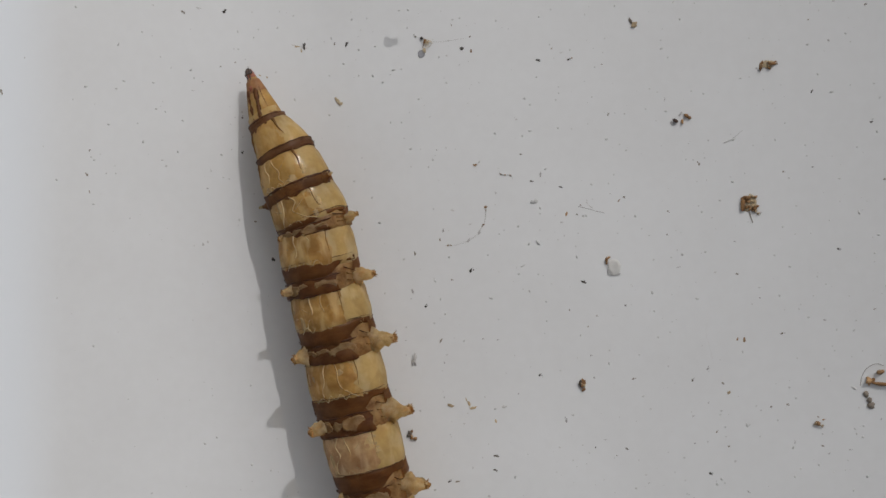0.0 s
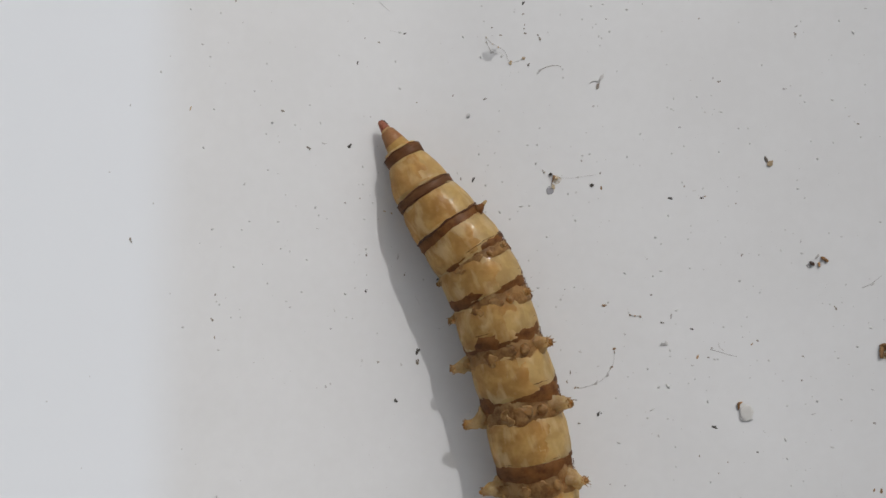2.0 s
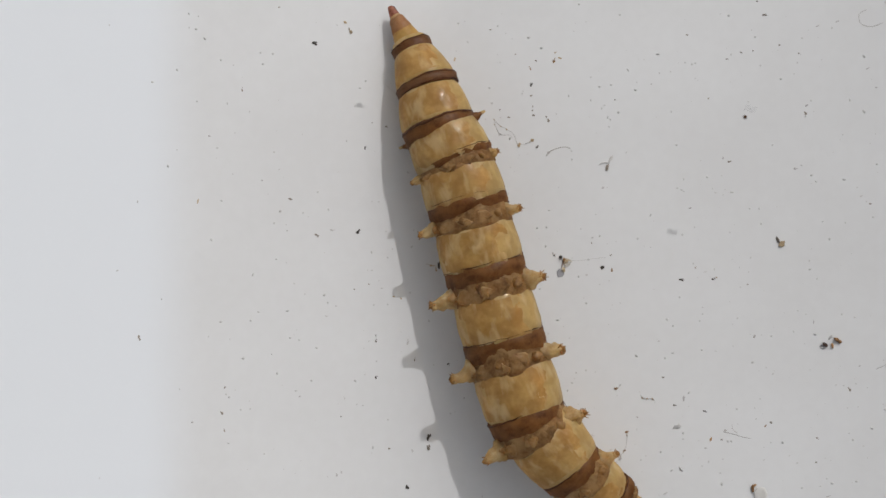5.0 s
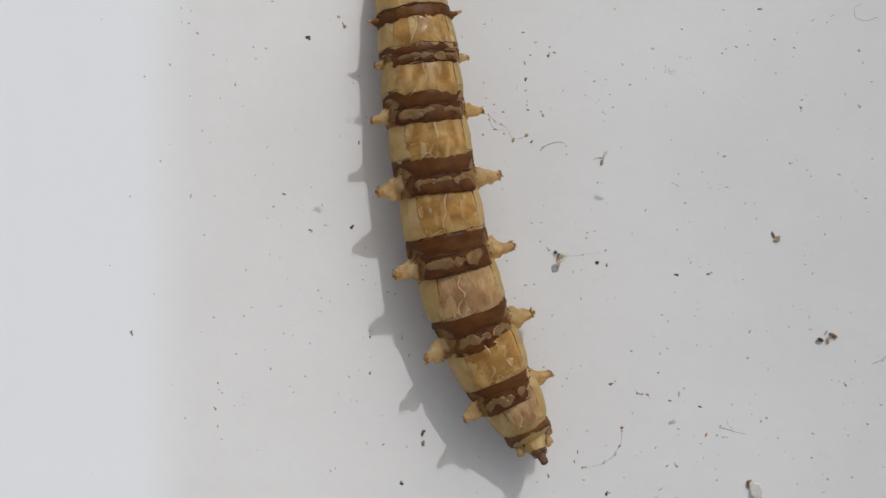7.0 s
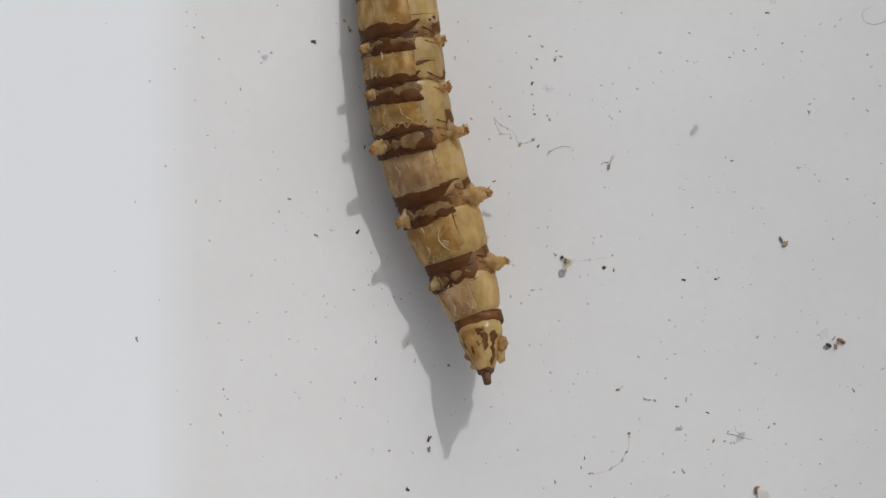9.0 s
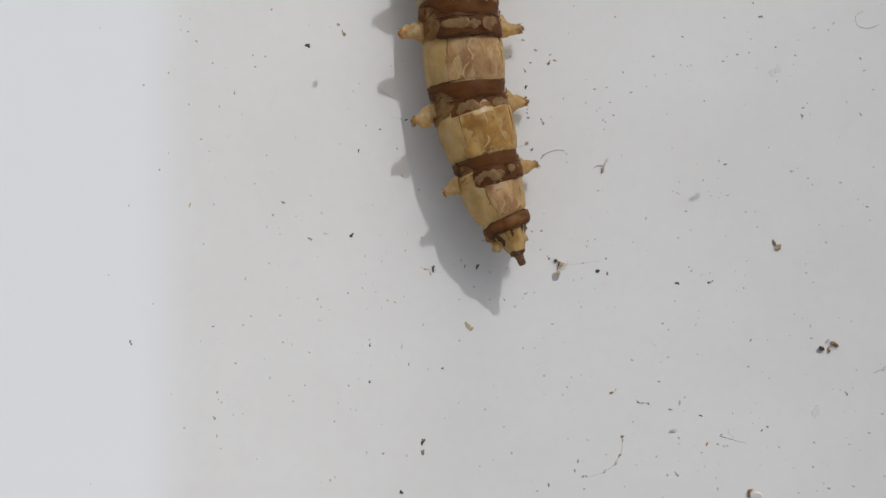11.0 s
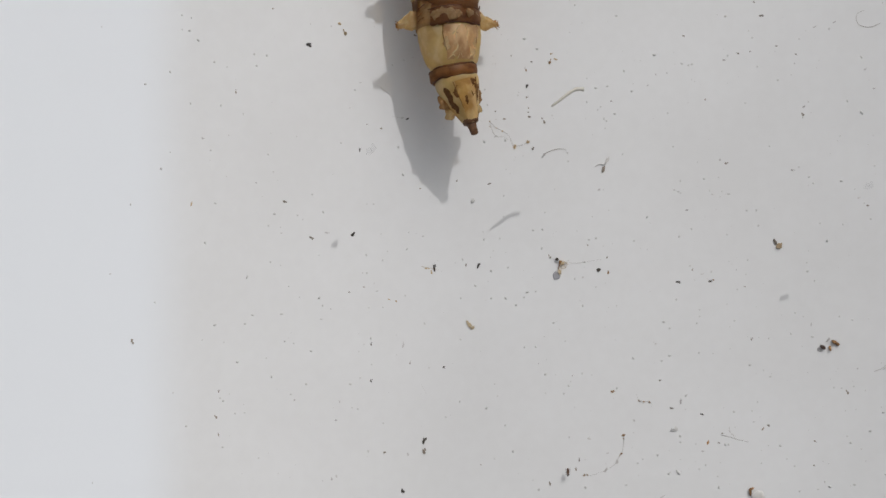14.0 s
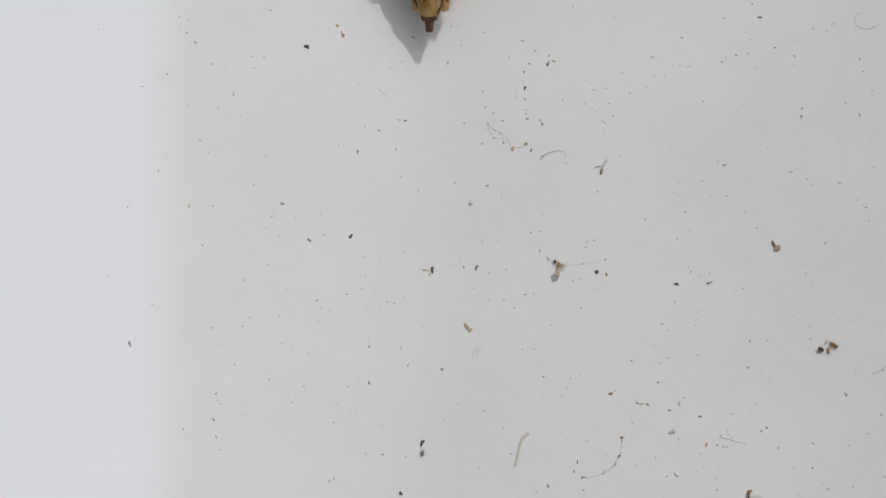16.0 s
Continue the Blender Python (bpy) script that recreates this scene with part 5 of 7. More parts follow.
def granules(rng, n, wide, tall, mats):
    """Small brown lumps in crooked rows that spread to one side, as rotten wood falls apart."""
    out = []
    for k in range(n):
        row, f = k % 4, (k // 4) / (n / 4)
        x, y = wide * (f - 0.35) + rng.uniform(-0.05, 0.05), tall * ((row - 1.5) / 3 * (0.5 + 0.9 * f)) + rng.uniform(-0.06, 0.06)
        out.append(("granule", blob(rng.uniform(0.07, 0.13), rng.uniform(0.06, 0.1), 0.08, 0.8, rng.uniform(0, 90), at=(x, y, 0.09), turn=rng.uniform(0, 3)), rng.choice(mats), ""))
    return out


cluster("wood_crumb", 27.44, -2.59, "crumbling tan and brown piece of rotten wood", "wood crumb", [
    ("sheet", slab(0.42, 0.26, 0.04, 3.0, 14, 0.7, at=(0.05, 0.06, 0.02), turn=0.1), M_CREAM, "cream fibre mat"),
    ("chip", blob(0.1, 0.3, 0.1, 0.8, 5.0, at=(-0.36, -0.06, 0.1), turn=-0.3), M_WOOD, "dark brown chip"),
    ("chip", blob(0.24, 0.1, 0.1, 0.8, 7.0, at=(0.34, 0.06, 0.1), turn=0.2), M_WOOD, ""),
    ("splinter", tube([(0.4, 0.1, 0.1), (0.6, 0.2, 0.1), (0.66, 0.0, 0.06)], 0.05, 0.02, 6, 3, knots=0.6), M_WOOD, ""),
] + granules(TUFT, 8, 0.8, 0.4, (M_WOOD, TONES["T"])), size=0.95)
cluster("wood_crumb", 26.45, -10.97, "frayed brown tuft of rotten wood with cream fibres", "wood crumb", [
    ("sheet", slab(0.5, 0.56, 0.04, 11.0, 16, 0.6, at=(0.06, 0.04, 0.02), turn=0.4), M_CREAM, "cream fibre mat"),
    ("rind", slab(0.16, 0.46, 0.14, 13.0, 12, 0.5, at=(-0.4, -0.04, 0.04)), M_WOOD, "dark brown rind"),
    ("rind", blob(0.26, 0.12, 0.12, 0.8, 15.0, at=(-0.16, 0.4, 0.12)), M_WOOD, ""),
    ("rind", blob(0.12, 0.16, 0.12, 0.8, 17.0, at=(0.34, -0.3, 0.12)), M_WOOD, ""),
    ("hair", tube([(0.0, -0.45, 0.06), (0.1, -0.8, 0.05), (0.22, -1.2, 0.05)], 0.03, 0.02, 5, 4, knots=0.8), M_FIBRE, "pale root hair"),
    ("hair", tube([(0.4, -0.5, 0.05), (0.62, -0.72, 0.05), (0.76, -0.5, 0.05)], 0.025, 0.02, 5, 4, knots=0.8), M_FIBRE, ""),
] + granules(TUFT, 22, 0.95, 0.85, (M_WOOD, M_WOOD, TONES["T"], TONES["B"])), size=0.95)
cluster("wood_crumb", 16.49, -22.05, "brown oval crumb of rotten wood", "wood crumb", [
    ("chip", slab(0.17, 0.27, 0.1, 17.0, 12, 0.6, at=(0, 0.1, 0.02)), M_WOOD, ""),
    ("rind", blob(0.08, 0.22, 0.1, 0.8, 18.0, at=(-0.12, 0.12, 0.1)), TONES["K"], "dark rind"),
    ("splinter", tube([(-0.02, -0.1, 0.06), (-0.06, -0.36, 0.04)], 0.05, 0.02, 6, 3), TONES["G"], ""),
] + granules(TUFT, 6, 0.3, 0.4, (M_WOOD, TONES["T"])), size=1.0)
cluster("twig", 33.1, -21.5, "thin brown twig with dark knots and low grey lumps", "twig", [
    ("stem", tube([(0.1, 0.0, 0.14), (0.5, -0.12, 0.14), (1.6, -0.1, 0.14), (3.0, 0.15, 0.14)], 0.12, 0.1, 8, 5, knots=0.5), M_WOOD, "brown stem"),
    ("knot", blob(0.16, 0.22, 0.14, 0.8, 19.0, at=(-0.02, 0.05, 0.14)), TONES["B"], "dark knot"),
    ("knot", blob(0.12, 0.1, 0.1, 0.8, 20.0, at=(0.2, 0.1, 0.12)), M_WOOD, ""),
    ("knot", blob(0.2, 0.13, 0.12, 0.8, 23.0, at=(0.62, 0.58, 0.12), turn=0.4), TONES["B"], ""),
    ("crumb", blob(0.14, 0.2, 0.08, 0.7, 25.0, at=(-0.18, -0.75, 0.05), turn=0.2), TONES["D"], "low grey lump"),
    ("crumb", blob(0.16, 0.17, 0.08, 0.7, 27.0, at=(0.0, -1.1, 0.05)), TONES["D"], "low grey lump"),
    ("crumb", blob(0.2, 0.2, 0.08, 0.7, 29.0, at=(0.1, -1.42, 0.05)), TONES["D"], "low grey lump"),
    ("hair", tube([(-0.5, -0.3, 0.03), (-0.42, 0.25, 0.03), (-0.15, 0.75, 0.03), (0.35, 1.05, 0.03), (0.8, 0.95, 0.03)], 0.02, 0.012, 5, 5, knots=0.8), M_FIBRE, ""),
    ("shred", slab(0.16, 0.07, 0.04, 29.0, 10, 0.6, at=(-0.85, -0.42, 0.02), turn=-0.5), TONES["G"], ""),
], size=1.0)
cluster("wood_crumb", 30.38, -24.1, "small dark and tan crumb of wood", "wood crumb", [
    ("chip", blob(0.16, 0.12, 0.1, 0.7, 31.0, at=(-0.05, 0, 0.09), turn=-0.6), TONES["B"], ""),
] + granules(TUFT, 5, 0.35, 0.3, (M_WOOD, TONES["T"], TONES["K"])), size=1.0)
cluster("leaf_crumb", 5.97, -25.12, "brown crumbling lump of rotten leaf", "leaf crumb", granules(TUFT, 9, 0.34, 0.36, (TONES["B"], M_WOOD, TONES["D"])), size=1.0)
cluster("insect_scale", 18.39, -14.7, "clear white flake with a brown hinged corner", "flake", [
    ("sheet", slab(0.42, 0.52, 0.05, 41.0, 7, 0.2, 0.05, at=(0.06, -0.08, 0.05), turn=0.1), M_SCALE, "milky sheet"),
    ("edge", tube([(-0.36, 0.3, 0.1), (-0.3, -0.1, 0.1), (-0.3, -0.52, 0.08), (0.1, -0.58, 0.08), (0.44, -0.5, 0.08)], 0.02, 0.035, 6, 4, knots=0.6), TONES["G"], "grey rim"),
    ("hinge", blob(0.08, 0.2, 0.08, 0.6, 43.0, at=(-0.42, 0.28, 0.12)), M_WOOD, "brown hinge"),
    ("hinge", blob(0.12, 0.07, 0.07, 0.6, 44.0, at=(-0.3, 0.48, 0.12), turn=0.6), TONES["B"], ""),
], size=1.0)
cluster("film_shred", 6.22, -20.52, "ragged grey shred of film", "film shred", [
    ("strip", slab(0.14, 0.46, 0.08, 47.0, 18, 0.9, at=(0, 0, 0.02)), TONES["G"], ""),
    ("strip", slab(0.08, 0.4, 0.06, 48.0, 12, 0.5, at=(-0.2, -0.1, 0.02)), M_FILM, "white strip"),
])
cluster("film_shred", 13.52, -10.81, "grey two-lobed shred of film", "film shred", [
    ("strip", slab(0.17, 0.16, 0.05, 51.0, 12, 0.9, at=(-0.12, 0, 0.02)), M_FILM, ""),
    ("strip", slab(0.12, 0.18, 0.05, 53.0, 12, 0.9, at=(0.17, 0.08, 0.02)), TONES["P"], ""),
])
cluster("film_shred", 9.45, 4.8, "brownish grey shred of leaf skin", "film shred", [
    ("strip", slab(0.3, 0.1, 0.06, 57.0, 12, 0.7, at=(0.12, 0.35, 0.02), turn=1.1), TONES["G"], ""),
    ("strip", slab(0.24, 0.12, 0.06, 59.0, 12, 0.7, at=(-0.12, -0.25, 0.02), turn=1.3), TONES["D"], ""),
    ("strip", tube([(-0.1, 0.1, 0.05), (-0.5, 0.1, 0.05), (-0.75, -0.1, 0.05)], 0.04, 0.02, 6, 3), TONES["G"], ""),
])
cluster("film_shred", 1.45, -4.65, "tan bent shred of leaf skin", "film shred", [
    ("strip", slab(0.3, 0.13, 0.06, 61.0, 12, 0.6, at=(-0.05, 0.1, 0.02), turn=-1.0), M_CREAM, ""),
    ("strip", slab(0.2, 0.12, 0.06, 63.0, 12, 0.6, at=(0.22, -0.14, 0.02), turn=0.5), M_CREAM, ""),
])
cluster("film_shred", 18.5, -14.5, "pale shred of skin", "film shred", [("strip", slab(0.2, 0.1, 0.05, 65.0, 10, 0.5), M_FILM, "")])
def beaded(x, y, points, label, n, mats, seed, r=0.012, big=0.07):
    """A fibre with dirt caught along it."""
    rng = random.Random(seed)
    path = spline([(px, py, 0.02) for px, py in points], 8)
    bits = [("hair", tube([(px, py, 0.02) for px, py in points], r, r * 0.7, 5, 5, knots=0.9), M_FIBRE, "")]
    for k in range(n):
        q = path[rng.randrange(len(path))]
        bits.append(("bead", blob(big * rng.uniform(0.5, 1.5), big * rng.uniform(0.4, 1.0), big * 0.6, 0.8, rng.uniform(0, 90), at=(q.x + rng.uniform(-0.05, 0.05), q.y + rng.uniform(-0.05, 0.05), 0.02), turn=rng.uniform(0, 3)), rng.choice(mats), ""))
    return cluster("fibre", x, y, label, "fibre", bits, size=1.0)


beaded(9.27, -13.23, [(1.30, 2.13), (1.23, 1.26), (1.06, 0.93), (0.73, 0.40), (0.26, 0.06), (-0.27, -0.14), (-0.74, -0.27), (-1.20, -0.24)], "beaded brown root hair curving over the tray", 8, (TONES["T"], TONES["G"], TONES["B"]), 3, 0.008, 0.05)
beaded(3.2, 6.7, [(-0.60, 0.67), (-0.40, 0.13), (-0.17, -0.17), (0.33, -0.20), (0.50, -0.37)], "pale tan fibre on the tray floor", 3, (TONES["T"], TONES["G"]), 4, 0.008, 0.04)
beaded(3.37, 6.97, [(-0.77, 0.46), (-0.40, 0.10), (0.06, -0.14), (0.43, -0.44), (0.66, -0.97), (1.16, -0.97), (1.53, -0.80)], "tan fibre strung between crumbs", 4, (TONES["T"], TONES["G"]), 5, 0.008, 0.045)
beaded(11.87, -9.13, [(-0.54, 0.23), (-0.34, -0.00), (0.06, -0.00), (0.30, -0.10), (0.33, -0.27)], "bent brown fibre with dark crumbs", 5, (TONES["D"], TONES["B"]), 6, 0.009, 0.05)
thread(6.4, 5.6, [(-0.55, -0.12), (-0.1, 0.1), (0.4, 0.2), (0.75, 0.12)], 0.0169, 0.0105, M_FIBRE, "curved tan fibre on the tray floor")
thread(16.86, -11.13, [(-0.6, 0.05), (0.0, -0.1), (0.5, -0.25), (1.0, -0.35)], 0.0148, 0.0088, TONES["D"], "grey forked fibre on the tray floor")
thread(16.86, -11.13, [(0.25, -0.05), (-0.05, 0.2), (-0.1, 0.5)], 0.0104, 0.0073, TONES["D"], "short branch of a forked fibre")
thread(24.04, -19.19, [(0.0, 1.2), (-0.1, 0.4), (0.1, -0.4), (0.3, -1.2)], 0.0084, 0.0126, TONES["P"], "faint grey hair on the tray floor")
thread(25.47, -6.9, [(-0.5, -0.35), (0.0, -0.1), (0.6, 0.4)], 0.0190, 0.0126, TONES["G"], "grey fibre on the tray floor")
thread(-3.45, 9.1, [(-0.35, 0.3), (0.0, 0.0), (0.35, -0.25)], 0.0148, 0.0105, TONES["P"], "pale hair on the tray floor")
thread(-2.6, 7.6, [(-0.5, 0.08), (-0.1, 0.0), (0.2, 0.0)], 0.0084, 0.0084, TONES["G"], "grey hair beside a grain")
thread(-1.3, -8.4, [(-0.1, 0.3), (0.05, 0.0), (0.2, -0.25)], 0.0084, 0.0084, TONES["P"], "faint hair on the tray floor")
thread(24.5, 13.3, [(-0.1, 0.5), (-0.5, 0.25), (-0.4, -0.3), (0.2, -0.5), (0.8, -0.3)], 0.011, 0.012, M_FIBRE, "pale curled fibre on the tray floor")
thread(-0.9, -1.25, [(-0.5, 0.1), (0.0, 0.0), (0.5, -0.1)], 0.0084, 0.0063, TONES["T"], "short tan hair on the tray floor")
thread(1.4, -27.2, [(-0.5, 1.2), (0.0, 0.3), (0.5, -0.6), (0.9, -1.4)], 0.0105, 0.0084, TONES["G"], "grey hair on the tray floor")


# ---- what moves ----
def build_worm():
    bm = tube([(-1.0, -0.2, 0), (-0.5, -0.06, 0.02), (0.05, 0.12, 0.03), (0.55, 0.2, 0.02), (0.95, 0.06, 0)], 0.07, 0.11, 10, 6, knots=0.3)
    ob = part("worm", bm, M_WORM)
    return tagged(ob, "tiny pale translucent worm drifting at the water's surface", "worm")


def build_float(seed, long, wide, lobes=2):
    """A clear rag of film that drifts with the water and is seen mostly by its shadow."""
    bm = None
    for k in range(lobes):
        bm = slab(long / lobes * 0.75, wide * (0.5 - 0.08 * k), 0.03, seed + k, 12, 0.6, 0.02, bm, at=((k - (lobes - 1) / 2) * long * 0.45, 0.06 * (-1) ** k, 0), turn=0.4 * k)
    ob = part("drifting_film", bm, M_LENS)
    return tagged(ob, "clear scrap of film drifting at the water's surface", "film scrap", group="drifting scraps")


def build_mite(long, plump):
    """A water mite: a rounded body, a small mouth end and eight bent legs."""
    mite = tagged(new("water_mite"), "tiny dark brown water mite swimming over the tray", "mite", group="water mites")
    part("body", blob(long * 0.4, long * 0.28 * plump, long * 0.22 * plump, 0.2, 3.0), M_SIPHON, mite)
    part("mouth", blob(long * 0.12, long * 0.1, long * 0.08, 0.2, 4.0, at=(long * 0.4, 0, 0)), M_JAW, mite)
    for side in (-1, 1):
        for k in range(4):
            x = long * (0.25 - 0.16 * k)
            part("leg", tube([(x, side * long * 0.2 * plump, 0), (x + long * 0.08, side * long * 0.42 * plump, 0.03), (x - long * 0.05 * (k - 1), side * long * 0.55 * plump, -0.05)], long * 0.03, long * 0.012, 5, 3), M_JAW, mite)
    return mite


WORM = build_worm()
FILMS = [build_float(k * 13.0 + 1, long, wide, lobes) for k, (long, wide, lobes) in enumerate(((0.74, 0.66, 2), (0.56, 0.34, 2), (0.56, 0.34, 2), (0.68, 0.34, 2), (0.42, 0.42, 1), (0.42, 0.3, 2), (0.36, 0.3, 1)))]
MITES = [build_mite(long, plump) for long, plump in ((0.85, 1.0), (0.55, 0.45), (0.26, 1.0))]


# How far apart the rings before and after each ring lie when the body is stretched.
STRETCHED = (0, 4.9, 4.7, 4.9, 5.6, 6.8, 7.8, 8.3, 8.4, 7.5, 5.7)
SPINE = []


def crawl(t, roll, *points):
    """The body's axis at t seconds: the tip, ten rings and the tail's end, in millimetres; the roll about it in degrees."""
    SPINE.append((t, roll, [Vector(p) * MM for p in points]))


def along(way, at, roll):
    """A pose at a point whose y axis runs along way, with its back up, rolled about the axis."""
    y = way.normalized()
    x = y.cross(Vector((0, 0, 1))).normalized()
    z = x.cross(y)
    m = Matrix((x, y, z)).transposed().to_4x4()
    m.translation = at
    return m @ pose(0, 0, 0, 0, roll, 0)


def motions():
    crawl(0, 25, (-3.76, -2.92, 1.88), (-2.57, -6.12, 2.34), (-1.53, -7.89, 2.58), (-0.71, -9.98, 2.69), (0.17, -11.93, 2.69), (0.69, -14.81, 2.81), (1.59, -18.43, 2.8), (2.5, -22.58, 2.8), (3.61, -26.8, 2.8), (4.45, -30.73, 2.07), (5.07, -33.91, 1.57), (5.48, -36.3, 1))
    crawl(0.2, 18, (-4.23, -2.57, 1.51), (-2.58, -5.2, 2.34), (-1.3, -7, 2.55), (-0.18, -9.14, 2.65), (0.9, -11.21, 2.67), (1.93, -14.32, 2.8), (2.85, -17.82, 2.8), (3.57, -22.1, 2.8), (4.55, -26.34, 2.8), (5.33, -30.28, 2.07), (5.91, -33.47, 1.57), (6.31, -35.87, 1))
    crawl(0.5, 10, (-5.61, -2.35, 1.91), (-3.63, -4.72, 1.96), (-1.77, -6.71, 2.21), (-0.06, -9.14, 2.34), (1.2, -11.38, 2.43), (2.24, -14.38, 2.47), (3.05, -18.28, 2.47), (3.82, -22.15, 2.47), (4.45, -25.39, 2.43), (5.15, -29.27, 2.07), (5.68, -32.46, 1.57), (6.05, -34.86, 1))
    crawl(0.7, 5, (-6.03, -1.63, 2.06), (-3.83, -4.2, 2.01), (-2.01, -6.44, 2.25), (-0.07, -8.99, 2.34), (1.29, -11.24, 2.43), (2.49, -14.21, 2.47), (3.27, -18.03, 2.47), (3.75, -21.58, 2.47), (4.45, -24.34, 2.43), (5.31, -28.16, 2.07), (5.96, -31.31, 1.57), (6.41, -33.68, 1))
    crawl(1, 0, (-6.29, -1.63, 2.15), (-3.13, -3.8, 1.85), (-1.18, -6.12, 2.14), (1.01, -8.4, 2.3), (2.46, -10.2, 2.43), (4, -13.14, 2.47), (4.81, -16.26, 2.47), (5.18, -19, 2.47), (5.36, -21.54, 2.43), (5.35, -24.16, 2.07), (5.43, -27.33, 1.57), (5.56, -29.7, 1))
    crawl(1.2, -3, (-5.07, -0.61, 1.74), (-2.2, -3.23, 1.74), (-0.38, -5.71, 2.06), (1.55, -8.17, 2.3), (2.9, -10.13, 2.43), (4.26, -12.75, 2.47), (4.97, -15.61, 2.47), (5.01, -18.02, 2.47), (5.05, -20.56, 2.43), (5.23, -24.44, 2.07), (5.44, -27.62, 1.57), (5.64, -30, 1))
    crawl(1.5, -8, (-3.93, 1.39, 1.43), (-1.87, -1.34, 1.63), (-0.35, -4.1, 2.06), (1.12, -6.57, 2.3), (2.47, -8.6, 2.43), (3.27, -11.06, 2.47), (3.77, -13.36, 2.47), (3.98, -15.83, 2.47), (4.23, -19.01, 2.43), (4.59, -22.87, 2.07), (4.92, -26.05, 1.57), (5.2, -28.42, 1))
    crawl(1.7, -80, (-3.69, 1.71, 1.37), (-1.51, -0.54, 1.58), (-0.21, -3, 2.05), (1.41, -5.39, 2.3), (2.65, -6.92, 2.43), (3.66, -8.98, 2.47), (4.36, -11.27, 2.47), (4.96, -14.05, 2.47), (5.94, -17.93, 2.43), (6.81, -21.7, 2.07), (7.49, -24.81, 1.57), (7.97, -27.14, 1))
    crawl(2, -150, (-3.59, 2.18, 1.35), (-2.23, 0.28, 1.68), (-0.94, -1.97, 2.11), (0.46, -3.93, 2.31), (1.72, -5.55, 2.43), (2.73, -7.5, 2.47), (3.58, -10.1, 2.47), (4.66, -13.35, 2.47), (5.63, -17.43, 2.43), (6.46, -21.19, 2.07), (7.1, -24.28, 1.57), (7.55, -26.61, 1))
    crawl(2.1, -80, (-3.69, 2.69, 1.39), (-2.7, 0.67, 1.78), (-1.61, -1.53, 2.22), (-0.3, -3.52, 2.37), (0.91, -5.08, 2.44), (1.89, -7.04, 2.47), (3.06, -9.86, 2.47), (4.27, -13.24, 2.47), (5.04, -17.52, 2.43), (5.7, -21.31, 2.07), (6.22, -24.42, 1.57), (6.61, -26.75, 1))
    crawl(2.2, -5, (-3.96, 3.23, 1.44), (-3.29, 1.06, 1.88), (-2.4, -1.09, 2.31), (-1.17, -3.14, 2.43), (-0.01, -4.66, 2.47), (0.98, -6.7, 2.47), (2.48, -9.75, 2.47), (3.75, -13.25, 2.47), (4.35, -17.65, 2.43), (4.87, -21.46, 2.07), (5.31, -24.59, 1.57), (5.64, -26.93, 1))
    crawl(2.5, 8, (-5.56, 3.97, 1.5), (-5.28, 1.81, 2.01), (-4.37, -0.05, 2.21), (-3.28, -1.94, 2.35), (-2.12, -3.8, 2.7), (-0.66, -6.46, 2.55), (1.05, -9.92, 2.47), (2.14, -13.81, 2.47), (3.06, -17.53, 2.43), (3.9, -21.27, 2.07), (4.53, -24.37, 1.57), (4.97, -26.71, 1))
    crawl(3, 0, (-6.97, 7.07, 2.34), (-5.34, 4.09, 3.16), (-3.98, 1.65, 3.11), (-2.59, -1, 2.64), (-1.6, -3.2, 2.62), (0.04, -6.2, 2.5), (1.62, -9.78, 2.47), (2.52, -13.62, 2.47), (3.32, -17.38, 2.43), (4.06, -21.17, 2.07), (4.64, -24.31, 1.57), (5.05, -26.68, 1))
    crawl(3.2, 0, (-6.39, 7.68, 2.18), (-5.09, 4.43, 3.08), (-3.98, 1.73, 3.11), (-2.75, -1.17, 2.68), (-1.61, -3.53, 2.62), (-0.36, -6.46, 2.53), (1.02, -10.13, 2.47), (1.78, -13.5, 2.47), (2.55, -17.26, 2.43), (3.27, -21.04, 2.07), (3.83, -24.18, 1.57), (4.22, -26.54, 1))
    crawl(3.5, -10, (-4.61, 8.59, 1.74), (-3.43, 5.46, 2.51), (-2.45, 2.45, 2.72), (-1.31, -0.29, 2.75), (-0.49, -3.04, 2.5), (0.75, -5.95, 2.47), (1.57, -9.02, 2.47), (2.07, -11.54, 2.47), (2.31, -13.81, 2.43), (2.72, -17.61, 2.07), (3.08, -20.73, 1.57), (3.37, -23.07, 1))
    crawl(3.7, -75, (-4.59, 8.78, 1.74), (-3.03, 5.84, 1.83), (-1.94, 2.94, 2.24), (-0.89, 0.02, 2.4), (-0.01, -2.31, 2.47), (1.24, -5.15, 2.47), (2.06, -7.74, 2.47), (2.55, -10.01, 2.47), (2.56, -12.61, 2.43), (2.68, -16.42, 2.07), (2.85, -19.55, 1.57), (3.02, -21.9, 1))
    crawl(4, -150, (-4, 8.9, 1.45), (-1.53, 6.92, 1.58), (-0.11, 4.4, 2.04), (1.1, 2.05, 2.3), (2.08, -0.16, 2.43), (2.9, -2.65, 2.47), (3.72, -4.86, 2.47), (4.31, -7.03, 2.47), (4.71, -10.11, 2.43), (5.18, -14.18, 2.07), (5.56, -17.29, 1.57), (5.87, -19.6, 1))
    crawl(4.5, -165, (-4.23, 11.11, 1.51), (-2.45, 9.12, 1.72), (-1.13, 7.06, 2.13), (0.01, 4.87, 2.33), (0.89, 3.21, 2.44), (1.73, 0.94, 2.47), (2.38, -1.7, 2.73), (3.09, -5.4, 2.83), (4.06, -9.66, 2.93), (5.2, -13.66, 2.87), (6.04, -16.84, 1.57), (6.57, -19.11, 1))
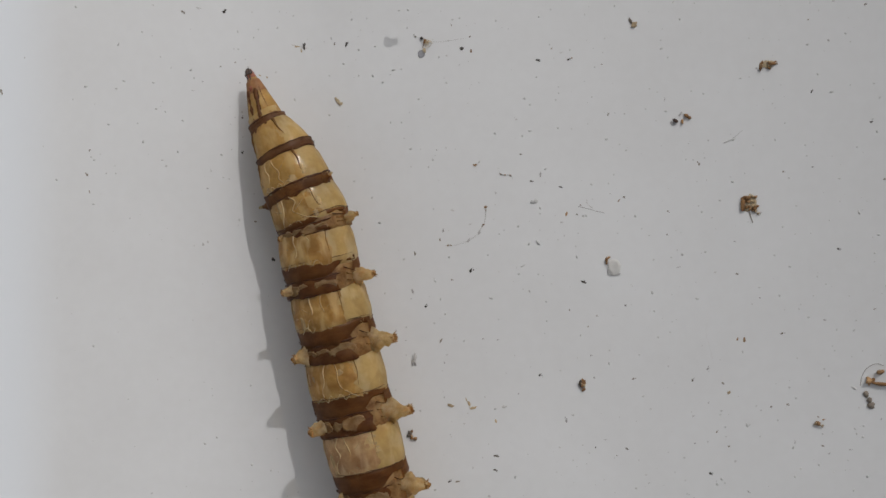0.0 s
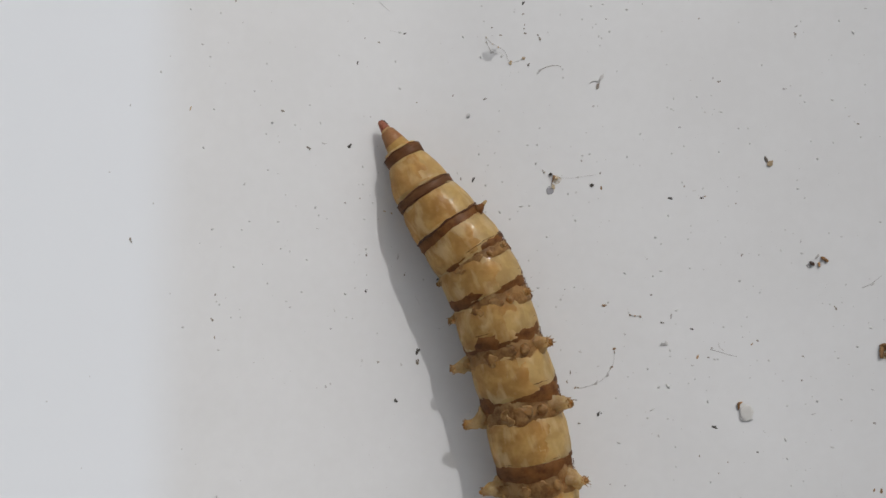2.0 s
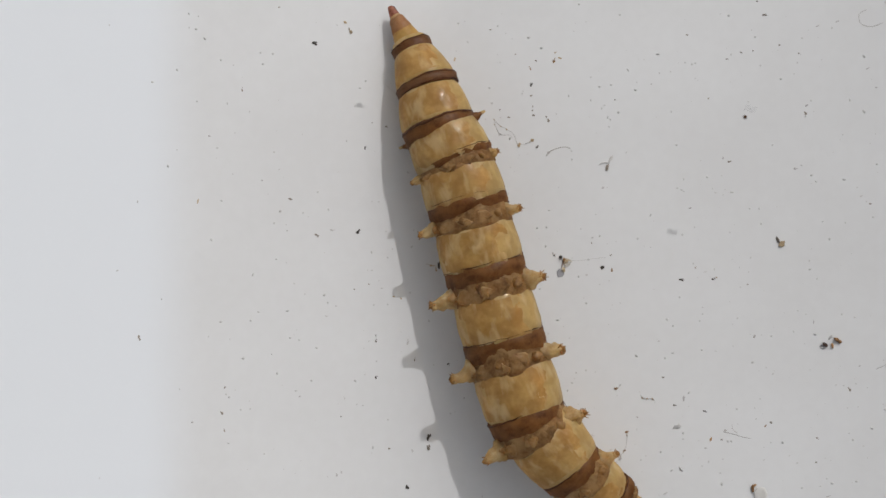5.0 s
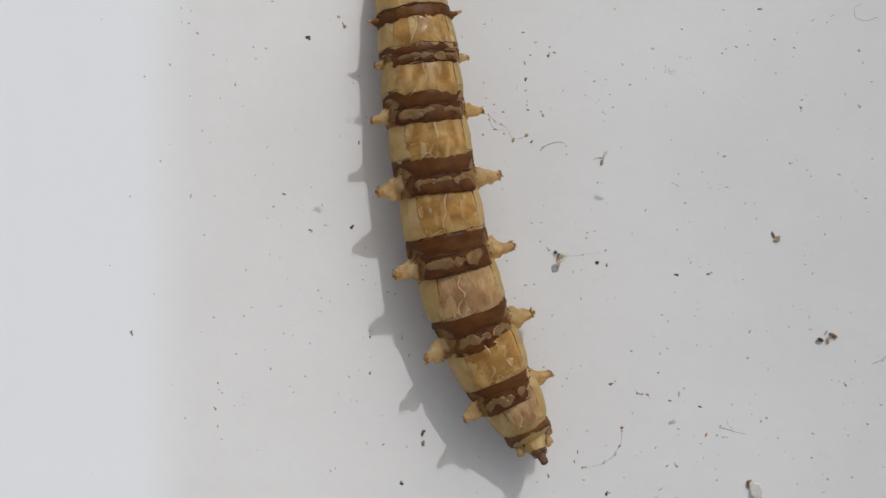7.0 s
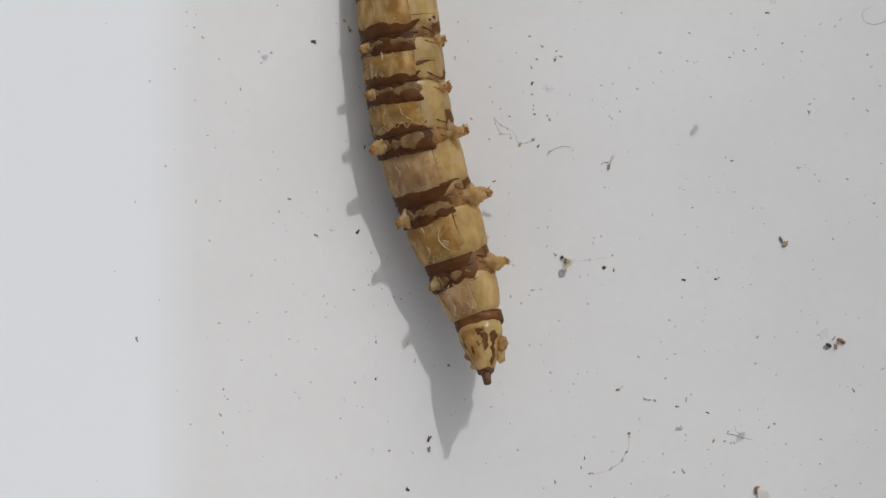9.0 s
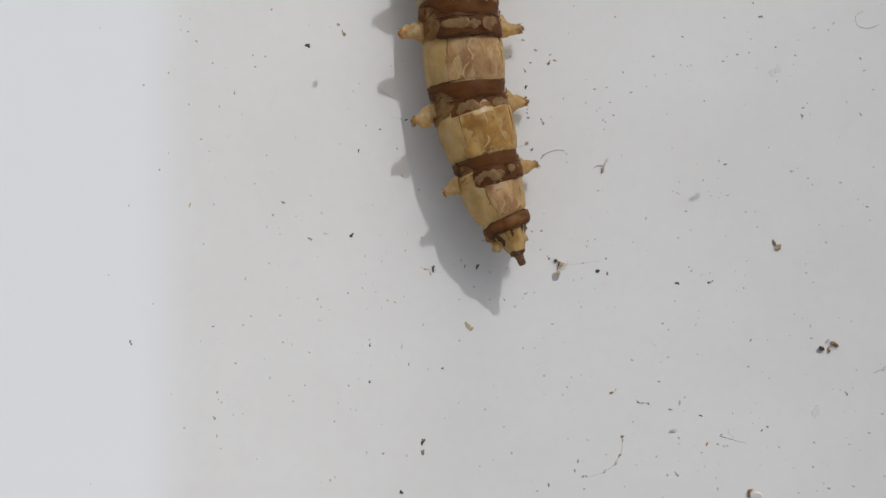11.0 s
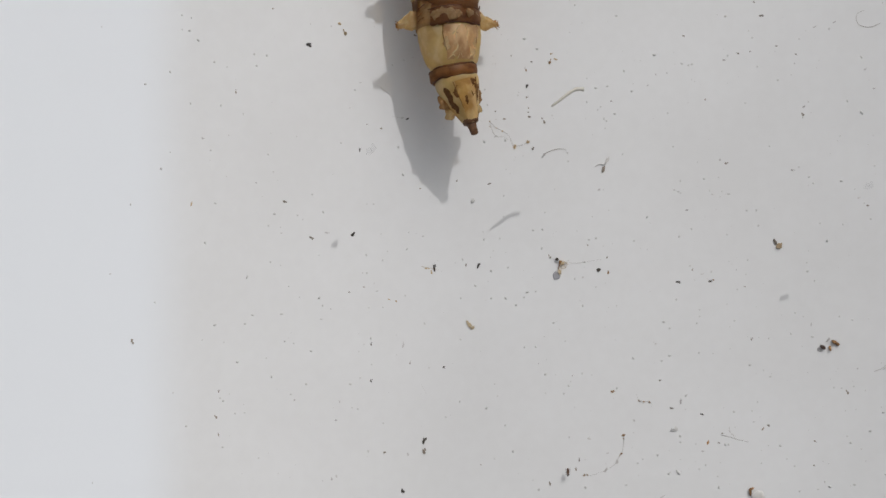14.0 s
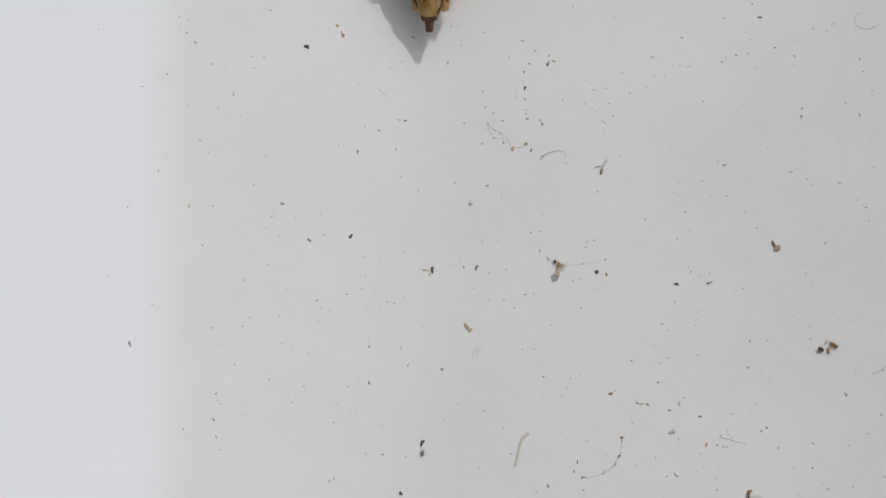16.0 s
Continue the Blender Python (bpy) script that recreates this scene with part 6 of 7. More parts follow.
    crawl(5, -165, (-3.51, 13.85, 1.39), (-2.28, 11.52, 1.56), (-1.35, 9.2, 2.22), (-0.69, 6.82, 2.59), (0.21, 4.93, 2.76), (0.99, 2.28, 2.87), (1.99, -1.46, 2.93), (3.09, -5.51, 2.93), (4.32, -9.63, 2.93), (6.86, -12.75, 2.73), (9.51, -14.5, 1.57), (11.25, -16.05, 1))
    crawl(5.2, -165, (-3.34, 14.4, 1.09), (-2.2, 12.1, 1.41), (-1.04, 9.75, 2.19), (-0.35, 7.53, 2.56), (0.39, 4.92, 2.75), (1.17, 2.02, 2.87), (2.21, -1.85, 2.93), (3.37, -5.87, 2.93), (5.05, -9.41, 2.93), (7.4, -12.01, 2.73), (9.69, -13.85, 1.57), (11.3, -15.53, 1))
    crawl(6.2, -85, (-3.24, 16.94, 1.13), (-2.47, 14.56, 1.56), (-1.67, 12.32, 2.25), (-1.13, 10.14, 2.56), (-0.6, 7.75, 2.69), (-0.1, 5.01, 2.76), (0.71, 1.2, 2.76), (1.68, -2.98, 2.73), (3.22, -6.87, 2.47), (5.19, -10.03, 2.27), (7.07, -12.48, 1.6), (8.22, -14.09, 2))
    crawl(7.3, -3, (-2.89, 19.89, 1.2), (-2.52, 17.42, 1.73), (-2.2, 15.29, 2.28), (-1.86, 13.12, 2.53), (-1.54, 11.01, 2.61), (-1.31, 8.37, 2.62), (-0.76, 4.64, 2.56), (-0.02, 0.3, 2.5), (1.28, -4.05, 1.93), (2.85, -7.84, 1.73), (4.33, -10.85, 1.6), (5.01, -12.34, 3.01))
    crawl(7.5, -25, (-1.66, 21.15, 1), (-1.37, 18.66, 1.56), (-1.14, 16.49, 2.13), (-0.93, 14.3, 2.41), (-0.7, 11.55, 2.52), (-0.27, 8.34, 2.52), (0.28, 4.56, 2.49), (1.03, 0.32, 2.47), (2.41, -3.72, 1.83), (3.89, -7.04, 1.6), (5.2, -9.59, 1.5), (5.93, -11.03, 2.55))
    crawl(7.8, -10, (-1.63, 20.71, 0.99), (-1.35, 18.22, 1.56), (-1.13, 16.06, 2.13), (-0.92, 13.87, 2.41), (-0.74, 11.64, 2.52), (-0.51, 8.11, 2.54), (0.01, 4.37, 2.5), (1.04, 0.58, 2.47), (2.42, -2.39, 1.8), (4.35, -5.06, 1.53), (6.3, -7.23, 1.27), (7.3, -8.04, 0.4))
    crawl(8, 0, (-2.23, 20.66, 1.08), (-1.99, 18.17, 1.64), (-1.81, 16, 2.22), (-1.67, 13.82, 2.5), (-1.57, 11.58, 2.62), (-1.5, 8.06, 2.64), (-1.08, 4.22, 2.59), (0.37, 1.2, 1.88), (2.06, -1.33, 1.57), (3.84, -3.36, 1.23), (6.03, -5.24, 0.87), (6.99, -5.93, 0.4))
    crawl(8.5, 20, (-2.91, 20.91, 1.21), (-2.69, 18.43, 1.76), (-2.53, 16.28, 2.33), (-2.41, 14.1, 2.61), (-2.34, 11.88, 2.73), (-2.35, 8.85, 2.77), (-2.03, 6.06, 2.72), (-1.08, 3.96, 2.26), (0.3, 1.72, 1.95), (1.98, -0.79, 1.73), (3.81, -3.92, 1.87), (5.29, -6.91, 2.57))
    crawl(8.7, 24, (-2.79, 21.62, 1.18), (-2.59, 19.13, 1.75), (-2.45, 16.96, 2.32), (-2.36, 14.78, 2.6), (-2.33, 12.55, 2.73), (-2.39, 9.54, 2.78), (-2.39, 6.9, 2.78), (-1.5, 4.68, 2.64), (0.39, 1.66, 2.02), (1.68, -1.76, 1.87), (3.41, -4.4, 2.07), (4.55, -7.46, 3.29))
    crawl(9, 30, (-4.36, 23.82, 1.54), (-4.02, 21.35, 2.05), (-3.73, 19.19, 2.58), (-3.45, 17.03, 2.82), (-3.18, 14.82, 2.89), (-2.88, 12.14, 2.87), (-2.62, 9.69, 2.82), (-2.21, 7.04, 2.75), (-1.12, 3.25, 2.33), (0.36, -0.8, 2.22), (1.61, -4.29, 2.67), (2.03, -7.47, 4.4))
    crawl(9.2, 22, (-3.97, 25.9, 1.44), (-3.66, 23.4, 1.97), (-3.4, 21.22, 2.51), (-3.15, 19.04, 2.75), (-2.93, 16.82, 2.84), (-2.69, 14.13, 2.83), (-2.45, 10.85, 2.79), (-2.22, 6.7, 2.75), (-1.07, 2.98, 2.19), (0.45, -0.82, 2.01), (1.79, -3.84, 2.4), (2.03, -6.41, 4.9))
    crawl(9.5, 3, (-2.34, 27.6, 1.1), (-2.01, 25.08, 1.65), (-1.73, 22.88, 2.21), (-1.45, 20.68, 2.47), (-1.18, 18.45, 2.57), (-0.86, 15.76, 2.57), (-0.5, 12.48, 2.54), (-0.09, 8.22, 2.51), (0.89, 3.86, 1.84), (2.59, 0.04, 1.67), (4.55, -2.94, 1.93), (5.11, -4.6, 3.85))
    crawl(9.7, -3, (-1.34, 27.67, 0.95), (-1.02, 25.14, 1.52), (-0.76, 22.94, 2.09), (-0.49, 20.74, 2.37), (-0.24, 18.52, 2.48), (0.06, 15.82, 2.5), (0.39, 12.55, 2.48), (0.77, 8.26, 2.47), (1.52, 3.92, 1.83), (3.14, 0.24, 1.6), (4.92, -2.39, 1.67), (5.52, -3.87, 2.96))
    crawl(11.8, -25, (-1.01, 35.15, 0.92), (-0.7, 32.54, 1.49), (-0.45, 30.26, 2.07), (-0.2, 28, 2.35), (0.03, 25.74, 2.47), (0.28, 23.01, 2.49), (0.55, 19.7, 2.48), (0.77, 16.08, 2.47), (0.94, 11.73, 2.44), (1.17, 7.22, 2.54), (1.98, 3.19, 2.61), (2.97, 0.83, 2.84))
    crawl(12, 0, (-1.72, 34.9, 1), (-1.43, 32.3, 1.57), (-1.19, 30.02, 2.14), (-0.97, 27.77, 2.41), (-0.77, 25.51, 2.53), (-0.56, 22.78, 2.54), (-0.38, 19.46, 2.53), (-0.27, 15.84, 2.52), (-0.26, 11.65, 2.48), (-0.26, 7.23, 2.51), (0.3, 3.67, 2.09), (0.95, 1.45, 2.64))
    crawl(12.5, 0, (-2.09, 34.21, 1.06), (-1.79, 31.61, 1.62), (-1.56, 29.34, 2.18), (-1.33, 27.1, 2.45), (-1.14, 24.85, 2.56), (-0.94, 22.13, 2.58), (-0.76, 18.82, 2.56), (-0.65, 15.21, 2.55), (-0.64, 11.68, 2.51), (-0.65, 8.29, 2.02), (-0.42, 5.61, 1.5), (0, 3.96, 1.06))
    crawl(12.7, 0, (-2.82, 34.48, 1.19), (-2.51, 31.89, 1.73), (-2.25, 29.63, 2.29), (-2.01, 27.4, 2.55), (-1.78, 25.16, 2.65), (-1.54, 22.45, 2.65), (-1.3, 19.16, 2.62), (-1.1, 15.56, 2.59), (-0.98, 11.78, 2.55), (-0.99, 9.21, 2.05), (-0.83, 6.83, 1.53), (-0.38, 5.72, 0.81))
    crawl(13, 0, (-2.91, 36.65, 1.2), (-2.59, 34.05, 1.75), (-2.33, 31.78, 2.3), (-2.09, 29.54, 2.56), (-1.86, 27.3, 2.66), (-1.62, 24.6, 2.66), (-1.38, 21.31, 2.63), (-1.18, 17.72, 2.6), (-1.07, 14.05, 2.06), (-1.07, 11.4, 1.66), (-0.85, 8.89, 1.17), (-0.46, 7.19, 0.47))
    crawl(13.2, -15, (-2.89, 39.18, 1.2), (-2.56, 36.57, 1.74), (-2.28, 34.28, 2.29), (-2.01, 32.04, 2.55), (-1.75, 29.79, 2.64), (-1.46, 27.1, 2.64), (-1.14, 23.82, 2.6), (-0.85, 20.23, 2.57), (-0.59, 16.47, 2.51), (-0.43, 12.87, 2), (-0.36, 9.49, 1.61), (0.03, 6.85, 1.36))
    crawl(13.5, -32, (-1.91, 40.7, 1.03), (-1.58, 38.07, 1.59), (-1.31, 35.75, 2.15), (-1.04, 33.5, 2.42), (-0.77, 31.25, 2.53), (-0.47, 28.54, 2.53), (-0.14, 25.25, 2.51), (0.18, 21.66, 2.49), (0.45, 17.89, 2.45), (0.69, 13.75, 1.94), (0.92, 9.99, 1.94), (2.01, 6.39, 2.22))
    crawl(14, -25, (-2.8, 40.64, 1.18), (-2.46, 38.01, 1.72), (-2.18, 35.71, 2.27), (-1.89, 33.46, 2.53), (-1.62, 31.21, 2.62), (-1.3, 28.51, 2.62), (-0.94, 25.23, 2.58), (-0.58, 21.65, 2.54), (-0.25, 17.89, 2.48), (0.04, 13.77, 2.79), (0.45, 9.89, 3.01), (1.59, 6.59, 3.4))
    crawl(14.2, -20, (-3.75, 39.65, 1.39), (-3.4, 37.05, 1.91), (-3.09, 34.76, 2.44), (-2.8, 32.53, 2.68), (-2.51, 30.29, 2.76), (-2.16, 27.6, 2.74), (-1.77, 24.34, 2.68), (-1.36, 20.76, 2.62), (-0.97, 17.01, 2.55), (-0.63, 13.28, 2.76), (-0.34, 9.53, 2.91), (0.05, 7.06, 3.22))
    crawl(14.5, 0, (-3.05, 40.57, 1.23), (-2.74, 37.94, 1.77), (-2.49, 35.63, 2.33), (-2.25, 33.37, 2.59), (-2.04, 31.1, 2.68), (-1.81, 28.38, 2.68), (-1.59, 25.08, 2.65), (-1.43, 21.47, 2.63), (-1.37, 17.68, 2.59), (-1.42, 13.63, 2.85), (-1.57, 10.19, 3.06), (-1.31, 7.75, 3.37))
    crawl(15, 5, (-3.54, 40.06, 1.34), (-3.25, 37.43, 1.87), (-3.01, 35.13, 2.42), (-2.79, 32.87, 2.68), (-2.61, 30.61, 2.78), (-2.43, 27.88, 2.78), (-2.28, 24.57, 2.76), (-2.22, 20.96, 2.75), (-2.27, 17.4, 2.72), (-2.43, 14.6, 2.79), (-2.57, 11.72, 2.84), (-2.66, 9.6, 3.04))
    crawl(15.5, 0, (-3.93, 43.18, 1.43), (-3.59, 40.56, 1.95), (-3.3, 38.25, 2.49), (-3.01, 36.01, 2.73), (-2.73, 33.78, 2.8), (-2.41, 31.1, 2.78), (-2.04, 27.85, 2.72), (-1.66, 24.29, 2.66), (-1.31, 20.7, 2.08), (-1.01, 17.08, 1.72), (-0.83, 14.35, 1.1), (-0.71, 12.92, 0.49))
    crawl(16, 8, (-3.35, 44.66, 1.3), (-3.02, 42.01, 1.83), (-2.74, 39.68, 2.37), (-2.47, 37.43, 2.62), (-2.21, 35.18, 2.71), (-1.92, 32.49, 2.7), (-1.6, 29.22, 2.65), (-1.3, 25.64, 2.62), (-1.04, 21.89, 2.55), (-0.87, 18.32, 2.1), (-0.81, 15.48, 1.75), (-0.78, 12.81, 1.58))
    base = [(t, Matrix.Translation((p[6].x, p[6].y, 0))) for t, roll, p in SPINE]
    walk(larva, base)
    for (kind, i, *side), ob in MOVING.items():
        rows = []
        for (t, roll, p), (_, home) in zip(SPINE, base):
            if kind == "leg":
                # the legs draw in where the body is bunched up
                room = ((p[i + 1] - p[i]).length + (p[i] - p[i - 1]).length) / MM / STRETCHED[i]
                pull = min(max(((0.92 if i < 8 else 1.0) - room) / 0.28, 0.0), 1.0)
                # and swing towards the belly where it lies uppermost
                over = min(max((abs(roll) - 40) / 110, 0.0), 1.0)
                pull = max(pull, 0.25 * over)
                # those of one flank keep level while the body rocks
                lift = min(max(roll, -32.0), 30.0) * (1 - over) if side[0] > 0 else 0.0
                pull = max(pull, lift * 0.02)
                rows.append((t, pose(0, 0, 0, 0, side[0] * 27 * over - 1.3 * lift, 0) @ Matrix.Translation((-side[0] * 1.05 * pull * MM, 0, 0))))
                continue
            if kind == "ring":
                way = (p[i + 1] - p[i]).normalized() + (p[i] - p[i - 1]).normalized()
                m = along(way, p[i], roll)
            else:
                front = p[i] + (p[i + 1] - p[i]).normalized() * RING_LEN[i] * 0.8 * MM if 0 < i < 11 else p[i]
                back = p[i + 1]
                if i == 0:
                    way = (back - front).normalized()
                    m = along(way, front + way * (SEGMENT[0][0] / 2 + 0.42) * MM, roll)
                elif i == 10:
                    way = (back - p[i]).normalized()
                    m = along(way, back - way * (SEGMENT[10][0] / 2 + 0.36) * MM, roll)
                elif i == 9:
                    way = (back - p[i]).normalized()
                    m = along(way, back - way * (SEGMENT[9][0] / 2 + 0.3) * MM, roll)
                else:
                    m = along(back - p[i], (front + back) / 2, roll)
            rows.append((t, home.inverted() @ m))
        walk(ob, rows)
    walk(WORM, [(0, pose(38 * MM, 30 * MM, 6.1 * MM, 0, 0, 10)), (9.7, pose(22 * MM, 26 * MM, 6.1 * MM, 0, 0, 10)), (11, pose(17.5 * MM, 22.5 * MM, 6.1 * MM, 0, 0, 8)), (11.8, pose(14.94 * MM, 20 * MM, 6.1 * MM, 0, 0, 8)), (12, pose(15.54 * MM, 19.37 * MM, 6.1 * MM, 0, 0, 15)), (12.5, pose(14.42 * MM, 17.49 * MM, 6.1 * MM, 0, 0, 20)), (13, pose(11.14 * MM, 16.29 * MM, 6.1 * MM, 0, 0, 15)), (13.5, pose(8.85 * MM, 10.98 * MM, 6.1 * MM, 0, 0, 28)), (14, pose(6.62 * MM, 8.13 * MM, 6.1 * MM, 0, 0, 20)), (14.5, pose(4.06 * MM, 5.43 * MM, 6.1 * MM, 0, 0, 22)), (15, pose(6.36 * MM, -0.36 * MM, 6.1 * MM, 0, 0, 62)), (15.5, pose(6.16 * MM, -7.65 * MM, 6.1 * MM, 0, 0, 58)), (16, pose(4.2 * MM, -10.79 * MM, 6.1 * MM, 0, 0, 60))])
    walk(FILMS[0], [(0, pose(7.82 * MM, 5.65 * MM, 6.1 * MM, 0, 0, 30)), (0.2, pose(6.93 * MM, 7.78 * MM, 6.1 * MM, 0, 0, 25)), (0.5, pose(6.87 * MM, 7.81 * MM, 6.1 * MM, 0, 0, 10)), (0.7, pose(6.59 * MM, 5.78 * MM, 6.1 * MM, 0, 0, 5)), (1, pose(5.25 * MM, 6.63 * MM, 6.1 * MM, 0, 0, 0)), (1.2, pose(5.17 * MM, 5.8 * MM, 6.1 * MM, 0, 0, 10)), (1.5, pose(7.95 * MM, 13.94 * MM, 6.1 * MM, 0, 0, 70)), (1.7, pose(6.69 * MM, 15.21 * MM, 6.1 * MM, 0, 0, 65)), (2, pose(5.98 * MM, 12.97 * MM, 6.1 * MM, 0, 0, 60)), (2.2, pose(9.14 * MM, 9.65 * MM, 6.1 * MM, 0, 0, 40)), (2.5, pose(11.03 * MM, 4.56 * MM, 6.1 * MM, 0, 0, 20)), (3, pose(13.78 * MM, -6.85 * MM, 6.1 * MM, 0, 0, 0)), (3.5, pose(40 * MM, -28 * MM, 6.1 * MM, 0, 0, 0)), (16, pose(44 * MM, -30 * MM, 6.1 * MM, 0, 0, 0))])
    walk(FILMS[1], [(0, pose(-22 * MM, 32 * MM, 6.1 * MM, 0, 0, 0)), (12, pose(-6 * MM, 24 * MM, 6.1 * MM, 0, 0, 20)), (12.5, pose(-4 * MM, 18 * MM, 6.1 * MM, 0, 0, 60)), (13, pose(-2.13 * MM, 11.11 * MM, 6.1 * MM, 0, 0, 80)), (13.5, pose(-3.47 * MM, 7.41 * MM, 6.1 * MM, 0, 0, 80)), (14, pose(-4 * MM, 5.25 * MM, 6.1 * MM, 0, 0, 70)), (14.5, pose(-4.82 * MM, 3.51 * MM, 6.1 * MM, 0, 0, 80)), (15, pose(-1.61 * MM, -1.02 * MM, 6.1 * MM, 0, 0, 60)), (15.5, pose(2.02 * MM, -1.82 * MM, 6.1 * MM, 0, 0, 30)), (16, pose(1.8 * MM, -5.58 * MM, 6.1 * MM, 0, 0, 80))])
    walk(FILMS[2], [(0, pose(38 * MM, 22 * MM, 6.1 * MM, 0, 0, 0)), (3, pose(30 * MM, 14 * MM, 6.1 * MM, 0, 0, 0)), (3.5, pose(22.34 * MM, 15.14 * MM, 6.1 * MM, 0, 0, 10)), (4, pose(18.85 * MM, 11.44 * MM, 6.1 * MM, 0, 0, 0)), (4.5, pose(18.8 * MM, 8.44 * MM, 6.1 * MM, 0, 0, 0)), (5, pose(16.3 * MM, 7.37 * MM, 6.1 * MM, 0, 0, 5)), (5.2, pose(15.75 * MM, 6.97 * MM, 6.1 * MM, 0, 0, 5)), (6.2, pose(13.16 * MM, 5.14 * MM, 6.1 * MM, 0, 0, 5)), (7.3, pose(11 * MM, 10.52 * MM, 6.1 * MM, 0, 0, 8)), (7.5, pose(8.62 * MM, 10.8 * MM, 6.1 * MM, 0, 0, 5)), (8.2, pose(6.84 * MM, 9.63 * MM, 6.1 * MM, 0, 0, 5)), (9, pose(5.22 * MM, 8.39 * MM, 6.1 * MM, 0, 0, 0)), (9.7, pose(4.57 * MM, 5.43 * MM, 6.1 * MM, 0, 0, 0)), (11, pose(-20 * MM, -20 * MM, 6.1 * MM, 0, 0, 0)), (16, pose(-22 * MM, -26 * MM, 6.1 * MM, 0, 0, 0))])
    walk(FILMS[3], [(0, pose(44 * MM, 18 * MM, 6.1 * MM, 0, 0, 0)), (7.3, pose(32 * MM, 16 * MM, 6.1 * MM, 0, 0, 40)), (8, pose(25.05 * MM, 13.9 * MM, 6.1 * MM, 0, 0, 80)), (8.5, pose(20.65 * MM, 13.71 * MM, 6.1 * MM, 0, 0, 80)), (9, pose(17.46 * MM, 13.29 * MM, 6.1 * MM, 0, 0, 80)), (9.5, pose(16.56 * MM, 13.81 * MM, 6.1 * MM, 0, 0, 80)), (9.7, pose(16.74 * MM, 13.31 * MM, 6.1 * MM, 0, 0, 70)), (11, pose(17.88 * MM, 9.56 * MM, 6.1 * MM, 0, 0, 60)), (11.8, pose(19.11 * MM, 5.29 * MM, 6.1 * MM, 0, 0, 80)), (12, pose(18.56 * MM, 4.47 * MM, 6.1 * MM, 0, 0, 60)), (12.5, pose(15.46 * MM, 0.13 * MM, 6.1 * MM, 0, 0, 80)), (13, pose(11.83 * MM, -4.56 * MM, 6.1 * MM, 0, 0, 85)), (13.5, pose(8.99 * MM, -9.78 * MM, 6.1 * MM, 0, 0, 60)), (16, pose(4 * MM, -34 * MM, 6.1 * MM, 0, 0, 0))])
    walk(FILMS[4], [(0, pose(44 * MM, -8 * MM, 6.1 * MM, 0, 0, 0)), (7.3, pose(33 * MM, -4 * MM, 6.1 * MM, 0, 0, 0)), (8, pose(26.47 * MM, -2.95 * MM, 6.1 * MM, 0, 0, 10)), (8.5, pose(22.47 * MM, -3.48 * MM, 6.1 * MM, 0, 0, 30)), (9, pose(20.21 * MM, -4.83 * MM, 6.1 * MM, 0, 0, 60)), (9.5, pose(19.01 * MM, -3.51 * MM, 6.1 * MM, 0, 0, 80)), (9.7, pose(18.92 * MM, -3.55 * MM, 6.1 * MM, 0, 0, 80)), (11, pose(20.17 * MM, -8.83 * MM, 6.1 * MM, 0, 0, 80)), (12, pose(24 * MM, -25 * MM, 6.1 * MM, 0, 0, 0)), (16, pose(24 * MM, -30 * MM, 6.1 * MM, 0, 0, 0))])
    walk(FILMS[5], [(0, pose(46 * MM, -2 * MM, 6.1 * MM, 0, 0, 0)), (13, pose(34 * MM, 4 * MM, 6.1 * MM, 0, 0, 0)), (13.5, pose(25.45 * MM, 7.53 * MM, 6.1 * MM, 0, 0, 30)), (14, pose(22.9 * MM, 3.28 * MM, 6.1 * MM, 0, 0, 50)), (14.5, pose(21.54 * MM, -1.31 * MM, 6.1 * MM, 0, 0, 70)), (15, pose(21.61 * MM, -6.6 * MM, 6.1 * MM, 0, 0, 80)), (15.5, pose(21.51 * MM, -10.89 * MM, 6.1 * MM, 0, 0, 80)), (16, pose(22 * MM, -20 * MM, 6.1 * MM, 0, 0, 0))])
    walk(FILMS[6], [(0, pose(-26 * MM, 30 * MM, 6.1 * MM, 0, 0, 0)), (3, pose(-10 * MM, 18 * MM, 6.1 * MM, 0, 0, 0)), (3.5, pose(-1.58 * MM, 9.83 * MM, 6.1 * MM, 0, 0, 20)), (4, pose(-1.92 * MM, 11.59 * MM, 6.1 * MM, 0, 0, 30)), (4.5, pose(-2.46 * MM, 13.65 * MM, 6.1 * MM, 0, 0, 10)), (5, pose(-2.68 * MM, 13.56 * MM, 6.1 * MM, 0, 0, 10)), (5.2, pose(-2.28 * MM, 14.51 * MM, 6.1 * MM, 0, 0, 10)), (6.2, pose(-2.32 * MM, 17.7 * MM, 6.1 * MM, 0, 0, 0)), (7.3, pose(-5.7 * MM, 3.83 * MM, 6.1 * MM, 0, 0, 0)), (7.5, pose(-5.58 * MM, 9.72 * MM, 6.1 * MM, 0, 0, 0)), (8, pose(-8.86 * MM, 8.32 * MM, 6.1 * MM, 0, 0, 80)), (8.5, pose(-8.92 * MM, 11.14 * MM, 6.1 * MM, 0, 0, 40)), (9, pose(-8.93 * MM, 13.55 * MM, 6.1 * MM, 0, 0, 40)), (9.5, pose(-8.6 * MM, 14.22 * MM, 6.1 * MM, 0, 0, 60)), (9.7, pose(-8.49 * MM, 13.82 * MM, 6.1 * MM, 0, 0, 60)), (11, pose(-5.15 * MM, 14.08 * MM, 6.1 * MM, 0, 0, 60)), (11.8, pose(-2.57 * MM, 13.3 * MM, 6.1 * MM, 0, 0, 70)), (13, pose(-3.63 * MM, 16.27 * MM, 6.1 * MM, 0, 0, 40)), (16, pose(-14 * MM, 24 * MM, 6.1 * MM, 0, 0, 0))])
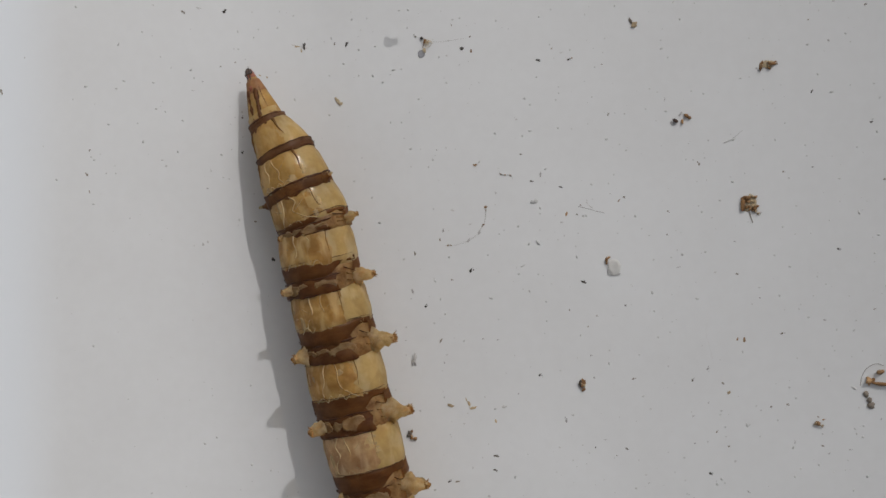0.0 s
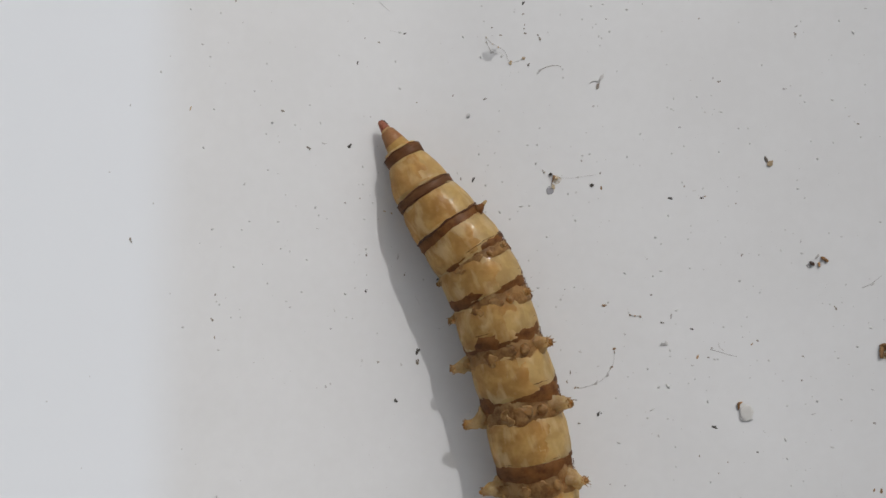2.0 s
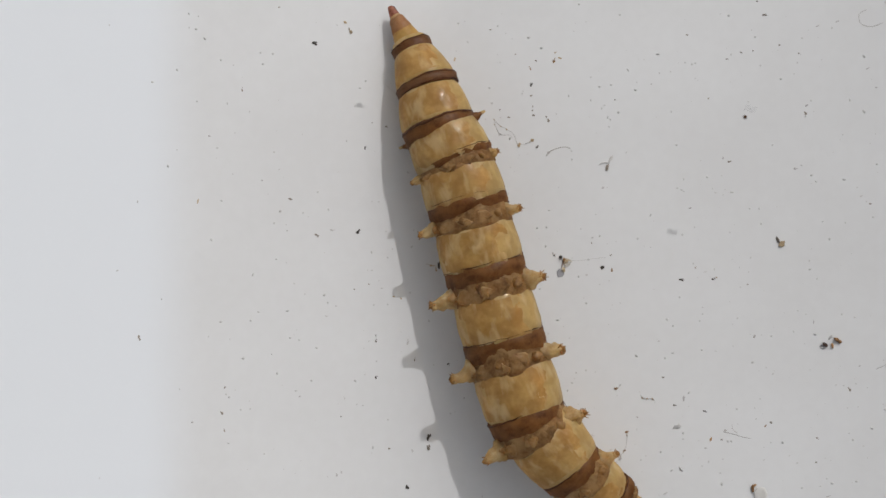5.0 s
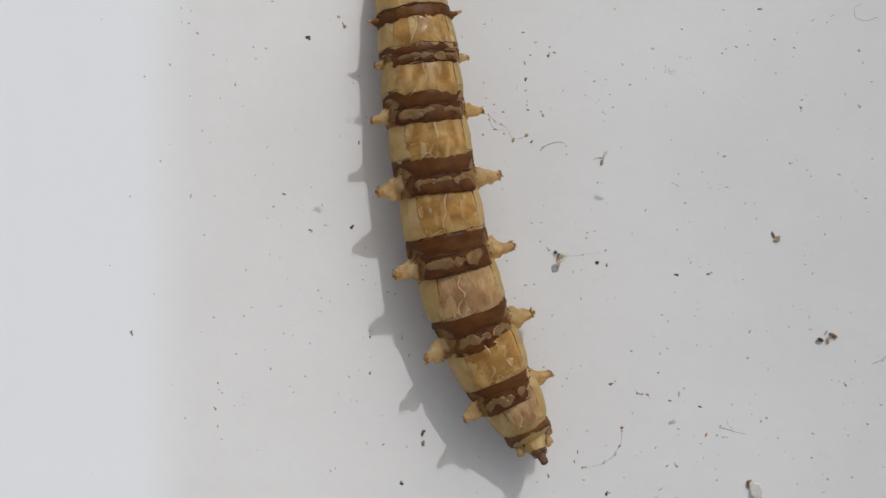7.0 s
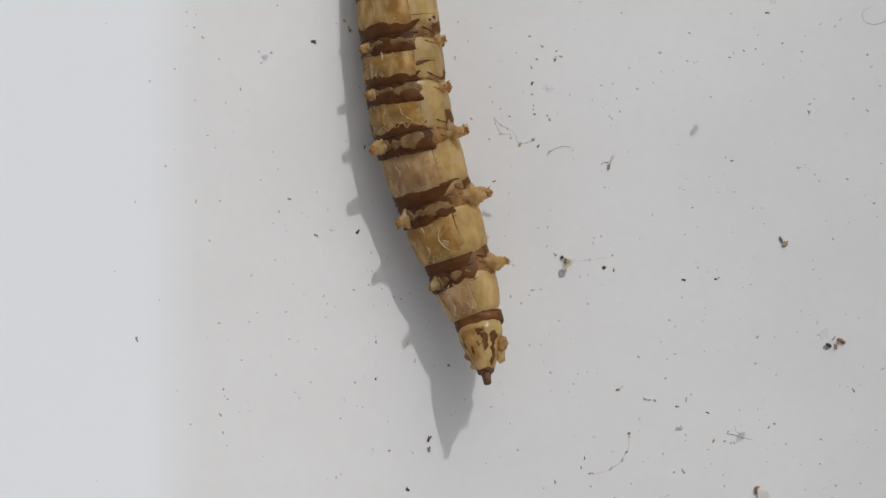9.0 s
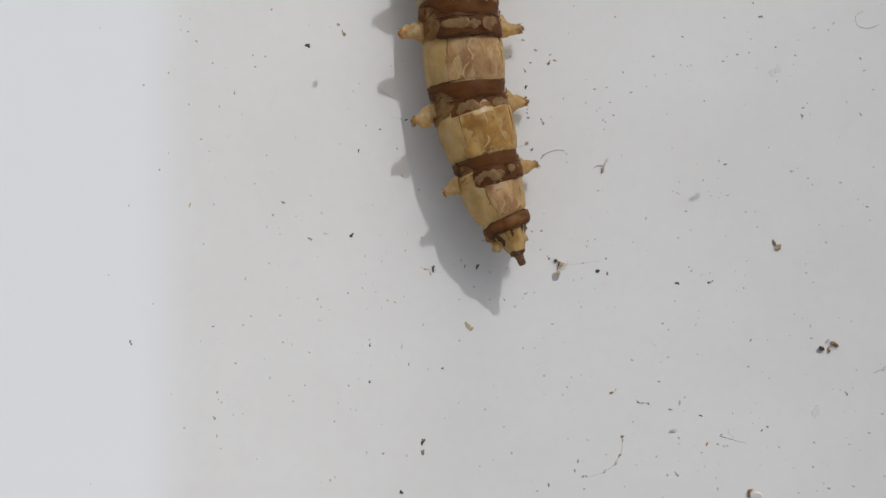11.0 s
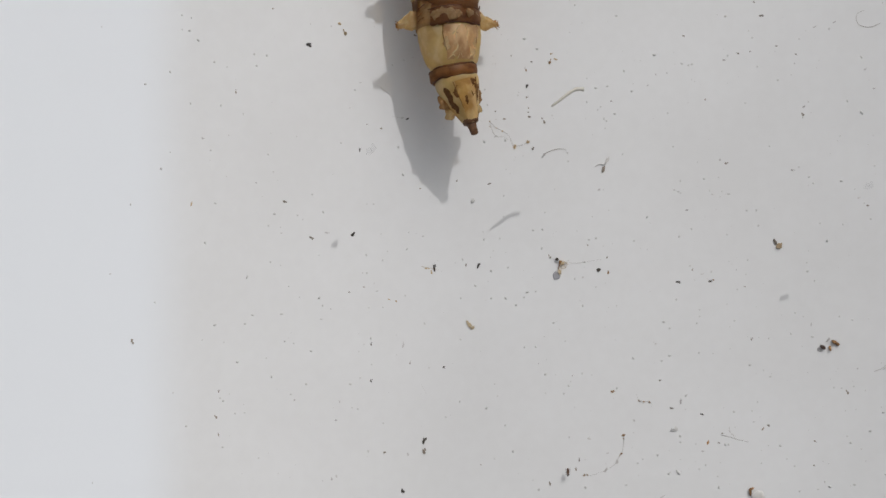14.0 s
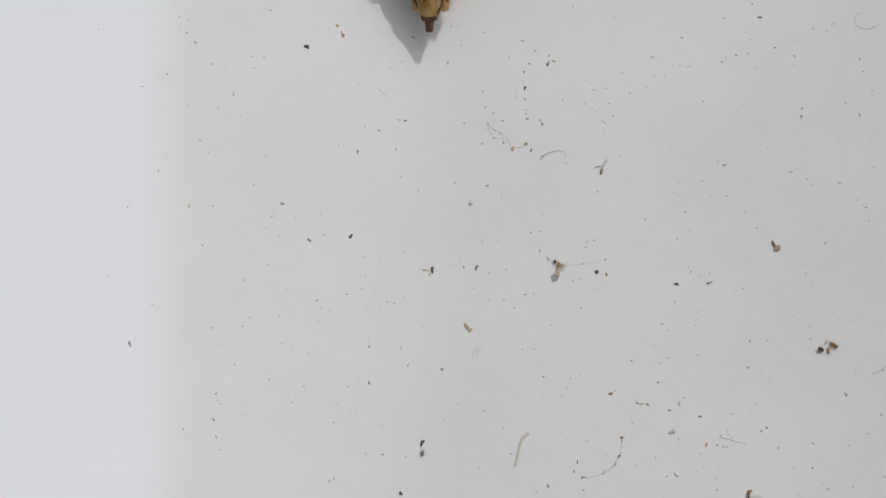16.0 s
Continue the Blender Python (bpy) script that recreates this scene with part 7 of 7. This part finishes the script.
    walk(MITES[0], [(0, pose(6 * MM, 40 * MM, 0.45 * MM, 0, 0, -70)), (1.5, pose(6 * MM, 22 * MM, 0.45 * MM, 0, 0, -70)), (2, pose(7.5 * MM, 16 * MM, 0.45 * MM, 0, 0, -65)), (2.2, pose(9.39 * MM, 10.17 * MM, 0.45 * MM, 0, 0, -60)), (2.5, pose(11.78 * MM, 5.15 * MM, 0.45 * MM, 0, 0, -30)), (2.7, pose(13.67 * MM, 0.04 * MM, 0.45 * MM, 0, 0, -60)), (3, pose(15.16 * MM, -6.81 * MM, 0.45 * MM, 0, 0, -20)), (3.2, pose(14.69 * MM, -11.53 * MM, 0.45 * MM, 0, 0, -80)), (3.5, pose(12 * MM, -20 * MM, 0.45 * MM, 0, 0, -110)), (16, pose(10 * MM, -40 * MM, 0.45 * MM, 0, 0, -100))])
    walk(MITES[1], [(0, pose(46 * MM, 20 * MM, 0.45 * MM, 0, 0, -120)), (9.7, pose(30 * MM, 14 * MM, 0.45 * MM, 0, 0, -120)), (11.8, pose(20.58 * MM, 5.81 * MM, 0.45 * MM, 0, 0, -70)), (12, pose(19.81 * MM, 4.81 * MM, 0.45 * MM, 0, 0, -70)), (12.5, pose(16.76 * MM, 0.43 * MM, 0.45 * MM, 0, 0, -88)), (13, pose(13 * MM, -4.31 * MM, 0.45 * MM, 0, 0, -80)), (13.5, pose(10.55 * MM, -9.26 * MM, 0.45 * MM, 0, 0, -90)), (14, pose(7.21 * MM, -13.19 * MM, 0.45 * MM, 0, 0, -90)), (14.5, pose(4.79 * MM, -17.31 * MM, 0.45 * MM, 0, 0, -100)), (16, pose(0 * MM, -30 * MM, 0.45 * MM, 0, 0, -90))])
    walk(MITES[2], [(0, pose(42 * MM, 24 * MM, 0.15 * MM, 0, 0, -110)), (3.5, pose(26 * MM, 17 * MM, 0.15 * MM, 0, 0, -100)), (4, pose(20.07 * MM, 11.9 * MM, 0.15 * MM, 0, 0, -100)), (4.5, pose(20.17 * MM, 8.68 * MM, 0.15 * MM, 0, 0, -110)), (5, pose(17.51 * MM, 7.6 * MM, 0.15 * MM, 0, 0, -150)), (5.2, pose(16.93 * MM, 7.4 * MM, 0.15 * MM, 0, 0, -160)), (6.2, pose(13.71 * MM, 5.55 * MM, 0.15 * MM, 0, 0, -100)), (7.3, pose(21.14 * MM, 7.87 * MM, 0.15 * MM, 0, 0, -80)), (8, pose(21.07 * MM, 7.82 * MM, 0.15 * MM, 0, 0, -60)), (8.5, pose(21.06 * MM, 7.77 * MM, 0.15 * MM, 0, 0, -60)), (9, pose(21.1 * MM, 7.86 * MM, 0.15 * MM, 0, 0, -60)), (9.7, pose(20.98 * MM, 7.77 * MM, 0.15 * MM, 0, 0, -60)), (12, pose(21.09 * MM, 7.84 * MM, 0.15 * MM, 0, 0, -60)), (16, pose(21.09 * MM, 7.82 * MM, 0.15 * MM, 0, 0, -60))])


motions()
